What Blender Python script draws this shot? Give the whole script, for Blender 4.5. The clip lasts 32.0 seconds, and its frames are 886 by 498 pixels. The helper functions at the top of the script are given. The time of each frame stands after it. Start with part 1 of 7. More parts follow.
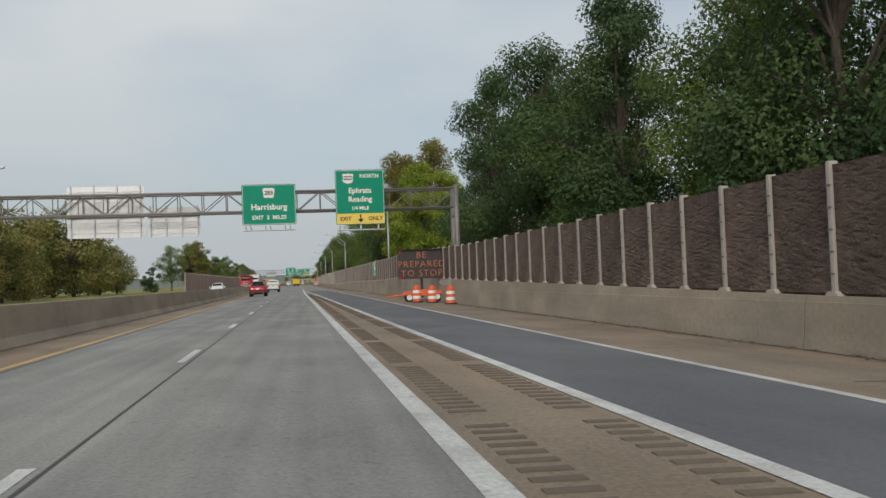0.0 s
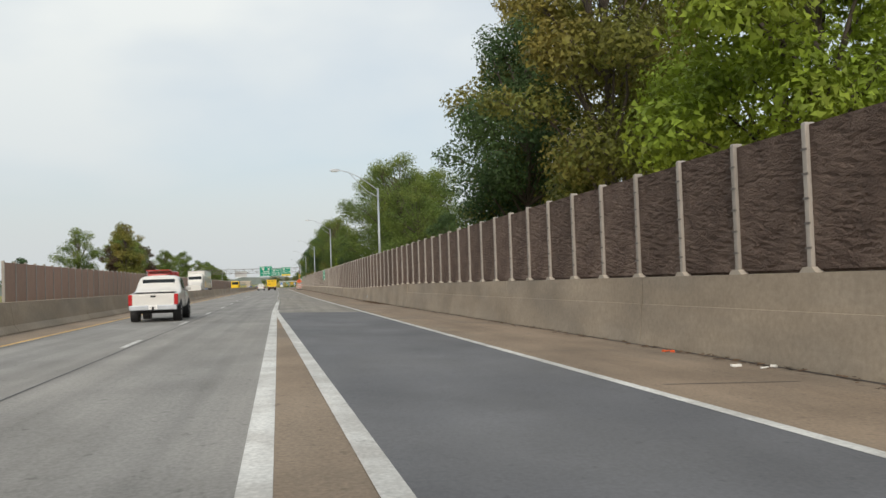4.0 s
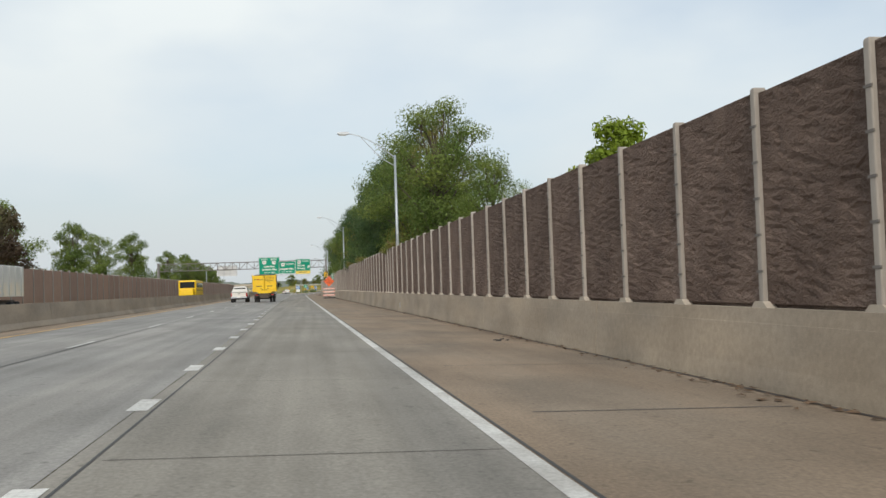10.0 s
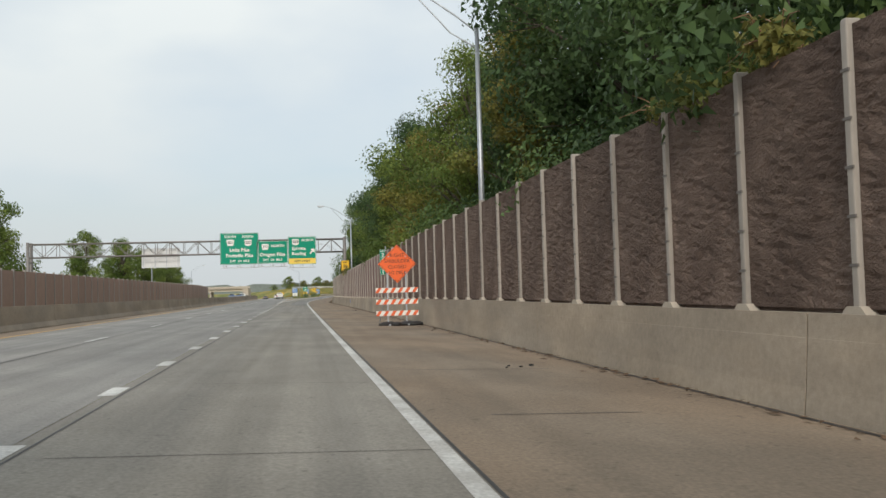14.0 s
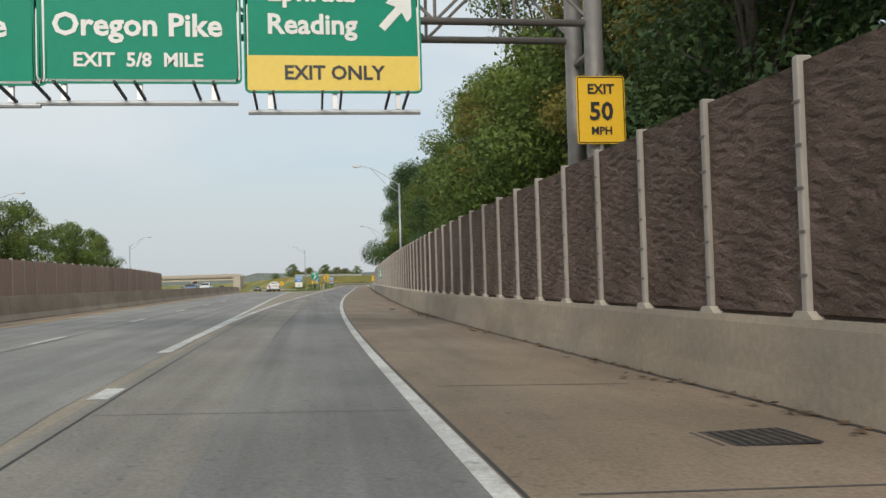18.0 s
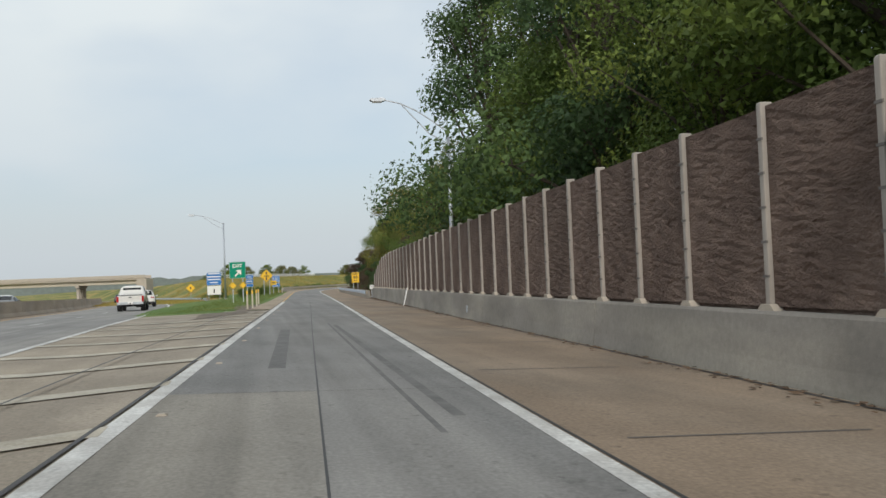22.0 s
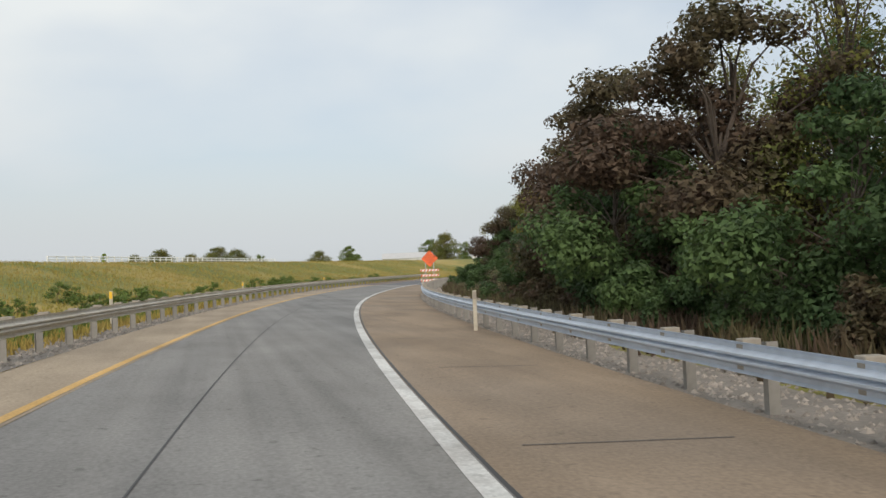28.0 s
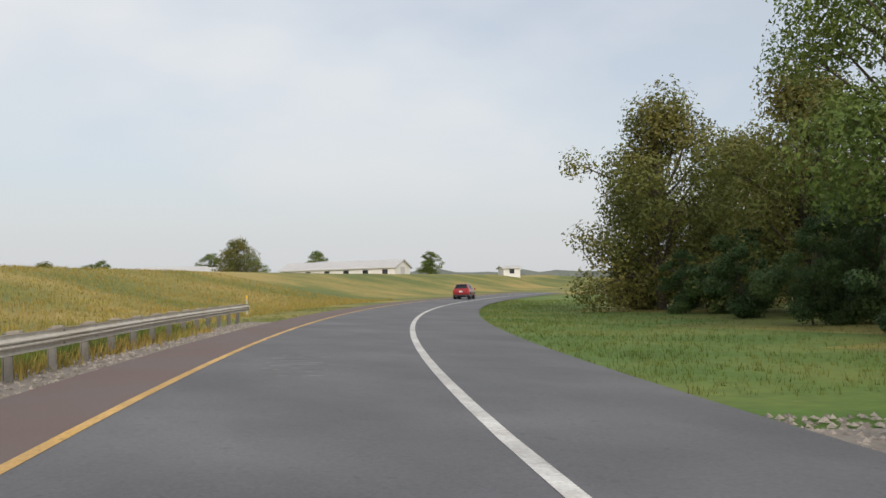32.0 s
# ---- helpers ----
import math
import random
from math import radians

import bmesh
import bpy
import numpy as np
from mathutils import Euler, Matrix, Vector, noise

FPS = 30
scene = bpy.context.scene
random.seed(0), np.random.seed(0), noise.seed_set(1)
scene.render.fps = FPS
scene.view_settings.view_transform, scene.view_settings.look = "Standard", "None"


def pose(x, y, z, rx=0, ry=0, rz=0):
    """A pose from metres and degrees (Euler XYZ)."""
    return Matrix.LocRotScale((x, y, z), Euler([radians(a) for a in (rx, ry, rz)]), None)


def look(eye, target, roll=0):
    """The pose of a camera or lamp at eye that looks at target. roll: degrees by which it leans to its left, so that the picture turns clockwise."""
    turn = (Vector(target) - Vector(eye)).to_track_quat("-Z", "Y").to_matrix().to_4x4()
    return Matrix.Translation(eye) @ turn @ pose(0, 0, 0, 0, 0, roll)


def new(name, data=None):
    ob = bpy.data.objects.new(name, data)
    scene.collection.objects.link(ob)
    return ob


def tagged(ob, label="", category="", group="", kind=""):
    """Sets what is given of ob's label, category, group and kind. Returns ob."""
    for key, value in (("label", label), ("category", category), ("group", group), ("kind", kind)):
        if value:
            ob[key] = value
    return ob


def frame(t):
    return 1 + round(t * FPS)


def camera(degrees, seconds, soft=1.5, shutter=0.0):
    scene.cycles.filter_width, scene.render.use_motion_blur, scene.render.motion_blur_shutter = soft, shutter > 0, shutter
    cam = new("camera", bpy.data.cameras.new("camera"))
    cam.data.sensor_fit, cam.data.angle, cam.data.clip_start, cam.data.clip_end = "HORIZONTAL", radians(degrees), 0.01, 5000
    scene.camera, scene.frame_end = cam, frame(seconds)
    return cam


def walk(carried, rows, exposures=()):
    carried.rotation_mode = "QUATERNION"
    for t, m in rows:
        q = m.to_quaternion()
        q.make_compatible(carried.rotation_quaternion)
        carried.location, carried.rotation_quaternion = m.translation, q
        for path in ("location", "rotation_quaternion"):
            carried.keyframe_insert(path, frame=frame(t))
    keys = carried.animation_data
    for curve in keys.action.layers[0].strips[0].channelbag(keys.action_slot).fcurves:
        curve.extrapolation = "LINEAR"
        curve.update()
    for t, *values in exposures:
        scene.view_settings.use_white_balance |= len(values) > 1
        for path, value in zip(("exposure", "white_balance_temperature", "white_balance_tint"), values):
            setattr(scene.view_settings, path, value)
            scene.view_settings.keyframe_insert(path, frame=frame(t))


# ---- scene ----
EXPOSURES = [(0.0, -0.33, 6550, 10), (1.0, -0.46, 6550, 10), (1.35, -0.1, 6650, 10), (2.2, 0.02, 6750, 10), (4.0, 0.08, 6800, 10), (8.0, 0.12, 6600, 9), (15.0, 0.06, 6650, 9),
             (17.5, 0.0, 6600, 9), (20.0, -0.03, 6450, 9), (25.0, -0.02, 6480, 9), (28.0, 0.04, 6700, 11), (32.0, 0.06, 6850, 14)]

# The camera: seconds, place, heading (left of +y), pitch up, lean.
LENS = 52.96
cam = camera(LENS, 32.0)
PATH = [
    (0, 0.00, 0.00, 1.45, -8.57, 1.83, -2.14),
    (0.5, -0.15, 13.04, 1.45, -8.41, 1.84, -2.06),
    (1, -0.36, 26.09, 1.46, -8.22, 1.90, -1.91),
    (1.5, -0.59, 39.13, 1.44, -8.25, 1.85, -1.76),
    (2, -0.76, 52.19, 1.45, -8.57, 1.95, -1.86),
    (2.5, -0.79, 65.30, 1.44, -9.15, 1.95, -1.62),
    (3, -0.70, 78.43, 1.44, -9.65, 1.91, -1.76),
    (3.5, -0.54, 91.57, 1.43, -9.91, 1.97, -2.11),
    (4, -0.35, 104.68, 1.42, -9.83, 1.99, -1.94),
    (4.5, -0.18, 117.77, 1.40, -9.76, 2.01, -1.94),
    (5, -0.03, 130.84, 1.39, -9.64, 2.02, -1.94),
    (5.5, 0.09, 143.89, 1.37, -9.59, 2.05, -1.89),
    (6, 0.17, 156.93, 1.37, -9.36, 2.08, -1.99),
    (6.5, 0.18, 169.97, 1.37, -9.07, 2.09, -2.06),
    (7, 0.14, 183.00, 1.37, -8.99, 2.11, -1.93),
    (7.5, 0.08, 196.01, 1.37, -8.89, 2.16, -2.02),
    (8, 0.01, 209.02, 1.37, -8.76, 2.24, -1.82),
    (8.5, -0.07, 222.03, 1.37, -8.62, 2.25, -2.24),
    (9, -0.19, 235.06, 1.37, -8.57, 2.34, -2.00),
    (9.5, -0.33, 248.10, 1.37, -8.57, 2.33, -2.08),
    (10, -0.47, 261.16, 1.37, -8.64, 2.32, -1.90),
    (10.5, -0.59, 274.24, 1.37, -8.77, 2.37, -1.86),
    (11, -0.67, 287.34, 1.37, -8.89, 2.30, -1.97),
    (11.5, -0.74, 300.45, 1.37, -9.02, 2.31, -2.23),
    (12, -0.80, 313.58, 1.37, -9.09, 2.43, -2.22),
    (12.5, -0.89, 326.72, 1.37, -9.10, 2.48, -2.09),
    (13, -1.00, 339.86, 1.37, -8.97, 2.46, -2.11),
    (13.5, -1.13, 352.99, 1.37, -8.79, 2.50, -1.97),
    (14, -1.27, 366.11, 1.38, -8.74, 2.60, -1.62),
    (14.5, -1.42, 379.21, 1.39, -8.62, 2.57, -1.61),
    (15, -1.56, 392.29, 1.37, -8.45, 2.27, -1.94),
    (15.5, -1.69, 405.32, 1.37, -8.47, 2.17, -1.94),
    (16, -1.82, 418.31, 1.37, -8.47, 2.19, -1.94),
    (16.5, -1.95, 431.24, 1.38, -8.52, 2.35, -2.06),
    (17, -2.09, 444.13, 1.37, -8.55, 2.11, -1.86),
    (17.5, -2.25, 456.99, 1.37, -8.44, 2.03, -1.79),
    (18, -2.42, 469.88, 1.35, -8.42, 1.94, -1.65),
    (18.5, -2.57, 482.80, 1.36, -8.54, 1.82, -1.63),
    (19, -2.66, 495.75, 1.37, -8.76, 1.77, -1.74),
    (19.5, -2.63, 508.71, 1.37, -9.28, 1.72, -1.83),
    (20, -2.48, 521.66, 1.37, -9.91, 1.73, -1.96),
    (20.5, -2.19, 534.62, 1.38, -10.59, 1.84, -2.09),
    (21, -1.76, 547.58, 1.38, -11.19, 1.96, -2.29),
    (21.5, -1.22, 560.56, 1.37, -11.69, 1.93, -2.38),
    (22, -0.57, 573.55, 1.37, -12.06, 1.88, -2.30),
    (22.5, 0.15, 586.55, 1.37, -12.30, 1.80, -2.07),
    (23, 0.92, 599.53, 1.36, -12.53, 1.70, -2.13),
    (23.5, 1.71, 612.48, 1.38, -12.60, 1.77, -1.70),
    (24, 2.50, 625.40, 1.37, -12.55, 1.74, -1.67),
    (24.5, 3.27, 638.30, 1.36, -12.42, 1.70, -1.51),
    (25, 4.01, 651.21, 1.37, -12.32, 1.85, -1.94),
    (25.5, 4.75, 664.12, 1.37, -12.32, 1.88, -1.94),
    (26, 5.49, 677.03, 1.37, -12.42, 1.81, -1.94),
    (26.5, 6.27, 689.94, 1.37, -12.66, 1.60, -1.41),
    (27, 7.14, 702.85, 1.36, -13.11, 1.59, -1.48),
    (27.5, 8.15, 715.75, 1.37, -13.86, 1.49, -1.92),
    (28, 9.34, 728.64, 1.37, -14.64, 1.37, -2.35),
    (28.5, 10.77, 741.54, 1.37, -15.65, 1.41, -2.43),
    (29, 12.50, 754.45, 1.37, -17.10, 1.55, -2.38),
    (29.5, 14.61, 767.38, 1.37, -18.80, 1.64, -2.26),
    (30, 17.15, 780.32, 1.36, -20.31, 1.79, -2.22),
    (30.5, 20.16, 793.27, 1.36, -22.23, 1.92, -2.03),
    (31, 23.64, 806.16, 1.36, -24.34, 2.08, -1.69),
    (31.5, 27.55, 818.94, 1.36, -26.57, 2.21, -1.74),
    (32, 31.89, 831.59, 1.37, -28.82, 2.45, -1.68),
]


def heading_pose(x, y, z, yaw, pitch, lean):
    return pose(x, y, z) @ pose(0, 0, 0, 0, 0, yaw) @ pose(0, 0, 0, 90 + pitch) @ pose(0, 0, 0, 0, 0, lean)


walk(cam, [(t, heading_pose(*row)) for t, *row in PATH], EXPOSURES)

# ---- world, sun ----
world = bpy.data.worlds.new("sky")
scene.world = world
world.use_nodes = True
SUN_ELEV, SUN_TURN = 26.0, 192.0
wn, wl = world.node_tree.nodes, world.node_tree.links
wn.clear()
w_out = wn.new("ShaderNodeOutputWorld")
w_bg = wn.new("ShaderNodeBackground")
w_sky = wn.new("ShaderNodeTexSky")
w_sky.sky_type, w_sky.sun_disc = "NISHITA", False
w_sky.sun_elevation, w_sky.sun_rotation = radians(SUN_ELEV), radians(SUN_TURN)
w_sky.air_density, w_sky.dust_density = 1.0, 2.0
w_scale = wn.new("ShaderNodeMix")
w_scale.data_type, w_scale.blend_type = "RGBA", "MULTIPLY"
w_scale.inputs["Factor"].default_value = 1.0
w_scale.inputs["B"].default_value = (0.11, 0.115, 0.12, 1)
w_co = wn.new("ShaderNodeTexCoord")
w_map = wn.new("ShaderNodeMapping")
w_map.inputs["Scale"].default_value = (1.0, 1.0, 2.2)
w_cloud = wn.new("ShaderNodeTexNoise")
w_cloud.inputs["Scale"].default_value, w_cloud.inputs["Detail"].default_value = 2.1, 5.0
w_cloud.inputs["Roughness"].default_value = 0.45
w_ramp = wn.new("ShaderNodeValToRGB")
w_ramp.color_ramp.elements[0].position, w_ramp.color_ramp.elements[0].color = 0.36, (0.5, 0.5, 0.5, 1)
w_ramp.color_ramp.elements[1].position, w_ramp.color_ramp.elements[1].color = 0.62, (1, 1, 1, 1)
w_sep = wn.new("ShaderNodeSeparateXYZ")
w_fog = wn.new("ShaderNodeValToRGB")  # fog bank near the horizon, bright cloud above
w_fog.color_ramp.elements[0].position, w_fog.color_ramp.elements[0].color = 0.0, (0.56, 0.605, 0.635, 1)
w_fog.color_ramp.elements[1].position, w_fog.color_ramp.elements[1].color = 0.42, (0.87, 0.92, 0.93, 1)
e = w_fog.color_ramp.elements.new(0.14)
e.color = (0.68, 0.745, 0.785, 1)
w_mix = wn.new("ShaderNodeMix")
w_mix.data_type = "RGBA"
wl.new(w_co.outputs["Generated"], w_map.inputs["Vector"])
wl.new(w_map.outputs["Vector"], w_cloud.inputs["Vector"])
wl.new(w_cloud.outputs["Fac"], w_ramp.inputs["Fac"])
wl.new(w_co.outputs["Generated"], w_sep.inputs["Vector"])
wl.new(w_sep.outputs["Z"], w_fog.inputs["Fac"])
wl.new(w_sky.outputs["Color"], w_scale.inputs["A"])
w_low = wn.new("ShaderNodeMapRange")  # the fog bank closes the sky near the horizon
w_low.inputs["From Min"].default_value, w_low.inputs["From Max"].default_value = 0.04, 0.3
w_low.inputs["To Min"].default_value, w_low.inputs["To Max"].default_value = 1.0, 0.0
w_max = wn.new("ShaderNodeMath")
w_max.operation = "MAXIMUM"
wl.new(w_sep.outputs["Z"], w_low.inputs["Value"])
wl.new(w_low.outputs["Result"], w_max.inputs[0])
wl.new(w_ramp.outputs["Color"], w_max.inputs[1])
wl.new(w_max.outputs[0], w_mix.inputs["Factor"])
wl.new(w_scale.outputs["Result"], w_mix.inputs["A"])
wl.new(w_fog.outputs["Color"], w_mix.inputs["B"])
wl.new(w_mix.outputs["Result"], w_bg.inputs["Color"])
w_bg.inputs["Strength"].default_value = 1.0
wl.new(w_bg.outputs["Background"], w_out.inputs["Surface"])

sun = new("sun", bpy.data.lights.new("sun", "SUN"))
sun.data.energy, sun.data.angle, sun.data.color = 1.8, radians(14), (1.0, 0.93, 0.84)
_a, _e = radians(SUN_TURN), radians(SUN_ELEV)
sun.matrix_world = look((0, 0, 60), (-math.sin(_a) * math.cos(_e), -math.cos(_a) * math.cos(_e), 60 - math.sin(_e)))


# ---- materials ----
def material(name, colour, rough=0.8, metal=0.0, vary=0.15, grain=8.0, stain=0.5, bump=0.0, bump_scale=None,
             tint=None, island=0.0, objects=0.0, spec=0.5, alpha=1.0, coat=0.0, stretch=None):
    """A surface with variation at two scales; stretch draws the stains out along one axis."""
    m = bpy.data.materials.new(name)
    m.use_nodes = True
    n, l = m.node_tree.nodes, m.node_tree.links
    b = n["Principled BSDF"]
    b.inputs["Roughness"].default_value, b.inputs["Metallic"].default_value = rough, metal
    b.inputs["Specular IOR Level"].default_value = spec
    b.inputs["Coat Weight"].default_value = coat
    co = n.new("ShaderNodeTexCoord")
    fine, wide = n.new("ShaderNodeTexNoise"), n.new("ShaderNodeTexNoise")
    fine.inputs["Scale"].default_value, fine.inputs["Detail"].default_value = grain, 6
    wide.inputs["Scale"].default_value, wide.inputs["Detail"].default_value = stain, 4
    mp = n.new("ShaderNodeMapping")
    mp.inputs["Scale"].default_value = stretch or (1, 1, 1)
    l.new(co.outputs["Object"], mp.inputs["Vector"])
    l.new(co.outputs["Object"], fine.inputs["Vector"])
    l.new(mp.outputs["Vector"], wide.inputs["Vector"])
    add = n.new("ShaderNodeMath")
    add.operation = "ADD"
    l.new(fine.outputs["Fac"], add.inputs[0])
    l.new(wide.outputs["Fac"], add.inputs[1])
    rng = n.new("ShaderNodeMapRange")
    rng.inputs["From Min"].default_value, rng.inputs["From Max"].default_value = 0.6, 1.4
    rng.inputs["To Min"].default_value, rng.inputs["To Max"].default_value = 1 - vary, 1 + vary
    l.new(add.outputs[0], rng.inputs["Value"])
    value = rng.outputs["Result"]
    if island or objects:
        rnd = n.new("ShaderNodeNewGeometry") if island else n.new("ShaderNodeObjectInfo")
        r2 = n.new("ShaderNodeMapRange")
        k = island or objects
        r2.inputs["To Min"].default_value, r2.inputs["To Max"].default_value = 1 - k, 1 + k
        l.new(rnd.outputs["Random Per Island" if island else "Random"], r2.inputs["Value"])
        mul = n.new("ShaderNodeMath")
        mul.operation = "MULTIPLY"
        l.new(value, mul.inputs[0])
        l.new(r2.outputs["Result"], mul.inputs[1])
        value = mul.outputs[0]
    base = n.new("ShaderNodeMix")
    base.data_type = "RGBA"
    base.inputs["A"].default_value = (*colour, 1)
    base.inputs["B"].default_value = (*(tint or colour), 1)
    if tint:
        sharp = n.new("ShaderNodeMapRange")
        sharp.inputs["From Min"].default_value, sharp.inputs["From Max"].default_value = 0.42, 0.62
        l.new(wide.outputs["Fac"], sharp.inputs["Value"])
        l.new(sharp.outputs["Result"], base.inputs["Factor"])
    hsv = n.new("ShaderNodeHueSaturation")
    l.new(base.outputs["Result"], hsv.inputs["Color"])
    l.new(value, hsv.inputs["Value"])
    l.new(hsv.outputs["Color"], b.inputs["Base Color"])
    if bump:
        bp = n.new("ShaderNodeBump")
        bp.inputs["Strength"].default_value = bump
        bp.inputs["Distance"].default_value = 0.02
        if bump_scale:
            bn = n.new("ShaderNodeTexNoise")
            bn.inputs["Scale"].default_value, bn.inputs["Detail"].default_value = bump_scale, 8
            l.new(co.outputs["Object"], bn.inputs["Vector"])
            l.new(bn.outputs["Fac"], bp.inputs["Height"])
        else:
            l.new(fine.outputs["Fac"], bp.inputs["Height"])
        l.new(bp.outputs["Normal"], b.inputs["Normal"])
    return m


def weathered(m, specks=0.3, streak=0.12, blotch=0.12, across=2.4, along=0.035):
    """Adds traffic wear: dark specks, long streaks with the traffic and cloudy blotches."""
    n, l = m.node_tree.nodes, m.node_tree.links
    hsv = next(q for q in n if q.bl_idname == "ShaderNodeHueSaturation")
    value = hsv.inputs["Value"].links[0].from_socket
    co = n.new("ShaderNodeTexCoord")
    for scale, stretch, detail, lo, hi, a, b in ((1.0, (across, along, 1), 4, 0.35, 0.65, 1 - streak, 1 + streak), (0.55, (1, 0.5, 1), 6, 0.38, 0.62, 1 - blotch, 1 + blotch),
                                                 (7.0, (1, 0.8, 1), 3, 0.64, 0.74, 1.0, 1 - specks), (26.0, (1, 0.7, 1), 2, 0.3, 0.7, 1 - specks * 0.45, 1 + specks * 0.45)):
        mp, tx, rg, mu = n.new("ShaderNodeMapping"), n.new("ShaderNodeTexNoise"), n.new("ShaderNodeMapRange"), n.new("ShaderNodeMath")
        mp.inputs["Scale"].default_value = stretch
        tx.inputs["Scale"].default_value, tx.inputs["Detail"].default_value = scale, detail
        rg.inputs["From Min"].default_value, rg.inputs["From Max"].default_value = lo, hi
        rg.inputs["To Min"].default_value, rg.inputs["To Max"].default_value = a, b
        mu.operation = "MULTIPLY"
        l.new(co.outputs["Object"], mp.inputs["Vector"])
        l.new(mp.outputs["Vector"], tx.inputs["Vector"])
        l.new(tx.outputs["Fac"], rg.inputs["Value"])
        l.new(value, mu.inputs[0])
        l.new(rg.outputs["Result"], mu.inputs[1])
        value = mu.outputs[0]
    l.new(value, hsv.inputs["Value"])
    return m


def leaf_material(name, colour, tint, vary=0.35):
    m = material(name, colour, 0.6, vary=0.2, grain=1.2, stain=0.25, tint=tint, island=vary, spec=0.25)
    n, l = m.node_tree.nodes, m.node_tree.links
    b, out = n["Principled BSDF"], n["Material Output"]
    tr = n.new("ShaderNodeBsdfTranslucent")
    ms = n.new("ShaderNodeMixShader")
    ms.inputs["Fac"].default_value = 0.26
    hs = n.new("ShaderNodeHueSaturation")
    hs.inputs["Value"].default_value, hs.inputs["Hue"].default_value = 1.3, 0.49
    l.new(b.inputs["Base Color"].links[0].from_socket, hs.inputs["Color"])
    l.new(hs.outputs["Color"], tr.inputs["Color"])
    l.new(b.outputs["BSDF"], ms.inputs[1])
    l.new(tr.outputs["BSDF"], ms.inputs[2])
    l.new(ms.outputs["Shader"], out.inputs["Surface"])
    return m


def stone_material(name, colour, tint):
    """Rough split-stone face on panels one unit wide and high: ragged courses a few centimetres tall."""
    m = material(name, colour, 0.95, vary=0.22, grain=5, stain=1.2, objects=0.12, tint=tint, spec=0.2)
    n, l = m.node_tree.nodes, m.node_tree.links
    co, mp = n.new("ShaderNodeTexCoord"), n.new("ShaderNodeMapping")
    mp.inputs["Scale"].default_value = (1.0, 2.25 * 12.0, 2.9 * 22.0)
    rid = n.new("ShaderNodeTexNoise")
    rid.inputs["Scale"].default_value, rid.inputs["Detail"].default_value, rid.inputs["Roughness"].default_value = 1.0, 5, 0.65
    rid.inputs["Distortion"].default_value = 0.15
    bp = n.new("ShaderNodeBump")
    bp.inputs["Strength"].default_value, bp.inputs["Distance"].default_value = 1.0, 0.09
    off = n.new("ShaderNodeObjectInfo")
    far = n.new("ShaderNodeVectorMath")
    far.operation = "MULTIPLY_ADD"
    far.inputs[1].default_value = (1, 1, 1)
    wide = n.new("ShaderNodeCombineXYZ")
    mul = n.new("ShaderNodeMath")
    mul.operation = "MULTIPLY"
    mul.inputs[1].default_value = 80.0
    l.new(off.outputs["Random"], mul.inputs[0])
    l.new(mul.outputs[0], wide.inputs["X"])
    l.new(co.outputs["Object"], mp.inputs["Vector"])
    l.new(mp.outputs["Vector"], far.inputs[0])
    l.new(wide.outputs["Vector"], far.inputs[2])
    l.new(far.outputs["Vector"], rid.inputs["Vector"])
    l.new(rid.outputs["Fac"], bp.inputs["Height"])
    l.new(bp.outputs["Normal"], n["Principled BSDF"].inputs["Normal"])
    return m


def glass_material(name, colour=(0.02, 0.025, 0.03), rough=0.06):
    return material(name, colour, rough, vary=0.1, spec=0.6, coat=0.3)


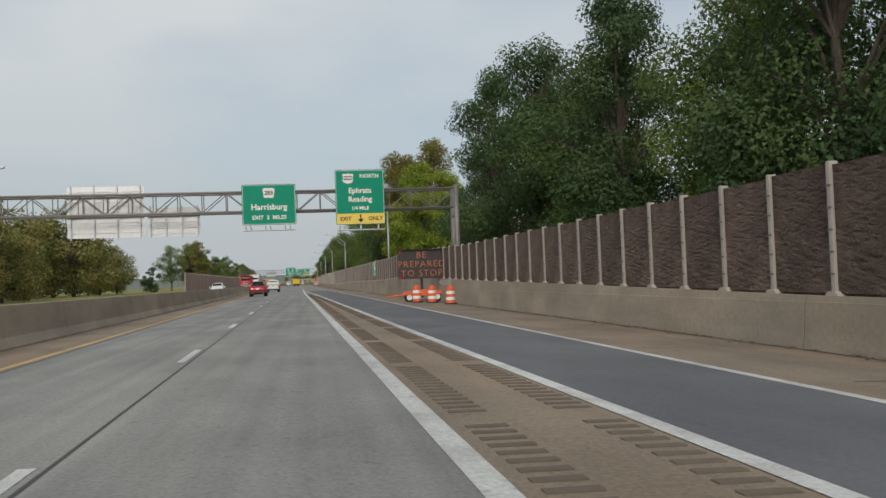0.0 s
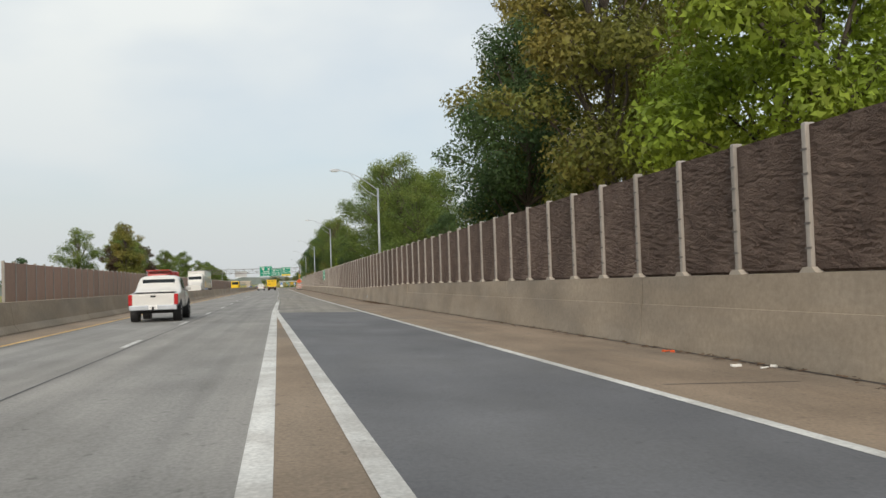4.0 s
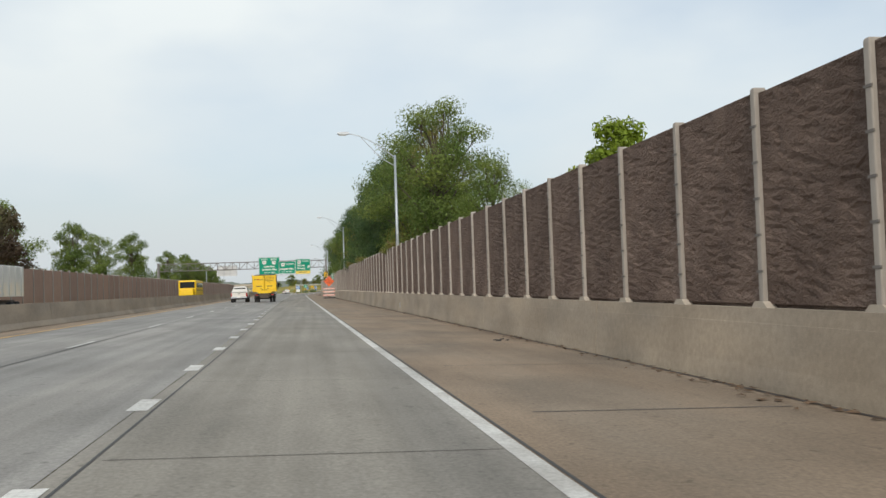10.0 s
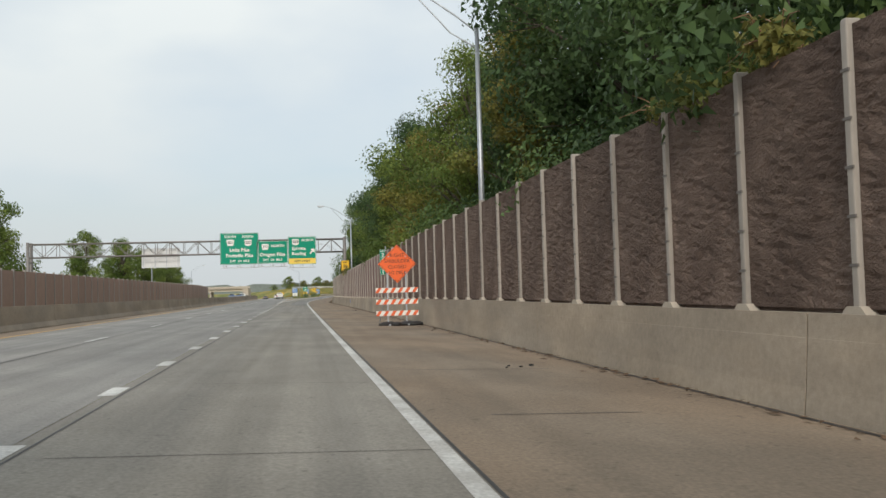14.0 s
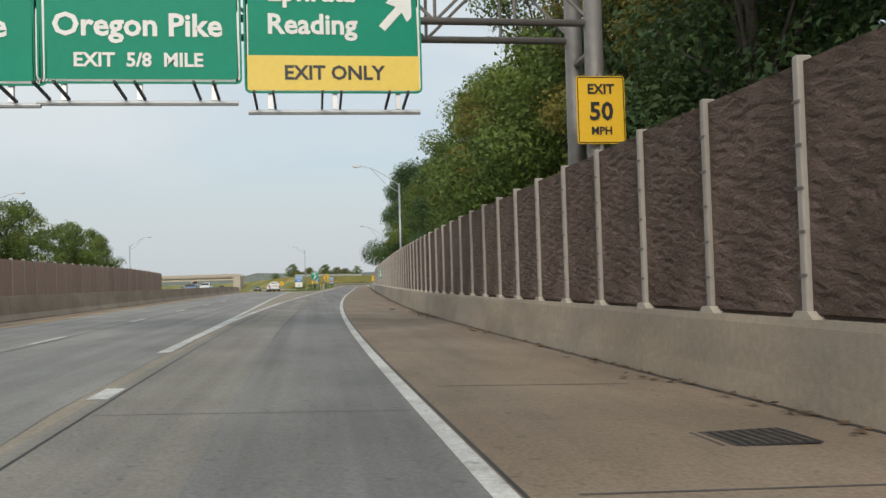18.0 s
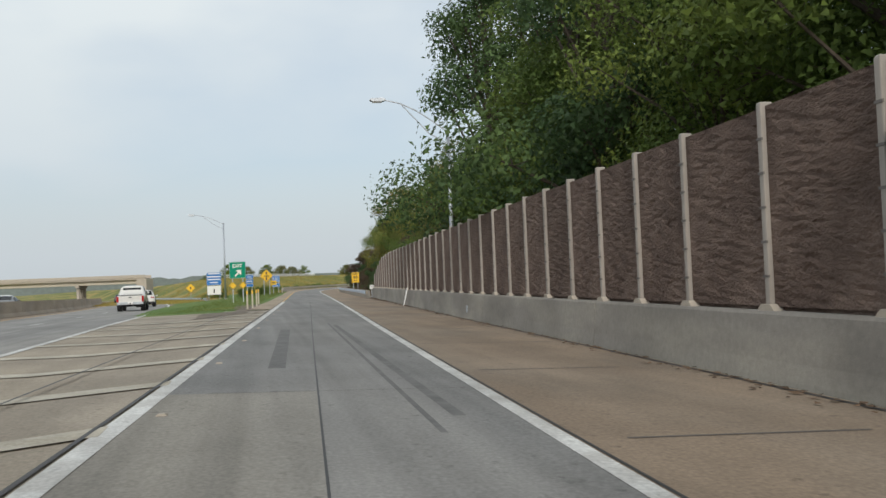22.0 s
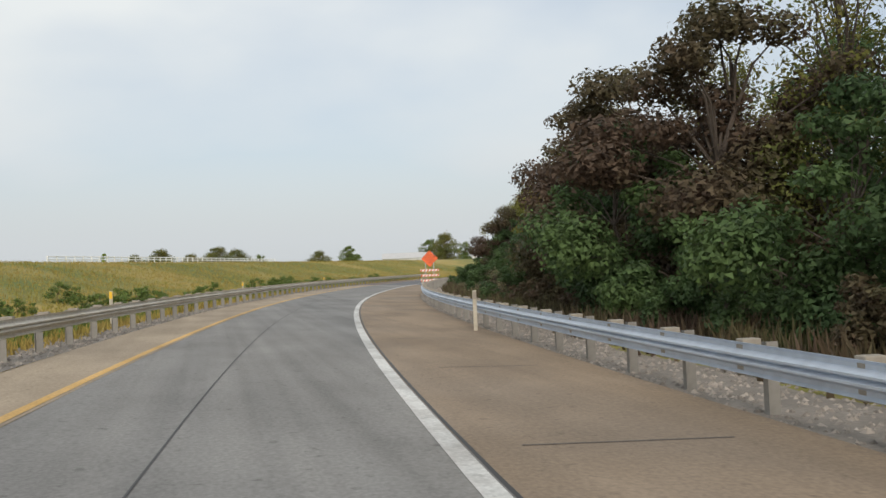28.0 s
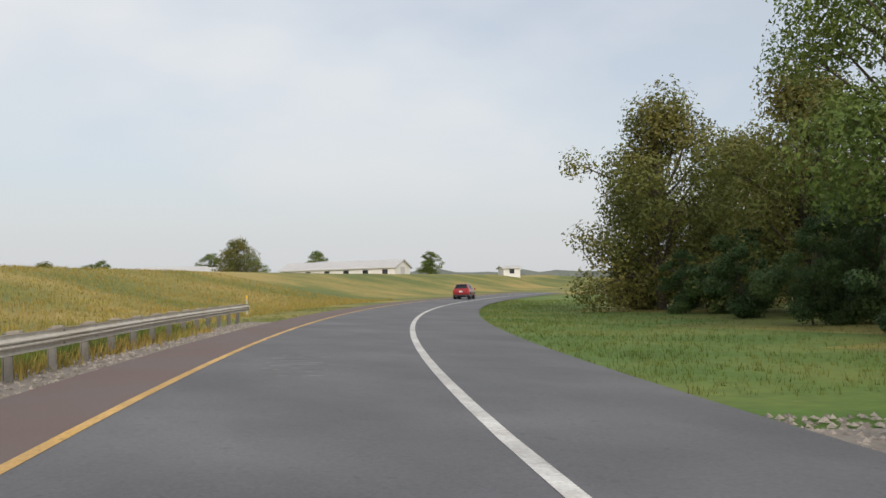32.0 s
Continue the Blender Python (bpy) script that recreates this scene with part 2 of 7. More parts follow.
M = dict(
    lane=material("lane_pavement", (0.198, 0.195, 0.19), 0.85, vary=0.14, grain=30, stain=0.25, bump=0.15, bump_scale=90, tint=(0.215, 0.208, 0.198), stretch=(1.6, 0.12, 1)),
    main_lane=material("worn_lane_concrete", (0.238, 0.232, 0.222), 0.85, vary=0.14, grain=30, stain=0.25, bump=0.15, bump_scale=90, tint=(0.255, 0.245, 0.23), stretch=(1.6, 0.12, 1)),
    lane_tan=material("tan_lane_concrete", (0.252, 0.234, 0.204), 0.88, vary=0.15, grain=30, stain=0.25, bump=0.18, bump_scale=90, tint=(0.222, 0.21, 0.19), stretch=(1.6, 0.12, 1)),
    gore=material("gore_concrete", (0.34, 0.29, 0.225), 0.9, vary=0.16, grain=22, stain=0.3, bump=0.2, bump_scale=70, tint=(0.29, 0.25, 0.2), stretch=(1, 0.4, 1)),
    grey_barrier=material("grey_barrier_concrete", (0.31, 0.288, 0.25), 0.9, vary=0.16, grain=9, stain=0.35, bump=0.15, bump_scale=40, tint=(0.22, 0.205, 0.185), stretch=(1, 0.7, 2.5)),
    asphalt=material("dark_asphalt", (0.12, 0.124, 0.136), 0.85, vary=0.16, grain=30, stain=0.3, bump=0.2, bump_scale=110, tint=(0.135, 0.138, 0.147), stretch=(1, 0.6, 1)),
    shoulder=material("shoulder_concrete", (0.262, 0.197, 0.14), 0.9, vary=0.2, grain=22, stain=0.3, bump=0.25, bump_scale=70, tint=(0.215, 0.172, 0.13), stretch=(1, 0.4, 1)),
    ramp_shoulder=material("buff_shoulder_concrete", (0.278, 0.207, 0.142), 0.9, vary=0.16, grain=22, stain=0.3, bump=0.2, bump_scale=70, tint=(0.245, 0.19, 0.14), stretch=(1, 0.4, 1)),
    left_shoulder=material("pale_shoulder_concrete", (0.36, 0.29, 0.21), 0.9, vary=0.18, grain=22, stain=0.3, bump=0.2, bump_scale=70, tint=(0.31, 0.25, 0.185), stretch=(1, 0.4, 1)),
    red_asphalt=material("reddish_asphalt", (0.16, 0.115, 0.105), 0.9, vary=0.16, grain=30, stain=0.4, bump=0.2, bump_scale=110, tint=(0.14, 0.115, 0.11)),
    line=material("white_road_paint", (0.62, 0.62, 0.6), 0.7, vary=0.18, grain=18, stain=1.3, tint=(0.45, 0.44, 0.42)),
    yellow_line=material("yellow_road_paint", (0.6, 0.37, 0.12), 0.7, vary=0.16, grain=18, stain=1.2, tint=(0.5, 0.3, 0.08)),
    tyre_mark=material("rubbed_tyre_mark", (0.135, 0.132, 0.13), 0.8, vary=0.3, grain=6, stain=1.5),
    pale_patch=material("pale_mortar", (0.42, 0.4, 0.38), 0.9, vary=0.12, grain=6, stain=1),
    post_band=material("post_band", (0.17, 0.155, 0.145), 0.8, 0.2, vary=0.15),
    hairline=material("worn_joint_filler", (0.1, 0.09, 0.082), 0.8, vary=0.25),
    seal=material("joint_sealant", (0.035, 0.033, 0.033), 0.6, vary=0.2),
    barrier=material("barrier_concrete", (0.36, 0.295, 0.225), 0.9, vary=0.18, grain=9, stain=0.35, bump=0.18, bump_scale=40, tint=(0.29, 0.245, 0.195), stretch=(1, 0.7, 2.5)),
    pale_concrete=material("pale_concrete", (0.42, 0.37, 0.31), 0.9, vary=0.1, grain=12, stain=0.8, bump=0.12, bump_scale=40),
    post=material("concrete_post", (0.335, 0.305, 0.275), 0.85, vary=0.14, grain=14, stain=2.0, objects=0.12, bump=0.1),
    stone=stone_material("brown_stone_panel", (0.15, 0.108, 0.09), (0.2, 0.147, 0.122)),
    smooth_panel=material("smooth_brown_panel", (0.19, 0.115, 0.098), 0.85, vary=0.1, grain=10, stain=0.6, objects=0.08, bump=0.1),
    far_panel=material("tan_panel", (0.31, 0.2, 0.15), 0.9, vary=0.14, grain=6, stain=0.5, objects=0.1),
    steel=material("galvanised_steel", (0.42, 0.45, 0.49), 0.5, 0.75, vary=0.14, grain=6, stain=0.8, bump=0.03),
    old_steel=material("dull_weathered_zinc", (0.62, 0.585, 0.52), 0.75, 0.05, vary=0.18, grain=7, stain=0.9, tint=(0.5, 0.46, 0.39)),
    rail_steel=material("bright_rail_zinc", (0.52, 0.58, 0.66), 0.5, 0.5, vary=0.14, grain=6, stain=0.8, bump=0.03),
    rail_post=material("dull_post_zinc", (0.25, 0.24, 0.22), 0.7, 0.2, vary=0.2, grain=8, stain=1.2, objects=0.12),
    gantry=material("weathered_gantry_steel", (0.24, 0.225, 0.215), 0.6, 0.5, vary=0.18, grain=5, stain=0.8),
    alu=material("aluminium_sheet", (0.55, 0.56, 0.57), 0.45, 0.6, vary=0.1, grain=4, stain=0.6),
    green=material("green_sign_sheeting", (0.001, 0.26, 0.16), 0.5, vary=0.08, grain=5, stain=0.7, spec=0.2),
    white=material("white_sign_sheeting", (0.78, 0.78, 0.76), 0.5, vary=0.05),
    black=material("black_sheeting", (0.015, 0.015, 0.017), 0.5, vary=0.1),
    sign_yellow=material("yellow_sign_sheeting", (0.82, 0.49, 0.018), 0.5, vary=0.06),
    exit_yellow=material("lemon_sign_sheeting", (0.82, 0.6, 0.1), 0.5, vary=0.06),
    sign_orange=material("orange_sign_sheeting", (0.85, 0.14, 0.03), 0.5, vary=0.08, grain=5, stain=1.5),
    sign_blue=material("blue_sign_sheeting", (0.01, 0.16, 0.5), 0.5, vary=0.08),
    orange_plastic=material("orange_plastic", (0.75, 0.13, 0.04), 0.55, vary=0.14, grain=9, stain=3),
    rubber=material("tyre_rubber", (0.022, 0.022, 0.023), 0.85, vary=0.2, grain=30, stain=3),
    dark=material("dark_plastic", (0.02, 0.02, 0.022), 0.6, vary=0.15),
    rim=material("alloy_rim", (0.4, 0.4, 0.41), 0.35, 0.8, vary=0.1),
    glass=glass_material("dark_window_glass"),
    red_paint=material("red_car_paint", (0.3, 0.012, 0.016), 0.3, 0.25, vary=0.06, coat=0.8),
    white_paint=material("white_car_paint", (0.68, 0.67, 0.64), 0.35, vary=0.06, coat=0.6),
    grey_paint=material("grey_car_paint", (0.13, 0.13, 0.135), 0.35, 0.4, vary=0.08, coat=0.6),
    blue_paint=material("blue_car_paint", (0.03, 0.09, 0.22), 0.35, 0.3, vary=0.08, coat=0.6),
    yellow_paint=material("yellow_truck_paint", (0.84, 0.56, 0.006), 0.45, vary=0.1, grain=5, stain=0.9, tint=(0.76, 0.48, 0.01)),
    truck_red=material("red_truck_paint", (0.5, 0.03, 0.025), 0.35, vary=0.08, coat=0.5),
    chassis=material("grimy_chassis_steel", (0.1, 0.08, 0.065), 0.8, 0.2, vary=0.3, grain=7, stain=2),
    tail=material("tail_lamp_red", (0.42, 0.01, 0.012), 0.25, vary=0.08, coat=0.6),
    grass=material("grass_ground", (0.135, 0.165, 0.03), 0.95, vary=0.35, grain=1.4, stain=0.06, bump=0.8, bump_scale=6, tint=(0.3, 0.23, 0.065)),
    blade=leaf_material("grass_blades", (0.105, 0.155, 0.03), (0.16, 0.175, 0.045)),
    gravel=material("grey_gravel", (0.24, 0.215, 0.19), 0.95, vary=0.3, grain=18, stain=1.5, bump=0.9, bump_scale=25),
    stone_bit=material("gravel_stone", (0.27, 0.24, 0.21), 0.95, vary=0.2, island=0.4),
    litter=material("dead_leaves", (0.12, 0.075, 0.045), 0.95, vary=0.2, island=0.5),
    bark=material("bark", (0.085, 0.068, 0.055), 0.95, vary=0.3, grain=6, stain=1.5, bump=0.8, bump_scale=14),
    leaf_dark=leaf_material("dark_green_leaves", (0.055, 0.1, 0.04), (0.08, 0.128, 0.042)),
    leaf_green=leaf_material("green_leaves", (0.1, 0.155, 0.038), (0.155, 0.2, 0.045)),
    leaf_bright=leaf_material("bright_green_leaves", (0.19, 0.265, 0.03), (0.25, 0.285, 0.04)),
    leaf_olive=leaf_material("olive_leaves", (0.13, 0.15, 0.04), (0.18, 0.165, 0.045)),
    leaf_autumn=leaf_material("turning_leaves", (0.15, 0.165, 0.037), (0.215, 0.18, 0.044)),
    leaf_gold=leaf_material("pale_yellow_leaves", (0.2, 0.21, 0.065), (0.28, 0.24, 0.08)),
    leaf_dry=leaf_material("dry_olive_leaves", (0.17, 0.145, 0.085), (0.13, 0.14, 0.06)),
    leaf_brown=leaf_material("reddish_brown_leaves", (0.105, 0.072, 0.05), (0.085, 0.085, 0.036)),
    dry_blade=leaf_material("dry_grass_blades", (0.36, 0.27, 0.075), (0.25, 0.225, 0.055)),
    lawn=material("mown_lawn", (0.085, 0.165, 0.022), 0.95, vary=0.3, grain=3, stain=0.25, bump=0.8, bump_scale=8, tint=(0.125, 0.17, 0.032)),
    dirt=material("bare_dirt", (0.15, 0.125, 0.1), 0.95, vary=0.35, grain=12, stain=1.2, bump=0.9, bump_scale=20, tint=(0.2, 0.165, 0.125)),
    patch=material("scraped_asphalt", (0.24, 0.24, 0.25), 0.9, vary=0.4, grain=4, stain=2.5, tint=(0.1, 0.1, 0.11)),
    roof=material("barn_roof", (0.5, 0.5, 0.5), 0.6, vary=0.1),
    siding=material("white_siding", (0.7, 0.7, 0.68), 0.7, vary=0.06),
    # distance haze is painted into this pale grey-green
    hazed_wood=material("hazed_woods", (0.19, 0.22, 0.215), 1.0, vary=0.2, grain=0.25, stain=0.02, spec=0.0),
)
for _k in ("lane", "lane_tan", "main_lane"):
    weathered(M[_k])
weathered(M["asphalt"], 0.22, 0.06, 0.08, 0.8, 0.5)
weathered(M["shoulder"], 0.32, 0.05, 0.15)
weathered(M["ramp_shoulder"], 0.28, 0.05, 0.15)
weathered(M["left_shoulder"], 0.3, 0.05, 0.15)
weathered(M["gore"], 0.3, 0.05, 0.14)
for _k in ("barrier", "grey_barrier"):
    weathered(M[_k], 0.1, 0.07, 0.12, 0.5, 0.5)
for _k in ("line", "yellow_line"):
    weathered(M[_k], 0.3, 0.1, 0.12)
# Amber pixels of the message board give off light.
_m = M["amber"] = material("amber_lamp", (0.4, 0.13, 0.06), 0.5)
_b = _m.node_tree.nodes["Principled BSDF"]
_b.inputs["Emission Color"].default_value = (1.0, 0.22, 0.06, 1)
_b.inputs["Emission Strength"].default_value = 0.1


# ---- mesh helpers ----
def mesh_of(bm, name, mat, smooth=False):
    me = bpy.data.meshes.new(name)
    bm.normal_update()
    bm.to_mesh(me)
    bm.free()
    for one in mat if isinstance(mat, (list, tuple)) else [mat]:
        me.materials.append(one)
    if smooth:
        me.polygons.foreach_set("use_smooth", [True] * len(me.polygons))
    return me


def part(name, bm, mat, parent=None, label="", smooth=False, at=None):
    ob = new(name, mesh_of(bm, name, mat, smooth))
    ob.parent = parent
    if at is not None:
        ob.matrix_local = at
    return tagged(ob, label)


def thing(name, m, label, category, group="", kind=""):
    ob = new(name)
    ob.empty_display_size = 0.2
    ob.matrix_world = m
    return tagged(ob, label, category, group, kind)


def box(bm, c, size, m=None, bevel=0.0):
    made = bmesh.ops.create_cube(bm, size=1.0)["verts"]
    for v in made:
        v.co = Vector((v.co.x * size[0] + c[0], v.co.y * size[1] + c[1], v.co.z * size[2] + c[2]))
        if m is not None:
            v.co = m @ v.co
    if bevel:
        edges = list({e for v in made for e in v.link_edges})
        bmesh.ops.bevel(bm, geom=edges, offset=bevel, segments=2, affect="EDGES", profile=0.5)
    return bm


def boxed(c, size, m=None, bevel=0.0):
    return box(bmesh.new(), c, size, m, bevel)


def rod(bm, a, b, r1, r2=None, seg=8):
    a, b = Vector(a), Vector(b)
    turn = (b - a).to_track_quat("Z", "Y").to_matrix().to_4x4()
    m = Matrix.Translation((a + b) / 2) @ turn
    bmesh.ops.create_cone(bm, cap_ends=True, segments=seg, radius1=r1, radius2=r1 if r2 is None else r2, depth=(b - a).length, matrix=m)
    return bm


def rodded(a, b, r1, r2=None, seg=8):
    return rod(bmesh.new(), a, b, r1, r2, seg)


def prism(bm, outline, y0, y1, axis="y"):
    """An outline extruded along one axis."""
    def place(p, d):
        return (p[0], d, p[1]) if axis == "y" else (d, p[0], p[1]) if axis == "x" else (p[0], p[1], d)
    a = [bm.verts.new(place(p, y0)) for p in outline]
    b = [bm.verts.new(place(p, y1)) for p in outline]
    k = len(outline)
    for i in range(k):
        bm.faces.new((a[i], a[(i + 1) % k], b[(i + 1) % k], b[i]))
    bm.faces.new(a[::-1])
    bm.faces.new(b)
    bmesh.ops.recalc_face_normals(bm, faces=bm.faces[:])
    return bm


TEXTS = {}


def lettering(body, size, mat, parent, m, name="word", align="CENTER", depth=0.004, spacing=1.0, bold=0.026):
    """Letters as a flat mesh in the local xz plane, facing -y."""
    key = (body, round(size, 3), mat.name, align, spacing, bold)
    if key not in TEXTS:
        cu = bpy.data.curves.new("letters", "FONT")
        cu.body, cu.size, cu.align_x, cu.align_y, cu.extrude, cu.resolution_u = body, size, align, "CENTER", depth, 2
        cu.space_character = spacing
        cu.offset = size * bold
        ob = bpy.data.objects.new("letters", cu)
        scene.collection.objects.link(ob)
        me = bpy.data.meshes.new_from_object(ob.evaluated_get(bpy.context.evaluated_depsgraph_get()))
        bpy.data.objects.remove(ob)
        me.materials.clear()
        me.materials.append(mat)
        me.transform(Matrix.Rotation(radians(90), 4, "X"))
        TEXTS[key] = me
    ob = new(name, TEXTS[key])
    ob.parent = parent
    ob.matrix_local = m
    return ob


# ---- plan: stations in metres along the right edge line ----
GORE0, GORE1, GORE_END, LANE_SEAM, SOLID_END = 512.0, 632.0, 150.0, 150.0, 177.0
DROP0, PAVED_END = 610.0, 622.0
SEAM, WALL_END = 824.9, 658.4
FIELD = 4.5
DASH0, DOT = 79.0 - 13 * 12.19, 5.1
POST_KNOTS = [(-31, 19.5), (-18, 48.1), (-14, 56.75), (1, 90.5), (33, 162.66), (47, 196.35), (58, 223.0), (69, 249.5), (72, 254.5), (79, 273.0), (81, 278.5), (93, 310.0), (98, 323.1), (101, 328.2), (112, 357.7), (123, 385.1), (127, 395.2), (153, 460.4), (163, 484.1), (167, 492.8), (176, 512.1), (200, 566.25), (206, 579.8), (209, 587.5), (216, 602.5), (221, 613.4), (226, 624.7), (240, 655.0), (241, 657.25)]
WALL_LAST, I_SMOOTH0, I_SMOOTH1, LAST_BARRIER = 241, 135, 160, 560
TOPS_S = [0, 15, 24, 32, 50, 75, 82, 103, 160, 174, 198, 214, 221, 250, 275, 395, 458, 510, 655]
TOPS_LOW = [0.78, 0.83, 0.94, 1.04, 1.24, 1.62, 1.6, 1.37, 1.25, 1.05, 0.83, 0.81, 0.84, 0.88, 0.9, 0.99, 0.79, 0.76, 0.74]
TOPS_S2 = [0, 50, 75, 90, 225, 279, 395, 460, 512, 566, 642, 649.2, 651.4, 653.6, 655.8, 657.9]
TOPS_HIGH = [3.3, 3.32, 3.75, 3.68, 3.77, 4.03, 4.28, 3.95, 3.45, 3.6, 3.5, 3.3, 2.95, 2.6, 2.26, 1.85]
FAR0, FAR1 = 190.0, 652.0
TRUCK_S, RED_S = 364.6, 929.0


# ---- the line of the road: station along the right edge line, offset to its right ----
KNOTS = [(-80, -1.19), (50, -0.97), (150, -1.34), (250, -0.7), (380, -0.75), (480, -0.55), (520, 1.8), (560, 3.1), (610, 3.47), (660, 3.12), (700, 2.99), (730, 4.54), (760, 8.77), (790, 14.2), (815, 17.98), (840, 21.81), (880, 29.75), (930, 40.0), (1000, 48.0)]
MAIN_KNOTS = KNOTS[:6] + [(530, -0.6), (590, 0.1), (620, -1.7), (650, -3.6), (680, -6.0), (720, -7.8), (780, -9.7), (850, -13.0), (1000, -15.0)]


class Line:
    def __init__(self, knots, main=False, step=0.5, end=1000.0):
        self.main = main
        self.s = np.arange(-80.0, end, step)
        self.h = np.radians(np.interp(self.s, [k[0] for k in knots], [k[1] for k in knots]))
        self.x = 7.83 + np.r_[0, np.cumsum(np.sin(self.h) * step)][:-1]
        self.y = -80 + np.r_[0, np.cumsum(np.cos(self.h) * step)][:-1]

    def at(self, s, o=0.0):
        h = np.interp(s, self.s, self.h)
        return float(np.interp(s, self.s, self.x) + o * np.cos(h)), float(np.interp(s, self.s, self.y) - o * np.sin(h))

    def turn(self, s):
        return -math.degrees(np.interp(s, self.s, self.h))

    def lift(self, s, o):
        """Height of the pavement: it falls to the right, with a crown at the exit lane's left line on the main road."""
        plane = -0.034 * (o + 2)
        crown = plane if o > -4.1 else 0.0714 - 0.01 * (o + 4.1)
        if self.main:
            return crown + drop(s)
        u = min(max((s - 500) / 40, 0.0), 1.0)
        return crown * (1 - u) + plane * u

    def place(self, s, o=0.0, z=0.0, turn=0.0):
        return pose(*self.at(s, o), z, 0, 0, self.turn(s) + turn)

    def stand(self, s, o=0.0, z=0.0, turn=0.0):
        """A place on the pavement."""
        return self.place(s, o, self.lift(s, o) + z, turn)


EXIT, MAIN = Line(KNOTS), Line(MAIN_KNOTS, True)


def drop(s):
    """The main road sinks below the exit ramp towards the bridge."""
    return -min(max(s - DROP0, 0.0) * 0.007, 4.2)


def wall_foot(s):
    return float(np.interp(s, [-20, 0, 30, 80, 160, 225, 277, 393, 458, 510, 560, 612, 655], [3.1, 3.2, 3.5, 3.35, 3.6, 3.8, 4.4, 4.5, 4.4, 3.65, 3.9, 3.6, 3.74]))


def smoothstep(a, b, v):
    v = min(max((v - a) / (b - a), 0.0), 1.0)
    return v * v * (3 - 2 * v)


def strip(name, line, s0, s1, left, right, z, mat, step=4.0, parent=None):
    """A sheet along a line between two offsets (numbers or functions of the station)."""
    lo = left if callable(left) else (lambda s: left)
    ro = right if callable(right) else (lambda s: right)
    n = max(1, int(math.ceil((s1 - s0) / step)))
    verts, faces = [], []
    for i in range(n + 1):
        s = s0 + (s1 - s0) * i / n
        a, b = lo(s), ro(s)
        verts += [(*line.at(s, a), z + line.lift(s, a)), (*line.at(s, b), z + line.lift(s, b))]
        if i:
            k = 2 * i
            faces.append((k - 2, k - 1, k + 1, k))
    me = bpy.data.meshes.new(name)
    me.from_pydata(verts, [], faces)
    me.materials.append(mat)
    ob = new(name, me)
    ob.parent = parent
    return ob


def sweep(bm, line, s0, s1, outline, step=4.0, height=None, closed=True, offset=None):
    """A cross section (offset, z) carried along a line."""
    n = max(1, int(math.ceil((s1 - s0) / step)))
    rings = []
    for i in range(n + 1):
        s = s0 + (s1 - s0) * i / n
        dz = height(s) if height else 0.0
        do = offset(s) if offset else 0.0
        rings.append([bm.verts.new((*line.at(s, o + do), z + dz)) for o, z in outline])
    k = len(outline)
    for a, b in zip(rings, rings[1:]):
        for i in range(k if closed else k - 1):
            bm.faces.new((a[i], a[(i + 1) % k], b[(i + 1) % k], b[i]))
    if closed:
        bm.faces.new(rings[0][::-1])
        bm.faces.new(rings[-1])
    bmesh.ops.recalc_face_normals(bm, faces=bm.faces[:])
    return bm


# ---- ground: one sheet to the horizon ----
def near_line(line, X, Y):
    """Station and offset of grid points, by the nearest of a coarse set of line points."""
    k = slice(None, None, 16)
    ls, lx, ly, lh = line.s[k], line.x[k], line.y[k], line.h[k]
    i = np.argmin((X[..., None] - lx) ** 2 + (Y[..., None] - ly) ** 2, -1)
    dx, dy, h = X - lx[i], Y - ly[i], lh[i]
    return ls[i] + dx * np.sin(h) + dy * np.cos(h), dx * np.cos(h) - dy * np.sin(h)


def step_up(a, b, v):
    v = np.clip((v - a) / (b - a), 0, 1)
    return v * v * (3 - 2 * v)


def terrain(X, Y):
    sE, oE = near_line(EXIT, X, Y)
    sM, oM = near_line(MAIN, X, Y)
    low = -np.clip((sM - DROP0) * 0.007, 0, 4.2)

    def slope(o, crowned):
        plane = -0.034 * (np.clip(o, -8, 6) + 2)
        return np.where(crowned & (o < -4.1), 0.0714 - 0.01 * (np.clip(o, -30, 0) + 4.1), plane)
    zE, zM = slope(oE, sE < 520), slope(np.minimum(oM, -4.0), sM > -999) + low
    w = np.clip(oM + 4, 0.01, None) / (np.clip(oM + 4, 0.01, None) + np.clip(-oE - 7.5, 0.0, None))
    z = np.where(sM < GORE0, np.where(oE > -4.1, zE, zM), np.where(oE > -7.5, zE, np.where(oM < -4, zM, zM * (1 - w) + 0.187 * w))) - 0.07
    # the field that rises between main road and ramp
    z = z + np.where(oE < -7, FIELD * np.minimum(step_up(0, 27, -oE - 10), step_up(1, 15, oM)) * step_up(SEAM - 150, SEAM - 50, Y), 0.0)
    z = z - np.where((sE > 500) & (sE < PAVED_END + 1) & (oE < -4) & (oM > -4.2), 0.35, 0.0)
    # the wooded bank
    z = z + np.where(oE > 5, 0.9 * step_up(5, 22, oE), 0.0) * (1 - step_up(SEAM - 50, SEAM + 20, sE))
    far = step_up(500, 1500, np.hypot(X, Y - 400))
    return z + far * 3.0


def ground_z(x, y):
    return float(terrain(np.array([float(x)]), np.array([float(y)]))[0])


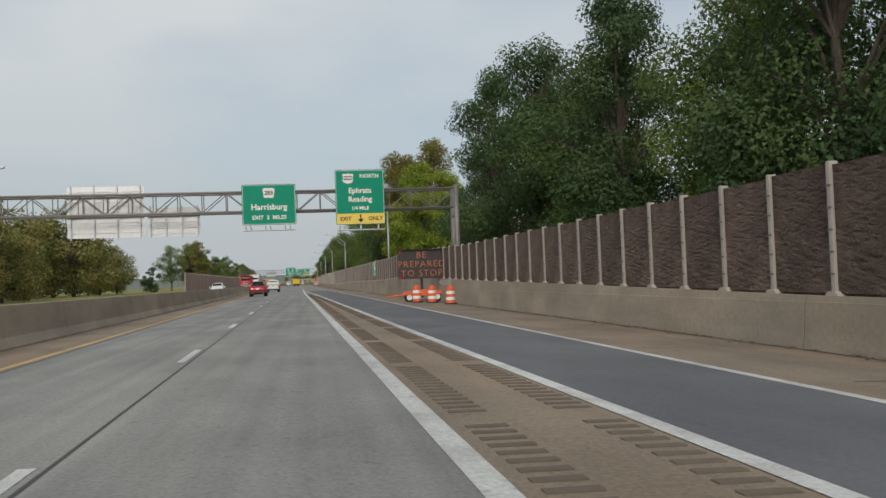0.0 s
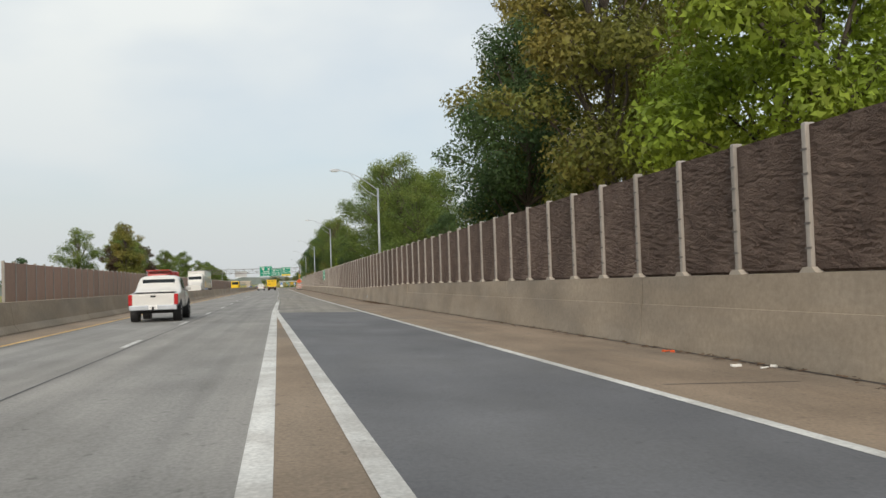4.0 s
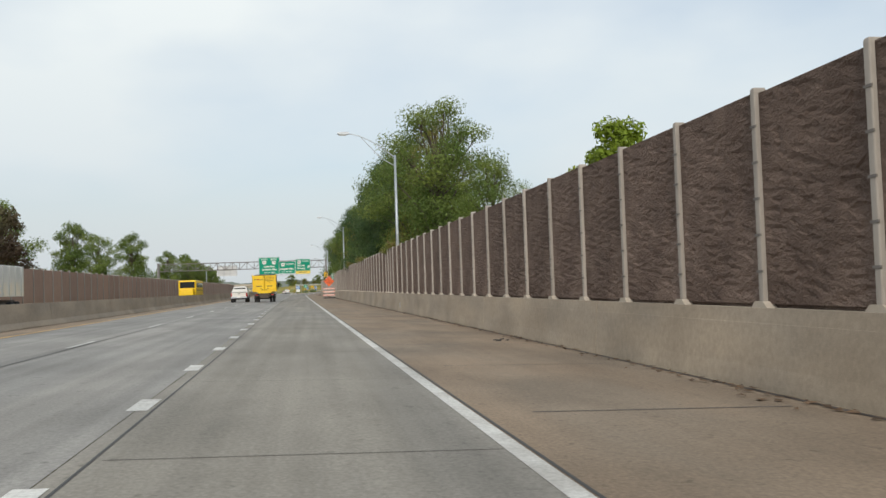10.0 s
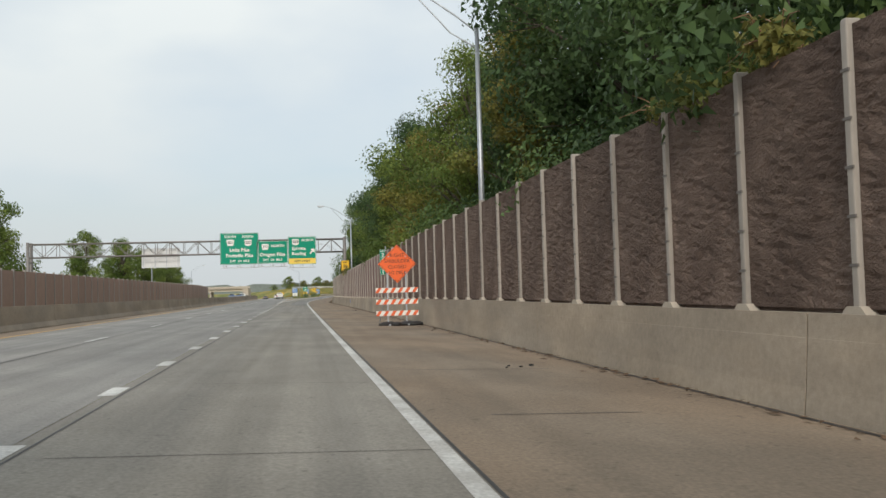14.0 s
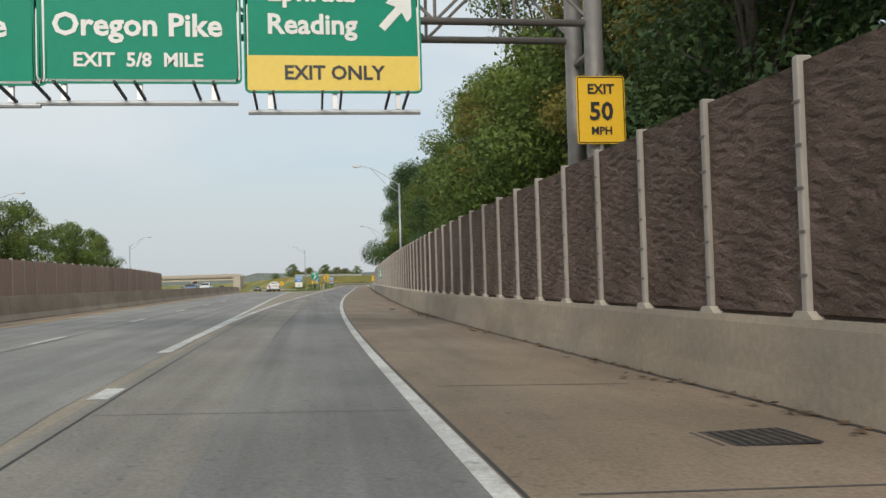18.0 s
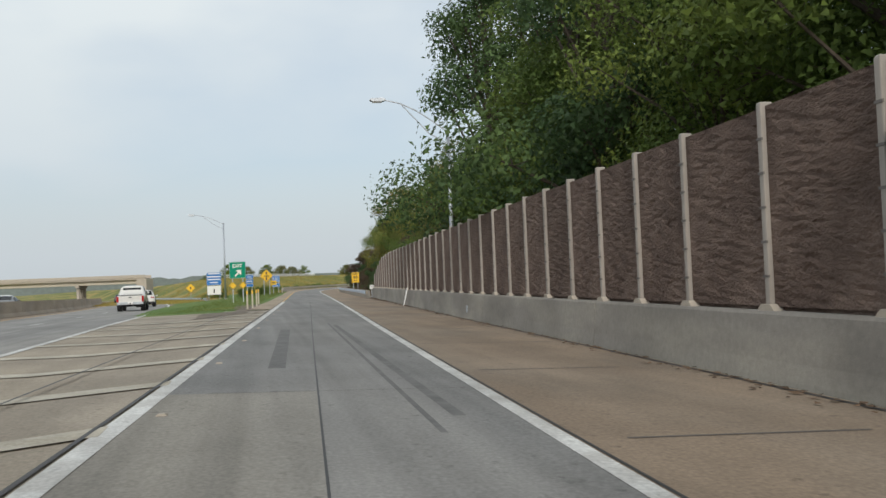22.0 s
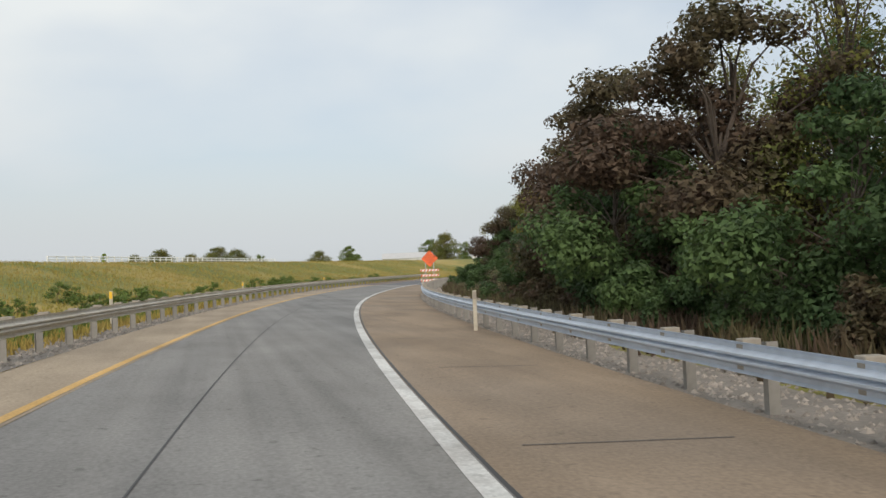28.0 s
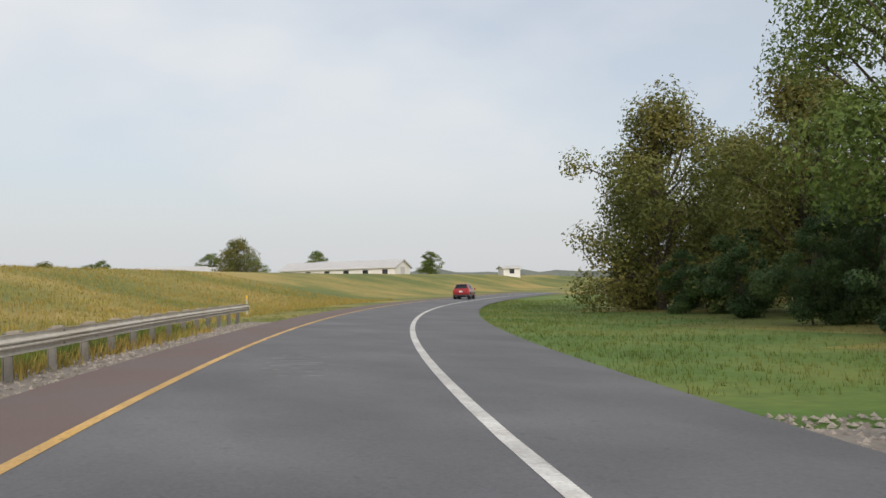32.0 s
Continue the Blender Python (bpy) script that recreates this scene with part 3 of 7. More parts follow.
def make_ground():
    gx = np.r_[-4200, -2500, -1400, -800, -450, -280, -190, np.arange(-140, 181, 5.0), 220, 280, 380, 520, 800, 1400, 2500, 4200]
    gy = np.r_[-4200, -2500, -1200, -600, -300, np.arange(-180, 1121, 6.0), 1200, 1300, 1450, 1700, 2200, 3000, 4200]
    X, Y = np.meshgrid(gx, gy)
    Z = terrain(X, Y)
    n = len(gx)
    verts = np.stack([X, Y, Z], -1).reshape(-1, 3)
    faces = [(j * n + i, j * n + i + 1, j * n + n + i + 1, j * n + n + i) for j in range(len(gy) - 1) for i in range(n - 1)]
    me = bpy.data.meshes.new("ground")
    me.from_pydata(verts.tolist(), [], faces)
    me.materials.append(M["grass"])
    me.materials.append(M["lawn"])
    sE, oE = near_line(EXIT, (X[:-1, :-1] + X[1:, 1:]) / 2, (Y[:-1, :-1] + Y[1:, 1:]) / 2)
    mown = ((sE > 612) & (sE < 732) & (oE > np.where(sE < 690, -24, -15)) & (oE < 0)) | ((sE > 838) & (sE < 960) & (oE > 0) & (oE < 12))
    me.polygons.foreach_set("material_index", mown.astype(np.int32).ravel())
    me.polygons.foreach_set("use_smooth", [True] * len(me.polygons))
    tagged(new("ground", me), "mown and yellowing grass ground under a foggy sky", "ground", kind="structure")


make_ground()

# ---- carriageways ----
road = tagged(new("road"), "grey concrete highway with three lanes and a paved exit ramp", "road", kind="structure")
dz = drop


def lane_left(s):  # left edge of the exit lane
    return float(np.interp(s, [0, 100, 150, 180, 230, 280, 350, 400, 460, 510, 560], [-5.0, -4.92, -4.5, -4.05, -3.83, -3.76, -4.02, -3.92, -3.65, -3.9, -4.1]))


def rumble_right(s):  # the tan strip that tapers out between the joining lane and the road
    return max(float(np.interp(s, [-80, 5, 74, 99, GORE_END], [-2.2, -3.1, -3.75, -3.92, -4.5])), lane_left(s))


strip("main_lanes", MAIN, -80, 990, -11.2, lambda s: lane_left(s) if s < 476 else -3.95, 0.0, M["main_lane"], 5, road)
strip("median_shoulder", MAIN, -80, 990, -12.75, -11.2, 0.0, M["shoulder"], 5, road)
strip("far_lanes", MAIN, -80, 990, -27.0, -13.6, 0.0, M["main_lane"], 5, road)
strip("joining_lane", EXIT, -80, LANE_SEAM, rumble_right, 0.0, 0.0, M["asphalt"], 4, road)
strip("rumble_shoulder", EXIT, -80, GORE_END, lane_left, rumble_right, 0.0, M["shoulder"], 4, road)
strip("exit_lane", EXIT, LANE_SEAM, 472, lambda s: lane_left(s) + 0.01, 0.0, 0.0, M["lane_tan"], 4, road)
strip("exit_lane", EXIT, 472, 585, lambda s: lane_left(s) + 0.01, -2.15, 0.0, M["lane_tan"], 4, road)
strip("exit_lane", EXIT, 472, 585, -2.15, 0.0, 0.0, M["lane"], 4, road)
strip("exit_lane", EXIT, 585, SEAM, lambda s: lane_left(s) + 0.01, 0.0, 0.0, M["lane"], 4, road)
strip("ramp_lane", EXIT, SEAM, 985, -4.3, 0.0, 0.0, M["asphalt"], 3, road)
strip("wall_shoulder", EXIT, -80, WALL_END, 0.0, wall_foot, 0.0, M["shoulder"], 4, road)
strip("ramp_shoulder", EXIT, WALL_END, SEAM, 0.0, 3.1, 0.0, M["ramp_shoulder"], 3, road)
strip("asphalt_shoulder", EXIT, SEAM, 985, 0.0, 3.0, 0.0, M["asphalt"], 3, road)


def ramp_edge(s):  # outer edge of the ramp's narrow shoulder
    return float(np.interp(s, [618, 640, 690, 730, 760], [-5.5, -5.35, -5.3, -5.6, -5.9]))


strip("left_shoulder", EXIT, PAVED_END, SEAM, ramp_edge, -4.1, 0.0, M["left_shoulder"], 3, road)


def main_edge(s):  # outer edge of the main road's shoulder, wide beside the gore
    return float(np.interp(s, [622, 650, 690, 730, 760], [1.2, 1.6, 0.4, -0.8, -1.4]))


strip("main_shoulder", MAIN, PAVED_END - 0.5, 990, -4.0, main_edge, 0.0, M["shoulder"], 5, road)
strip("red_shoulder", EXIT, SEAM, 985, -5.9, -4.3, 0.0, M["red_asphalt"], 3, road)


def gore_sheet():
    """Paved wedge between the main road and the ramp, twisting down to the sinking main road."""
    verts, faces = [], []
    n = 30
    for i in range(n + 1):
        s = 466 + (PAVED_END - 466) * i / n
        a, b = MAIN.at(s, -4.0), EXIT.at(s, lane_left(s) + 0.15)
        for k in range(4):
            u = k / 3
            verts.append((a[0] * (1 - u) + b[0] * u, a[1] * (1 - u) + b[1] * u, MAIN.lift(s, -4.0) * (1 - u) + EXIT.lift(s, lane_left(s) + 0.15) * u - 0.004))
        if i:
            q = 4 * i
            faces += [(q - 4 + k, q - 3 + k, q + 1 + k, q + k) for k in range(3)]
    me = bpy.data.meshes.new("gore_pavement")
    me.from_pydata(verts, [], faces)
    me.materials.append(M["gore"])
    ob = new("gore_pavement", me)
    ob.parent = road


gore_sheet()


def dirt_tip():
    """Ragged bare ground where the paved gore gives way to grass."""
    rd = random.Random(31)
    verts, faces = [], []
    n = 26
    for i in range(n + 1):
        s = 612 + 44 * i / n
        a, b = Vector((*MAIN.at(s, -4.0), MAIN.lift(s, -4.0))), Vector((*EXIT.at(s, -4.1), EXIT.lift(s, -4.1)))
        w = (b - a).length
        k = 4.0 + main_edge(max(s, 622)) - 0.3 if s > 622 else 3.2
        u0, u1 = k / w, min(k / w + min(1.0, i / 5) * (3.4 - 2.6 * i / n) / w, 0.82)
        for u in (u0 + rd.uniform(-0.03, 0.03), (u0 + u1) / 2, u1 + rd.uniform(-0.04, 0.04)):
            verts.append(tuple(a.lerp(b, u) + Vector((0, 0, 0.012))))
        if i:
            q = 3 * i
            faces += [(q - 3 + k, q - 2 + k, q + 1 + k, q + k) for k in range(2)]
    me = bpy.data.meshes.new("dirt_patch")
    me.from_pydata(verts, [], faces)
    me.materials.append(M["dirt"])
    new("dirt_patch", me).parent = road


dirt_tip()


def main_line(s):  # line between the two main lanes
    return float(np.interp(s, [0, 115, 170, 300], [-8.3, -8.2, -7.66, -7.62]))


# ---- painted lines, a few millimetres proud ----
marks = tagged(new("road_marking"), "white and yellow painted lane lines, worn by traffic", "road marking", kind="structure")
H1 = 0.005


def dash(line, s0, s1, o0, o1, mat, name="dash"):
    return strip(name, line, s0, s1, o0, o1, H1, mat, 2.5, marks)


def edge_shift(s):
    return float(np.interp(s, [120, 170, 190, 215, 240, 265, 320, 345, 400, 470, 570, 610, 710, 735, 787, 832, 843, 870], [0.0, 0.0, -0.04, -0.08, -0.04, -0.06, -0.1, -0.1, -0.06, -0.03, -0.04, -0.06, -0.06, -0.08, 0.02, 0.02, -0.08, -0.06]))


strip("edge_line", EXIT, -80, 985, lambda s: edge_shift(s) - 0.12, lambda s: edge_shift(s) + 0.06, H1, M["line"], 2.5, marks)
strip("solid_lane_line", EXIT, -80, SOLID_END, lambda s: lane_left(s) - 0.14, lambda s: lane_left(s) + 0.1, H1, M["line"], 2.5, marks)
strip("joining_edge_line", EXIT, -80, GORE_END + 4, lambda s: rumble_right(s) - 0.02, lambda s: rumble_right(s) + 0.2, H1 + 0.004, M["line"], 2.5, marks)
strip("median_edge_line", MAIN, -80, 985, -11.35, -11.2, H1, M["yellow_line"], 3, marks)
strip("exit_left_line", EXIT, GORE0 - 24, GORE1 + 10, -4.2, -3.98, H1, M["line"], 2.5, marks)
strip("main_edge_line", MAIN, GORE0 - 24, 985, -4.1, -3.9, H1 + 0.004, M["line"], 2.5, marks)
strip("ramp_left_line", EXIT, GORE1 + 10, 985, -4.3, -4.16, H1, M["yellow_line"], 2.5, marks)
s = DASH0
while s < 850:
    dash(MAIN, s - 1.5, s + 1.5, main_line(s) - 0.07, main_line(s) + 0.07, M["line"])
    s += 12.19
s = SOLID_END + 3
while s < GORE0 - 26:
    dash(EXIT, s, s + 1.1, lane_left(s) - 0.1, lane_left(s) + 0.14, M["line"])
    s += DOT
s = -70
while s < 850:
    dash(MAIN, s, s + 3, -20.8, -20.66, M["line"])
    s += 12.19


M["hatch"] = weathered(material("dusty_hatch_paint", (0.5, 0.46, 0.38), 0.8, vary=0.2, grain=18, stain=1.3, tint=(0.38, 0.34, 0.27)), 0.3, 0.05, 0.12)


def chevrons():
    """Cross hatching on the gore."""
    s = PAVED_END - 0.25 - 23 * 4.05
    while s < PAVED_END + 1:
        a, b = Vector((*MAIN.at(s, -4.0), MAIN.lift(s, -4.0))), Vector((*EXIT.at(s + 1.0, -4.15), EXIT.lift(s, -4.15)))
        if s > 611:
            a = a.lerp(b, 0.62)
        mid = a.lerp(b, 0.42) + Vector((0, -0.5 - (b - a).length * 0.06, 0))
        verts, faces = [], []
        for p in (a, mid, b):
            zz = a.z + (b.z - a.z) * (p.x - a.x) / max(b.x - a.x, 0.1) + H1 + 0.003
            verts += [(p.x, p.y - 0.3, zz), (p.x, p.y + 0.3, zz)]
        faces = [(0, 2, 3, 1), (2, 4, 5, 3)]
        me = bpy.data.meshes.new("hatching")
        me.from_pydata(verts, [], faces)
        me.materials.append(M["hatch"])
        new("hatching", me).parent = marks
        s += 4.05


chevrons()

# ---- joints and cracks ----
joints = tagged(new("pavement_joint"), "dark sealed joints and cracks in the concrete", "pavement joint", kind="structure")
rj = random.Random(5)
def centre_joint(s):
    return float(np.interp(s, [712, 733, 755, 790, 825], [-2.15, -2.42, -2.5, -2.34, -2.34]))


strip("long_joint", EXIT, 492, SEAM, lambda s: centre_joint(s) - 0.011, lambda s: centre_joint(s) + 0.011, 0.004, M["seal"], 3, joints)
strip("long_joint", EXIT, LANE_SEAM, 205, -2.9, -2.885, 0.004, M["seal"], 3, joints)
strip("gore_joint", EXIT, 572, 612, -5.78, -5.74, 0.005, M["seal"], 4, joints)
strip("gore_edge_joint", EXIT, 540, PAVED_END + 30, -4.29, -4.24, 0.006, M["seal"], 4, joints)
strip("edge_joint", EXIT, LANE_SEAM, SEAM, lambda s: edge_shift(s) + 0.08, lambda s: edge_shift(s) + 0.12, 0.004, M["seal"], 3, joints)
strip("lane_joint", MAIN, -80, 620, lambda s: main_line(s) + 0.14, lambda s: main_line(s) + 0.18, 0.004, M["seal"], 4, joints)
strip("median_joint", MAIN, -80, 620, -11.1, -11.06, 0.004, M["seal"], 4, joints)
strip("exit_joint", EXIT, LANE_SEAM, GORE0, lambda s: lane_left(s) + 0.18, lambda s: lane_left(s) + 0.21, 0.004, M["seal"], 4, joints)
strip("wall_joint", EXIT, -80, WALL_END, lambda s: wall_foot(s) - 0.16, lambda s: wall_foot(s) - 0.06, 0.004, M["seal"], 4, joints)
for s in np.arange(-70, SEAM, 6.2):
    w = wall_foot(s) if s < WALL_END else 2.7
    strip("shoulder_joint", EXIT, s, s + rj.uniform(0.03, 0.06), rj.uniform(0.2, 0.9), w * rj.uniform(0.6, 0.95), 0.004, M["hairline"], 1, joints)
    if LANE_SEAM < s < 700:
        strip("lane_cross_joint", EXIT, s + 4, s + 4.02, -3.5, -0.2, 0.003, M["hairline"], 1, joints)


# ---- rumble grooves in the tapering strip ----
def rumble():
    bm = bmesh.new()
    s, row = -20.0, 0
    while s < GORE_END - 45:
        row += 1
        for o0, o1 in ((-4.75, -4.36), (rumble_right(s) - 0.49, rumble_right(s) - 0.1)):
            if row % 18 > 1 and (o0 < -4.5 or o0 > -4.34):
                x, y = EXIT.at(s, (o0 + o1) / 2)
                box(bm, (0, 0, 0), (o1 - o0, 0.13, 0.014), pose(x, y, EXIT.lift(s, (o0 + o1) / 2), 0, math.degrees(math.atan(0.034)) if o0 > -4 else 0.6, EXIT.turn(s)))
        s += 0.32
    part("rumble_strip", bm, M["groove_shade"], road)


# Darker tan paints the grooves' inner shade onto thin raised bars.
M["groove_shade"] = material("shaded_groove", (0.135, 0.105, 0.08), 0.95, vary=0.2)
rumble()

# ---- median barrier, in cast lengths ----
median = tagged(new("median_barrier"), "tan concrete median barrier with a sloping foot", "concrete barrier", kind="structure")
PROFILE = [(-12.75, 0.0), (-12.75, 0.08), (-12.92, 0.3), (-13.02, 1.05), (-13.32, 1.05), (-13.42, 0.3), (-13.6, 0.08), (-13.6, 0.0)]
for s in np.arange(-80, 900, 12.0):
    part("barrier_length", sweep(bmesh.new(), MAIN, s, s + 11.97, [(o, z - 0.04) for o, z in PROFILE], 6, lambda s: MAIN.lift(s, -12.9)), M["barrier"], median)

# ---- noise wall on its barrier ----
POSTS = [(-50, -21.6)] + POST_KNOTS


def post_station(i):
    return float(np.interp(i, [p[0] for p in POSTS], [p[1] for p in POSTS]))


def barrier_top(s):
    return float(np.interp(s, TOPS_S, TOPS_LOW))


def wall_top(s):
    return float(np.interp(s, TOPS_S2, TOPS_HIGH))


def noise_wall(name, i0, i1, panel_mat, label):
    wall = tagged(new(name), label, "noise wall", kind="structure")
    rw = random.Random(i0)
    panels = []
    for k in range(6):  # a few panel meshes, unit wide and high, with a rough ashlar face
        bm = bmesh.new()
        rough = panel_mat is M["stone"]
        nx, nz = (16, 46) if rough else (3, 3)

        crevice = set()
        for b in range(1, nz):
            a = rw.randrange(0, 4)
            while rough and a < nx:
                for _ in range(rw.randint(1, 3)):
                    crevice.add((a, b))
                    a += 1
                a += rw.randint(3, 7)

        def face_vert(a, b):  # split-stone courses: mostly proud faces, with ragged recesses between them
            inner = rough and 0 < a < nx and 0 < b < nz
            depth = 0.03 + ((rw.uniform(-0.026, -0.012) if (a, b) in crevice else rw.uniform(0.0, 0.007)) if inner else 0)
            return bm.verts.new((-depth, (a + (rw.uniform(-0.4, 0.4) if inner else 0)) / nx - 0.5, (b + (rw.uniform(-0.22, 0.22) if inner else 0)) / nz))
        grid = [[face_vert(a, b) for b in range(nz + 1)] for a in range(nx + 1)]
        for a in range(nx):
            for b in range(nz):
                bm.faces.new((grid[a][b], grid[a][b + 1], grid[a + 1][b + 1], grid[a + 1][b]))
        back = [bm.verts.new((0.12, y, z)) for y, z in ((-0.5, 0), (0.5, 0), (0.5, 1), (-0.5, 1))]
        bm.faces.new(back)
        bm.faces.new((grid[0][nz], grid[nx][nz], back[2], back[3]))
        bm.faces.new((grid[0][0], grid[0][nz], back[3], back[0]))
        bm.faces.new((grid[nx][nz], grid[nx][0], back[1], back[2]))
        bm.faces.new([bm.verts.new((0.02, y, z)) for y, z in ((-0.5, -0.022), (0.5, -0.022), (0.5, 0.01), (-0.5, 0.01))])  # recessed foot of the panel
        bmesh.ops.recalc_face_normals(bm, faces=bm.faces[:])
        panels.append(mesh_of(bm, "panel", panel_mat))
    post_me = mesh_of(box(boxed((0, 0, 0.5), (0.2, 0.12, 1.0), bevel=0.02), (0.1, 0, 0.49), (0.06, 0.145, 0.98)), "post", M["post"])
    foot_me = mesh_of(prism(bmesh.new(), [(-0.22, 0), (0.22, 0), (0.12, 0.09), (-0.12, 0.09)], -0.14, 0.12, "x"), "post_foot", M["pale_concrete"])
    band_me = mesh_of(boxed((-0.1, 0, 0), (0.02, 0.15, 0.035)), "clip", M["post_band"])
    for i in range(i0, i1):
        s, s2 = post_station(i), post_station(i + 1)
        o = wall_foot(s) + 0.32
        low, top = barrier_top(s), wall_top(s)
        m = EXIT.place(s, o, low)
        ob = new("post", post_me)
        ob.parent, ob.matrix_world = wall, m @ Matrix.Diagonal((1, 1, top - low + 0.04, 1))
        ob = new("post_foot", foot_me)
        ob.parent, ob.matrix_world = wall, m
        for c in range(1, 6):
            ob = new("clip", band_me)
            ob.parent, ob.matrix_world = wall, EXIT.place(s, o, low + (top - low) * c / 6)
        if i + 1 < i1 or i1 < WALL_LAST:
            sm = (s + s2) / 2
            a, b = EXIT.at(s, o), EXIT.at(s2, wall_foot(s2) + 0.32)
            turn = -math.degrees(math.atan2(b[0] - a[0], b[1] - a[1]))
            base_z = min(low, barrier_top(s2)) + 0.055
            high = min(wall_top(sm), wall_top(s2)) - base_z - rw.uniform(0.0, 0.05)
            me = panels[rw.randrange(6)]
            fall = wall_top(s) - wall_top(s2)
            if fall > 0.12:  # the last panels slope down to the wall's end
                me = me.copy()
                high = wall_top(s2) - base_z - 0.02
                for v in me.vertices:
                    v.co.z *= 1 + fall / high * (0.5 - v.co.y)
            ob = new("panel", me)
            ob.parent = wall
            ob.matrix_world = pose((a[0] + b[0]) / 2, (a[1] + b[1]) / 2, base_z, 0, 0, turn) @ Matrix.Diagonal((1, math.dist(a, b) - 0.14, high, 1))
    return wall


def wall_barrier():
    base = tagged(new("wall_barrier"), "tan concrete traffic barrier under the noise wall", "concrete barrier", kind="structure")
    for s in np.arange(-80, WALL_END - 1, 12.0):
        e = min(s + 11.97, WALL_END)
        bm = bmesh.new()
        n = 4
        rings = []
        for i in range(n + 1):
            q = s + (e - s) * i / n
            f, t, b = wall_foot(q), barrier_top(q), EXIT.lift(q, wall_foot(q))
            ledge = 0.03 if q < 160 else 0.002
            rings.append([bm.verts.new((*EXIT.at(q, f + o), z)) for o, z in ((0.05, b - 0.05), (0.06, b + 0.06), (0.09, b + 0.3), (0.13, max(min(t - 0.03, b + 0.9), b + 0.36)), (0.13 + ledge, max(min(t - 0.025, b + 0.905), b + 0.37)), (0.15 + ledge, t), (0.6, t), (0.65, b - 0.05))])
        for r1, r2 in zip(rings, rings[1:]):
            for i in range(7):
                bm.faces.new((r1[i], r1[i + 1], r2[i + 1], r2[i]))
        bm.faces.new(rings[0][::-1])
        bm.faces.new(rings[-1])
        bmesh.ops.recalc_face_normals(bm, faces=bm.faces[:])
        part("barrier_length", bm, M["barrier"] if s < LAST_BARRIER else M["grey_barrier"], base)


wall_barrier()
noise_wall("wall_1", -40, I_SMOOTH0, M["stone"], "brown rough stone-faced noise wall with concrete posts")
noise_wall("wall_2", I_SMOOTH0, I_SMOOTH1, M["smooth_panel"], "smooth reddish-brown noise wall panels between concrete posts")
noise_wall("wall_3", I_SMOOTH1, WALL_LAST + 1, M["stone"], "brown rough stone-faced noise wall stepping down at its end")


# ---- noise wall beyond the far carriageway ----
def far_wall():
    wall = tagged(new("wall_4"), "tan noise wall with brown posts beyond the far lanes", "noise wall", kind="structure")
    pan = mesh_of(boxed((0, 0, 0.5), (0.14, 1.0, 1.0)), "panel", M["far_panel"])
    pst = mesh_of(boxed((0, 0, 0.5), (0.24, 0.22, 1.0)), "post", M["post"])
    s = FAR0
    while s < FAR1:
        a, b = MAIN.at(s, -28.0), MAIN.at(s + 3.6, -28.0)
        z = MAIN.lift(s, -28.0) - 0.15
        m = pose(*a, z, 0, 0, MAIN.turn(s))
        ob = new("post", pst)
        ob.parent, ob.matrix_world = wall, m @ Matrix.Diagonal((1, 1, 4.3, 1))
        ob = new("panel", pan)
        ob.parent = wall
        ob.matrix_world = pose((a[0] + b[0]) / 2, (a[1] + b[1]) / 2, z, 0, 0, MAIN.turn(s + 1.8)) @ Matrix.Diagonal((1, 3.6, 4.15, 1))
        s += 3.6


far_wall()


# ---- trees ----
def limb(bm, a, b, r1, r2, seg=6):
    rod(bm, a, b, r1, r2, seg)


LEAF_SHAPE = [(0, -0.5), (0.3, -0.15), (0.26, 0.22), (0, 0.5), (-0.26, 0.22), (-0.3, -0.15)]


def leaf_cloud(rt, blobs, count, size, droop=-0.3):
    """Many small bent leaves or sprigs spread over the outer part of a set of blobs."""
    verts, faces = [], []
    total = sum(b[3] ** 2 for b in blobs)
    for cx, cy, cz, r, flat in blobs:
        n = int(count * r * r / total)
        for _ in range(n):
            d = Vector((rt.gauss(0, 1), rt.gauss(0, 1), rt.gauss(0, 1))).normalized()
            k = r * (rt.random() ** 0.33) * rt.uniform(0.82, 1.12)
            p = Vector((cx + d.x * k, cy + d.y * k, cz + d.z * k * flat))
            ax = (d + Vector((rt.gauss(0, 0.5), rt.gauss(0, 0.5), rt.gauss(0, 0.5) - droop))).normalized()
            up = ax.orthogonal().normalized()
            up.rotate(Matrix.Rotation(rt.uniform(0, 6.28), 3, ax))
            sd = up.cross(ax)
            w = size * rt.uniform(0.6, 1.35)
            i = len(verts)
            fold = ax * (w * 0.16)
            verts += [p - up * w * 0.6 - sd * w * 0.3, p + up * w * 0.75, p + sd * w * 0.55 - up * w * 0.2 + fold]
            faces.append((i, i + 1, i + 2))
    return verts, faces


def crown_blobs(rt, height, width, base, n, lean=0.0):
    blobs = []
    for k in range(n):
        u = (k + rt.random()) / n
        z = base + (height - base) * (0.06 + 0.9 * u)
        spread = width * 0.5 * (math.sin(math.pi * min(0.97, 0.2 + 0.76 * u)) ** 0.75)
        a = rt.uniform(0, 6.283)
        q = spread * rt.uniform(0.15, 0.9)
        r = width * rt.uniform(0.1, 0.19) * (1.15 - 0.45 * u)
        blobs.append((q * math.cos(a), q * math.sin(a), z, r, rt.uniform(0.6, 0.9)))
    return blobs


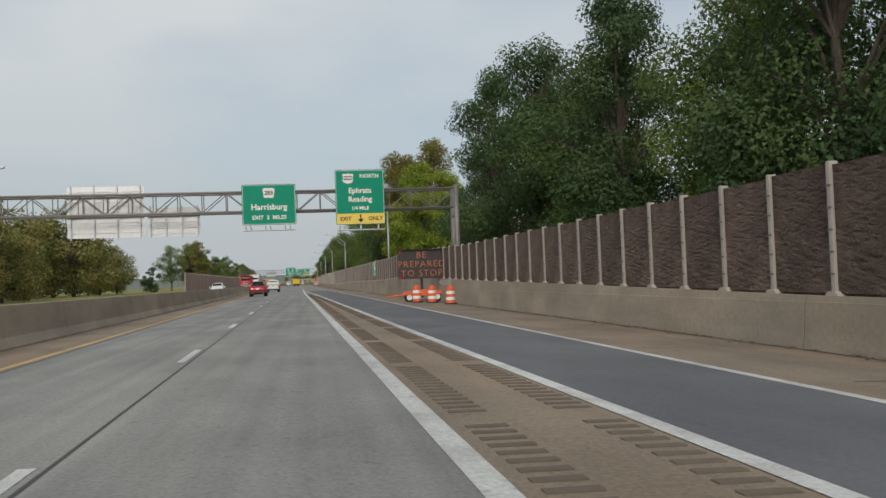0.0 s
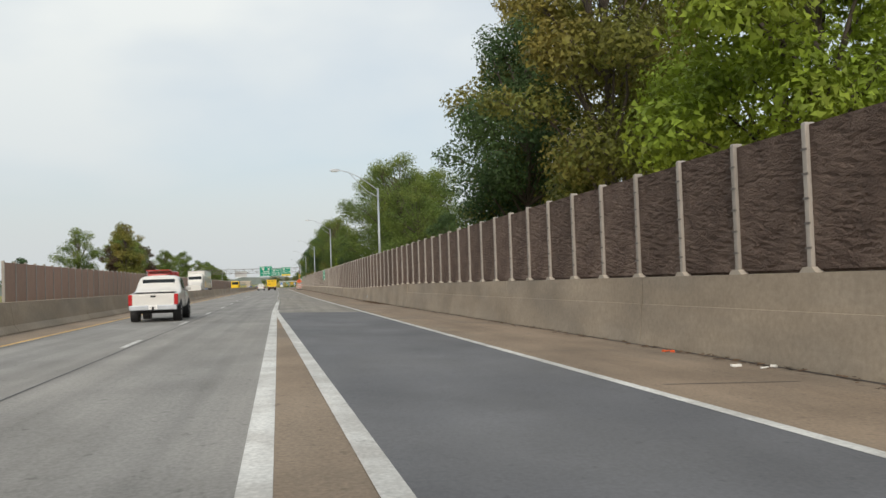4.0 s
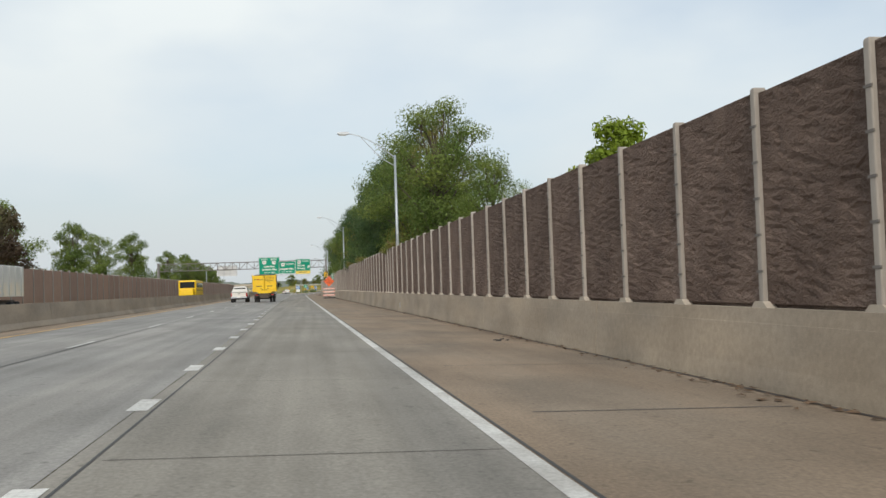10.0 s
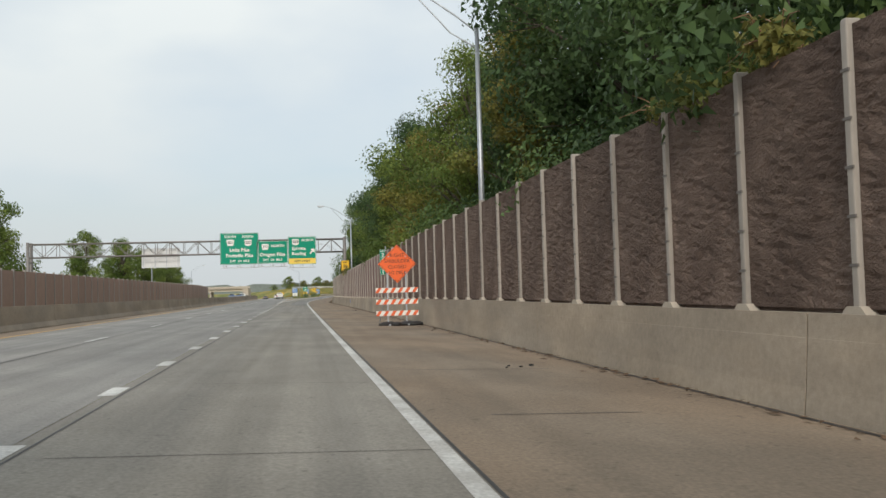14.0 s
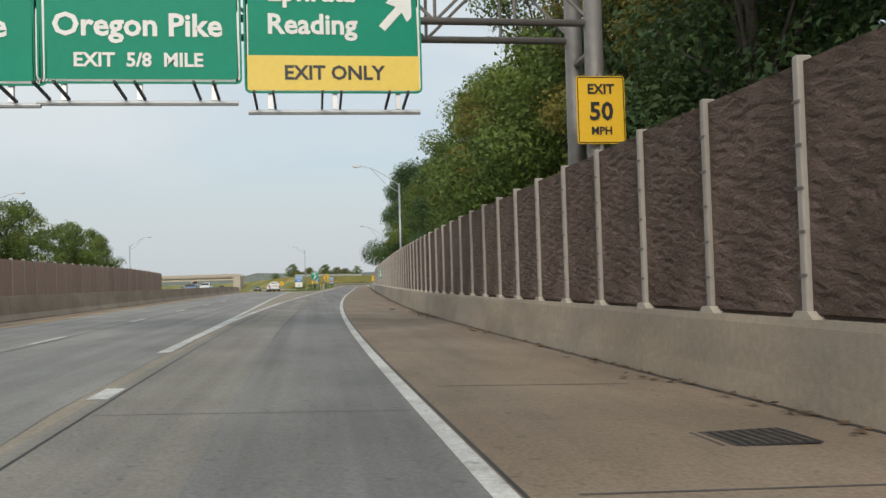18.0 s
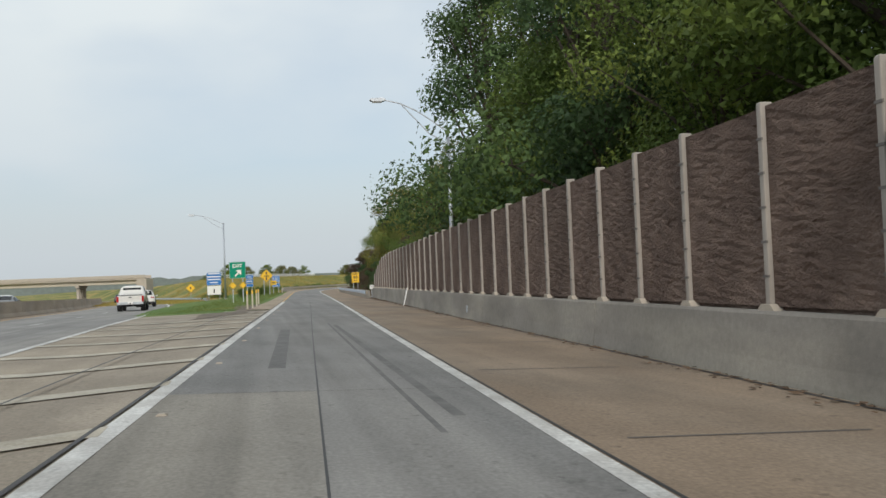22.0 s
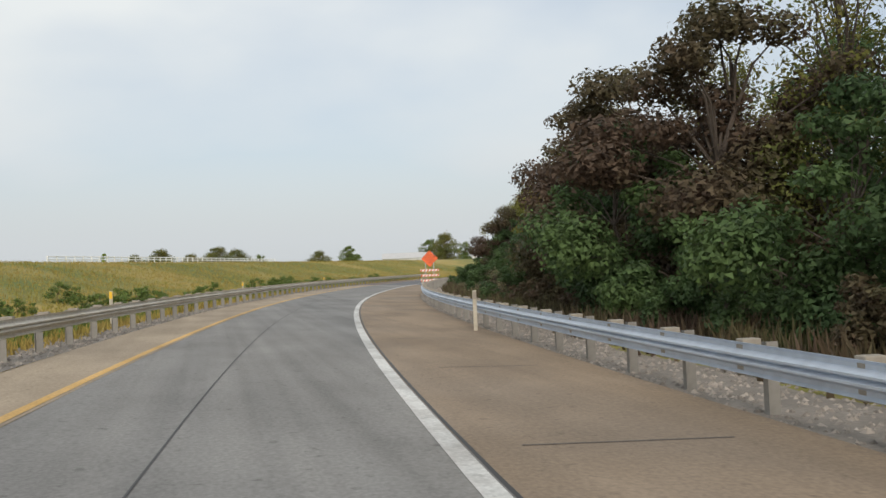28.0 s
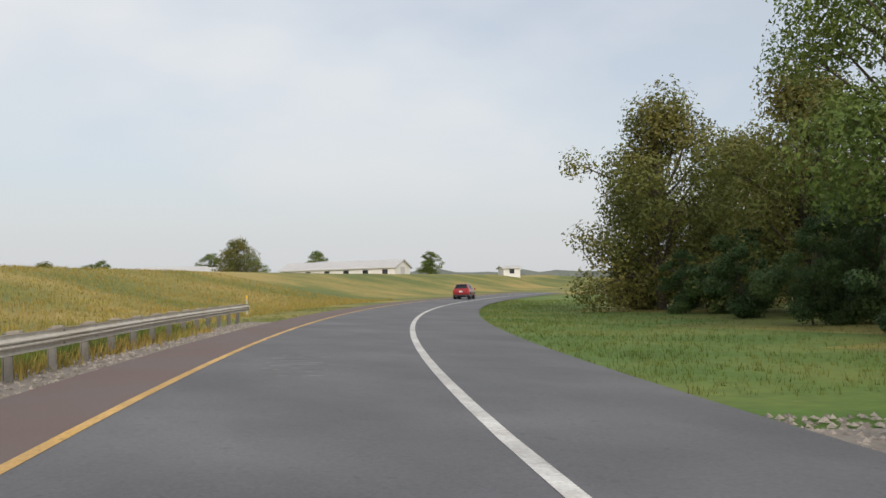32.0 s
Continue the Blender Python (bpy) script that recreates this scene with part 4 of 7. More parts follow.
def tree_meshes(seed, height, width, base, n, count, leaf, size, trunk_r, bare=0.0):
    rt = random.Random(seed)
    blobs = crown_blobs(rt, height, width, base, n)
    bm = bmesh.new()
    top = Vector((rt.uniform(-0.4, 0.4), rt.uniform(-0.4, 0.4), height * 0.82))
    p, r = Vector((0, 0, -0.4)), trunk_r
    spine = [p]
    for k in range(1, 6):
        q = Vector((top.x * k / 5 + rt.uniform(-0.2, 0.2), top.y * k / 5 + rt.uniform(-0.2, 0.2), top.z * k / 5))
        limb(bm, p, q, r, r * 0.78, 8)
        p, r = q, r * 0.78
        spine.append(p)
    for b in blobs:
        c = Vector(b[:3])
        i = max(1, min(4, int(5 * (c.z * 0.75) / top.z)))
        a = spine[i]
        mid = a.lerp(c, 0.5) + Vector((rt.uniform(-0.3, 0.3), rt.uniform(-0.3, 0.3), 0.3))
        limb(bm, a, mid, trunk_r * 0.3, trunk_r * 0.2, 5)
        limb(bm, mid, c, trunk_r * 0.2, trunk_r * 0.06, 5)
        for _ in range(3):
            e = c + Vector([max(-1.0, min(1.0, rt.gauss(0, g))) for g in (1, 1, 0.6)]) * b[3] * 0.55
            limb(bm, mid.lerp(c, 0.6), e, trunk_r * 0.08, 0.012, 4)
    trunk = mesh_of(bm, "trunk", M["bark"])
    v, f = leaf_cloud(rt, blobs, count, size)
    crown = bpy.data.meshes.new("crown")
    crown.from_pydata([tuple(q) for q in v], [], f)
    crown.materials.append(leaf)
    return trunk, crown


SPECIES = {}


def species(key, seed, height, width, base, n, count, leaf, size, trunk_r):
    SPECIES[key] = tree_meshes(seed, height, width, base, n, int(count * 2.3), leaf, size * 0.49, trunk_r)
    SPECIES[key + "_far"] = tree_meshes(seed, height, width, base, n, int(count * 0.75), leaf, size * 0.85, trunk_r)


species("oak", 11, 17.0, 12.0, 3.0, 46, 15000, M["leaf_green"], 0.34, 0.32)
species("oak_dark", 12, 19.0, 13.0, 2.0, 52, 17000, M["leaf_dark"], 0.36, 0.36)
species("maple", 13, 13.0, 9.0, 2.0, 38, 13000, M["leaf_bright"], 0.3, 0.22)
species("ash", 14, 16.0, 9.5, 3.0, 40, 12000, M["leaf_autumn"], 0.32, 0.26)
species("elm", 15, 15.0, 11.5, 3.0, 46, 15000, M["leaf_green"], 0.26, 0.28)
species("cherry", 16, 9.0, 7.5, 1.0, 34, 11000, M["leaf_brown"], 0.26, 0.16)
species("sapling", 17, 7.0, 4.5, 1.0, 20, 5000, M["leaf_bright"], 0.26, 0.1)
species("locust", 18, 14.0, 10.0, 2.5, 38, 9500, M["leaf_autumn"], 0.23, 0.24)
species("thin_ash", 28, 14.0, 9.0, 2.0, 44, 4200, M["leaf_olive"], 0.26, 0.15)
species("round_oak", 27, 12.5, 13.5, 0.4, 64, 17000, M["leaf_olive"], 0.34, 0.3)
species("yellow_maple", 29, 12.0, 12.0, 0.4, 54, 14000, M["leaf_gold"], 0.34, 0.26)
species("shrub", 19, 2.8, 3.6, 0.0, 22, 4200, M["leaf_dark"], 0.18, 0.05)
species("bush", 20, 3.6, 4.2, 0.0, 24, 4800, M["leaf_brown"], 0.19, 0.06)
species("weed_bush", 31, 2.0, 3.0, 0.0, 18, 1500, M["leaf_dry"], 0.15, 0.03)
species("field_shrub", 23, 2.2, 3.2, 0.0, 14, 1600, M["leaf_green"], 0.16, 0.03)
species("thicket", 21, 5.5, 5.0, 0.0, 26, 6000, M["leaf_dark"], 0.22, 0.08)

TREE_LABEL = dict(
    oak="tall broad-leaved tree with a full green crown", oak_dark="tall dark green tree with a dense crown", maple="bright green maple tree with a rounded crown",
    ash="tall tree with yellowing autumn leaves", elm="green tree with an airy spreading crown", cherry="small tree with reddish-brown leaves",
    round_oak="broad rounded tree with dull olive leaves down to the grass",
    yellow_maple="broad tree with pale yellow-green autumn leaves",
    sapling="young bright green tree behind the wall", thin_ash="slender tree with thin yellowing leaves and bare twigs", locust="tree with thin yellow-green autumn foliage", field_shrub="low green shrub in the field", shrub="dark green roadside shrub among weeds",
    bush="reddish-brown roadside bush with dry leaves", weed_bush="clump of dry olive-brown weeds and twigs behind the guardrail", thicket="tangled green roadside thicket")


def tree(kind, x, y, scale=1.0, turn=0.0, z=None, wide=1.0, far=False):
    z = ground_z(x, y) if z is None else z
    ob = thing("shrub" if kind in ("shrub", "bush", "thicket", "field_shrub", "weed_bush") else "tree", pose(x, y, z, 0, 0, turn), TREE_LABEL[kind],
               "shrub" if kind in ("shrub", "bush", "thicket", "field_shrub", "weed_bush") else "tree", "roadside trees")
    for name, me in zip(("trunk", "crown"), SPECIES[kind + "_far" if far else kind]):
        p = new(name, me)
        p.parent = ob
        p.scale = (scale * wide, scale * wide, scale)
    return ob


def tree_at(kind, s, o, scale=1.0, turn=0.0, wide=1.0, far=False):
    return tree(kind, *EXIT.at(s, o), scale, turn, wide=wide, far=far)


# ---- street lamps ----
def street_lamp(m, height=11.0, arm=3.2, rise=1.7, label="tall galvanised street lamp with a truss arm"):
    ob = thing("street_lamp", m, label, "street lamp", "highway lamps")
    part("pole", rodded((0, 0, 0), (0, 0, height), 0.13, 0.075, 12), M["steel"], ob, smooth=True)
    part("base_plate", boxed((0, 0, 0.05), (0.42, 0.42, 0.1), bevel=0.01), M["pale_concrete"], ob)
    bm = bmesh.new()
    pts = [Vector((-arm * u, 0, height - 0.15 + rise * math.sin(u * 1.45))) for u in (0, 0.25, 0.5, 0.75, 1)]
    for a, b in zip(pts, pts[1:]):
        rod(bm, a, b, 0.035, 0.03, 6)
    part("upper_arm", bm, M["steel"], ob)
    bm = bmesh.new()
    low = [Vector((0, 0, height - 0.75)), Vector((-arm * 0.3, 0, height - 0.2)), pts[3]]
    for a, b in zip(low, low[1:]):
        rod(bm, a, b, 0.028, 0.025, 6)
    part("lower_arm", bm, M["steel"], ob)
    e = pts[-1]
    head = part("lamp_head", prism(bmesh.new(), [(-0.75, -0.02), (-0.7, 0.07), (-0.1, 0.1), (0.05, 0.05), (0.05, -0.03), (-0.1, -0.08), (-0.6, -0.08)], -0.16, 0.16), M["steel"], ob,
                at=Matrix.Translation(e))
    part("lens", boxed((-0.38, 0, -0.1), (0.5, 0.24, 0.05), bevel=0.015), M["white"], head)
    return ob


# ---- guide signs ----
def sheet(w, h, r=0.12, d=0.03):
    """A sign plate with rounded corners, centred on its lower edge, facing -y."""
    pts = []
    for cx, cz, a0 in ((w / 2 - r, h - r, 0), (-w / 2 + r, h - r, 90), (-w / 2 + r, r, 180), (w / 2 - r, r, 270)):
        pts += [(cx + r * math.cos(radians(a0 + q)), cz + r * math.sin(radians(a0 + q))) for q in (0, 30, 60, 90)]
    return prism(bmesh.new(), pts, -d / 2, d / 2)


def frame_ring(w, h, t, r=0.12, inset=0.04):
    """A thin raised border near the edge of a plate."""
    bm = bmesh.new()

    def ring(k):
        out = []
        rr = max(r - k * 0.5, 0.02)
        for cx, cz, a0 in ((w / 2 - k - rr, h - k - rr, 0), (-w / 2 + k + rr, h - k - rr, 90), (-w / 2 + k + rr, k + rr, 180), (w / 2 - k - rr, k + rr, 270)):
            out += [bm.verts.new((cx + rr * math.cos(radians(a0 + q)), -0.021, cz + rr * math.sin(radians(a0 + q)))) for q in (0, 30, 60, 90)]
        return out
    a, b = ring(inset), ring(inset + t)
    for i in range(len(a)):
        j = (i + 1) % len(a)
        bm.faces.new((a[i], a[j], b[j], b[i]))
    bmesh.ops.solidify(bm, geom=bm.faces[:], thickness=0.006)
    return bm


def shield(kind, w):
    """A route shield outline."""
    if kind == "us":
        pts = [(-0.5, 0.28), (-0.42, 0.42), (-0.2, 0.36), (0, 0.46), (0.2, 0.36), (0.42, 0.42), (0.5, 0.28), (0.42, 0.0), (0.5, -0.2), (0.36, -0.4), (0, -0.5), (-0.36, -0.4), (-0.5, -0.2), (-0.42, 0.0)]
    else:
        pts = [(-0.42, 0.46), (0.42, 0.46), (0.44, 0.36), (0.56, 0.36), (0.48, 0.05), (0.42, -0.42), (-0.42, -0.42), (-0.48, 0.05), (-0.56, 0.36), (-0.44, 0.36)]
    return prism(bmesh.new(), [(x * w, z * w) for x, z in pts], -0.03, -0.02)


def arrow(parent, m, mat, size):
    pts = [(-0.09, -0.5), (0.09, -0.5), (0.09, 0.08), (0.32, 0.0), (0.32, 0.16), (0, 0.5), (-0.32, 0.16), (-0.32, 0.0), (-0.09, 0.08)]
    return part("arrow", prism(bmesh.new(), [(x * size, z * size) for x, z in pts], -0.03, -0.02), mat, parent, at=m)


def guide_sign(m, w, h, rows, shields, label, yellow=0.0, extra=None):
    """rows: text, height from the lower edge, letter size, x. A yellow foot panel may close it below."""
    ob = thing("highway_sign", m, label, "highway sign", "overhead signs")
    part("panel", sheet(w, h - yellow) if not yellow else sheet(w, h), M["green"], ob)
    part("border", frame_ring(w, h, 0.05), M["white"], ob)
    if yellow:
        y = part("exit_only_panel", prism(bmesh.new(), [(-w / 2 + 0.06, 0.06), (w / 2 - 0.06, 0.06), (w / 2 - 0.06, yellow), (-w / 2 + 0.06, yellow)], -0.024, -0.018), M["exit_yellow"], ob)
    for body, z, size, x, mat in rows:
        lettering(body, size, M[mat], ob, Matrix.Translation((x, -0.028, z)))
    for kind, number, x, z, sw in shields:
        sh = part("route_shield", shield(kind, sw), M["white"], ob, at=Matrix.Translation((x, -0.004, z)))
        lettering(number, sw * 0.52, M["black"], sh, Matrix.Translation((0, -0.034, 0.0)), name="number")
    for x in (-w * 0.36, 0.0, w * 0.36):
        part("bracket", boxed((x, 0.09, h / 2 - 0.08), (0.1, 0.1, h + 0.5)), M["alu"], ob)
        for dx in (-0.28, 0.1):
            part("lamp_arm", boxed((x + dx, -0.45, -0.3), (0.045, 1.15, 0.06), Matrix.Rotation(radians(-6), 4, "X")), M["dark"], ob)
    part("lamp_bar", rodded((-w * 0.48, -0.08, -0.42), (w * 0.48, -0.08, -0.42), 0.055, seg=8), M["alu"], ob)
    if extra:
        extra(ob)
    return ob


def gantry(m, left, right, z0, z1, post_x, label):
    """A box truss across the road: four chords, verticals, diagonals and its posts. x runs across the road."""
    ob = thing("sign_gantry", m, label, "sign gantry", "sign gantries")
    d = 0.75
    for y in (-d, d):
        for z in (z0, z1):
            part("chord", rodded((left, y, z), (right, y, z), 0.085, seg=8), M["gantry"], ob, smooth=True)
    n = int((right - left) / 1.75)
    for i in range(n + 1):
        x = left + (right - left) * i / n
        for y in (-d, d):
            part("strut", rodded((x, y, z0), (x, y, z1), 0.04, seg=5), M["gantry"], ob)
            if i < n:
                x2 = left + (right - left) * (i + 1) / n
                a, b = (z0, z1) if i % 2 else (z1, z0)
                part("diagonal", rodded((x, y, a), (x2, y, b), 0.04, seg=5), M["gantry"], ob)
        if i < n:
            part("cross_brace", rodded((x, -d, z1), (left + (right - left) * (i + 1) / n, d, z1), 0.03, seg=5), M["gantry"], ob)
    for x in post_x:
        for y in (-d, d):
            part("post", rodded((x, y, -0.3), (x, y, z1 + 0.25), 0.24, 0.2, 14), M["gantry"], ob, smooth=True)
        part("post_tie", rodded((x, -d, z0 - 0.6), (x, d, z0 - 0.6), 0.08, seg=6), M["gantry"], ob)
    return ob


def sign_back(m, w, h, label="bare aluminium back of an overhead sign"):
    ob = thing("highway_sign", m, label, "highway sign", "overhead signs")
    part("panel", sheet(w, h), M["alu"], ob)
    for k in range(5):
        part("stiffener", boxed((0, -0.05, h * (k + 0.5) / 5), (w * 0.97, 0.06, 0.06)), M["alu"], ob)
    for x in (-w * 0.45, -w * 0.15, w * 0.15, w * 0.45):
        part("bracket", boxed((x, -0.11, h / 2), (0.1, 0.08, h + 0.3)), M["steel"], ob)
    return ob


# ---- roadside signs ----
def mile_marker(m, digits, tenth, label):
    ob = thing("mile_marker", m, label, "mile marker", "mile markers")
    h = 1.75 if tenth else 1.35
    part("panel", sheet(0.42, h, 0.05), M["green"], ob)
    part("border", frame_ring(0.42, h, 0.02, 0.05, 0.015), M["white"], ob)
    lettering("MILE", 0.12, M["white"], ob, Matrix.Translation((0, -0.026, h - 0.12)))
    for i, c in enumerate(digits):
        lettering(c, 0.42, M["white"], ob, Matrix.Translation((0, -0.026, h - 0.4 - 0.36 * i)))
    if tenth:
        part("rule", boxed((0, -0.024, h - 1.36), (0.32, 0.006, 0.015)), M["white"], ob)
        lettering(tenth, 0.42, M["white"], ob, Matrix.Translation((0, -0.026, h - 1.56)))
    for z in (0.08, h - 0.08):
        part("bracket", boxed((0.12, 0.06, z), (0.3, 0.1, 0.08)), M["steel"], ob)
    part("backing_post", boxed((0.2, 0.04, h / 2), (0.06, 0.05, h + 0.5)), M["steel"], ob)
    return ob


def plate_sign(m, plates, legs, label, category="road sign", leg_mat="steel"):
    """plates: (shape, w, h, x, z, panel, border, rows). Legs: x positions and height."""
    ob = thing("road_sign", m, label, category)
    for shape, w, h, x, z, mat, edge, rows in plates:
        at = Matrix.Translation((x, -0.06, z))
        if shape == "diamond":
            p = part("panel", prism(bmesh.new(), [(0, -h / 2), (w / 2, 0), (0, h / 2), (-w / 2, 0)], -0.012, 0.012), M[mat], ob, at=at)
            bm = bmesh.new()
            k = 0.9
            vs = [[bm.verts.new((x1 * f, -0.016, z1 * f)) for x1, z1 in ((0, -h / 2), (w / 2, 0), (0, h / 2), (-w / 2, 0))] for f in (k, k - 0.035)]
            for i in range(4):
                bm.faces.new((vs[0][i], vs[0][(i + 1) % 4], vs[1][(i + 1) % 4], vs[1][i]))
            bmesh.ops.solidify(bm, geom=bm.faces[:], thickness=0.004)
            part("border", bm, M[edge], p)
        else:
            p = part("panel", sheet(w, h, min(0.06, h * 0.1), 0.02), M[mat], ob, at=at)
            part("border", frame_ring(w, h, 0.02, 0.05, 0.02), M[edge], p)
        for body, dx, dz_, size, tm in rows:
            if body.startswith("#"):  # unreadable line of writing
                part("writing", boxed((dx, -0.024, dz_), (float(body[1:]), 0.006, size)), M[tm], p)
            else:
                lettering(body, size, M[tm], p, Matrix.Translation((dx, -0.026, dz_)))
    for x, h in legs:
        part("leg", boxed((x, 0, h / 2 - 0.1), (0.07, 0.07, h + 0.2)), M[leg_mat], ob)
    return ob


def barricade(m, words, label):
    """Orange diamond on two legs over three striped boards, weighed down by sandbags."""
    ob = thing("work_sign", m, label, "work zone sign", "work zone signs")
    for x in (-0.42, 0.42):
        part("leg", boxed((x, 0.03, 1.3), (0.06, 0.05, 2.6)), M["steel"], ob)
        part("foot", boxed((x, 0, 0.05), (0.07, 1.5, 0.07)), M["steel"], ob)
    part("back_brace", rodded((-0.42, 0.1, 1.9), (-0.75, 0.7, 0.1), 0.02, seg=5), M["steel"], ob)
    for k, z in enumerate((0.55, 1.06, 1.58)):
        b = part("board", boxed((0, -0.02, z), (1.9, 0.03, 0.22), bevel=0.004), M["white"], ob)
        for j in range(6):
            x = -0.83 + j * 0.33
            part("stripe", prism(bmesh.new(), [(x - 0.15, z - 0.109), (x + 0.0, z - 0.109), (x + 0.14, z + 0.109), (x - 0.01, z + 0.109)], -0.042, -0.036), M["orange_plastic"], b)
    w = 1.72
    d = part("diamond_panel", prism(bmesh.new(), [(0, -w / 2), (w / 2, 0), (0, w / 2), (-w / 2, 0)], -0.012, 0.012), M["sign_orange"], ob, at=Matrix.Translation((0.03, -0.05, 2.76)))
    bm = bmesh.new()
    vs = [[bm.verts.new((x1 * f, -0.016, z1 * f)) for x1, z1 in ((0, -w / 2), (w / 2, 0), (0, w / 2), (-w / 2, 0))] for f in (0.94, 0.92)]
    for i in range(4):
        bm.faces.new((vs[0][i], vs[0][(i + 1) % 4], vs[1][(i + 1) % 4], vs[1][i]))
    bmesh.ops.solidify(bm, geom=bm.faces[:], thickness=0.004)
    part("border", bm, M["black"], d)
    for body, z in zip(words, (0.38, 0.12, -0.14, -0.4)):
        lettering(body, 0.225, M["black"], d, Matrix.Translation((0, -0.018, z)), spacing=1.02, bold=-0.004)
    for x, z in ((-0.38, 0.33), (0.38, 0.33), (-0.38, -0.4), (0.38, -0.4)):
        part("bolt", rodded((x, -0.02, z), (x, -0.035, z), 0.03, seg=8), M["steel"], d)
    return ob


def sandbag(m):
    rs = random.Random(int(abs(m.translation.x * 31 + m.translation.y * 17)))
    bm = bmesh.new()
    bmesh.ops.create_uvsphere(bm, u_segments=14, v_segments=8, radius=1.0)
    for v in bm.verts:
        k = 1 + 0.18 * noise.noise(v.co * 2.2 + Vector((rs.random() * 9, 0, 0)))
        v.co = Vector((v.co.x * 0.36 * k, v.co.y * 0.22 * k, max(-0.6, v.co.z) * 0.12 * k + 0.07))
    ob = new("sandbag", mesh_of(bm, "sandbag", M["dark"], True))
    ob.matrix_world = m
    tagged(ob, "black sandbag weighing down a sign's feet", "sandbag", "sandbags")


def drum(m):
    """Orange traffic barrel with white bands on a rubber foot."""
    ob = thing("traffic_barrel", m, "orange and white striped plastic traffic barrel on a black rubber base", "traffic barrel", "traffic barrels")
    r = [0.29, 0.285, 0.27, 0.265, 0.25, 0.245, 0.23]
    for i in range(5):
        z0, z1 = 0.08 + i * 0.18, 0.08 + (i + 1) * 0.18
        part("band", rodded((0, 0, z0), (0, 0, z1), r[i], r[i] - 0.012, 20), M["white" if i % 2 else "orange_plastic"], ob, smooth=False)
    part("top", rodded((0, 0, 0.98), (0, 0, 1.06), 0.21, 0.16, 16), M["orange_plastic"], ob)
    part("handle", boxed((0, 0, 1.1), (0.2, 0.05, 0.08), bevel=0.02), M["orange_plastic"], ob)
    part("base", rodded((0, 0, 0), (0, 0, 0.08), 0.38, 0.36, 18), M["rubber"], ob)
    return ob


def message_board(m):
    """Trailer with a raised board of amber lamps."""
    ob = thing("message_board", m, "trailer-mounted message board with amber letters and an orange chassis", "message board")
    b = part("board", boxed((0, 0, 2.55), (3.1, 0.22, 1.95), bevel=0.03), M["dark_board"], ob)
    for body, z in (("BE", 0.62), ("PREPARED", 0.0), ("TO STOP", -0.62)):
        lettering(body, 0.62, M["amber"], b, Matrix.Translation((0, -0.125, 2.55 + z)), spacing=1.16, bold=-0.012)
    for x in (-1, 1):
        for z in (-1, 1):
            part("corner_tape", boxed((x * 1.46, -0.118, 2.55 + z * 0.82), (0.09, 0.012, 0.26)), M["tail"], b, "red corner tape")
            part("corner_tape", boxed((x * 1.38, -0.117, 2.55 + z * 0.9), (0.2, 0.01, 0.08)), M["tail"], b, "red corner tape")
    part("hood", boxed((0, -0.1, 3.56), (3.16, 0.4, 0.05)), M["dark_board"], ob)
    part("mast", boxed((0, 0.05, 1.05), (0.16, 0.16, 1.5)), M["dark"], ob)
    part("chassis", boxed((0, 0, 0.5), (2.5, 0.9, 0.16), bevel=0.02), M["orange_plastic"], ob)
    part("battery_box", boxed((0.2, 0, 0.7), (1.2, 0.8, 0.28), bevel=0.02), M["orange_plastic"], ob)
    part("drawbar", rodded((-1.2, 0, 0.5), (-2.4, 0.1, 0.42), 0.06, seg=6), M["orange_plastic"], ob)
    for x in (-0.95, 0.95):
        w = part("wheel", rodded((x, -0.55, 0.33), (x, -0.36, 0.33), 0.33, seg=20), M["rubber"], ob)
        part("rim", rodded((x, -0.56, 0.33), (x, -0.545, 0.33), 0.19, seg=16), M["white"], w)
        part("fender", prism(bmesh.new(), [(x - 0.45, 0.5), (x - 0.35, 0.75), (x + 0.35, 0.75), (x + 0.45, 0.5)], -0.62, -0.3), M["orange_plastic"], ob)
    for x in (-1.2, 1.2):
        part("jack", rodded((x, 0.3, 0), (x, 0.3, 0.6), 0.05, seg=6), M["steel"], ob)
    return ob


M["dark_board"] = material("board_face", (0.055, 0.048, 0.046), 0.8, vary=0.15, grain=40, stain=2)


# ---- guardrail ----
W_BEAM = [(0.0, 0.0), (0.03, 0.03), (0.03, 0.07), (-0.05, 0.11), (-0.05, 0.13), (0.0, 0.155), (-0.05, 0.18), (-0.05, 0.2), (0.03, 0.24), (0.03, 0.28), (0.0, 0.31)]


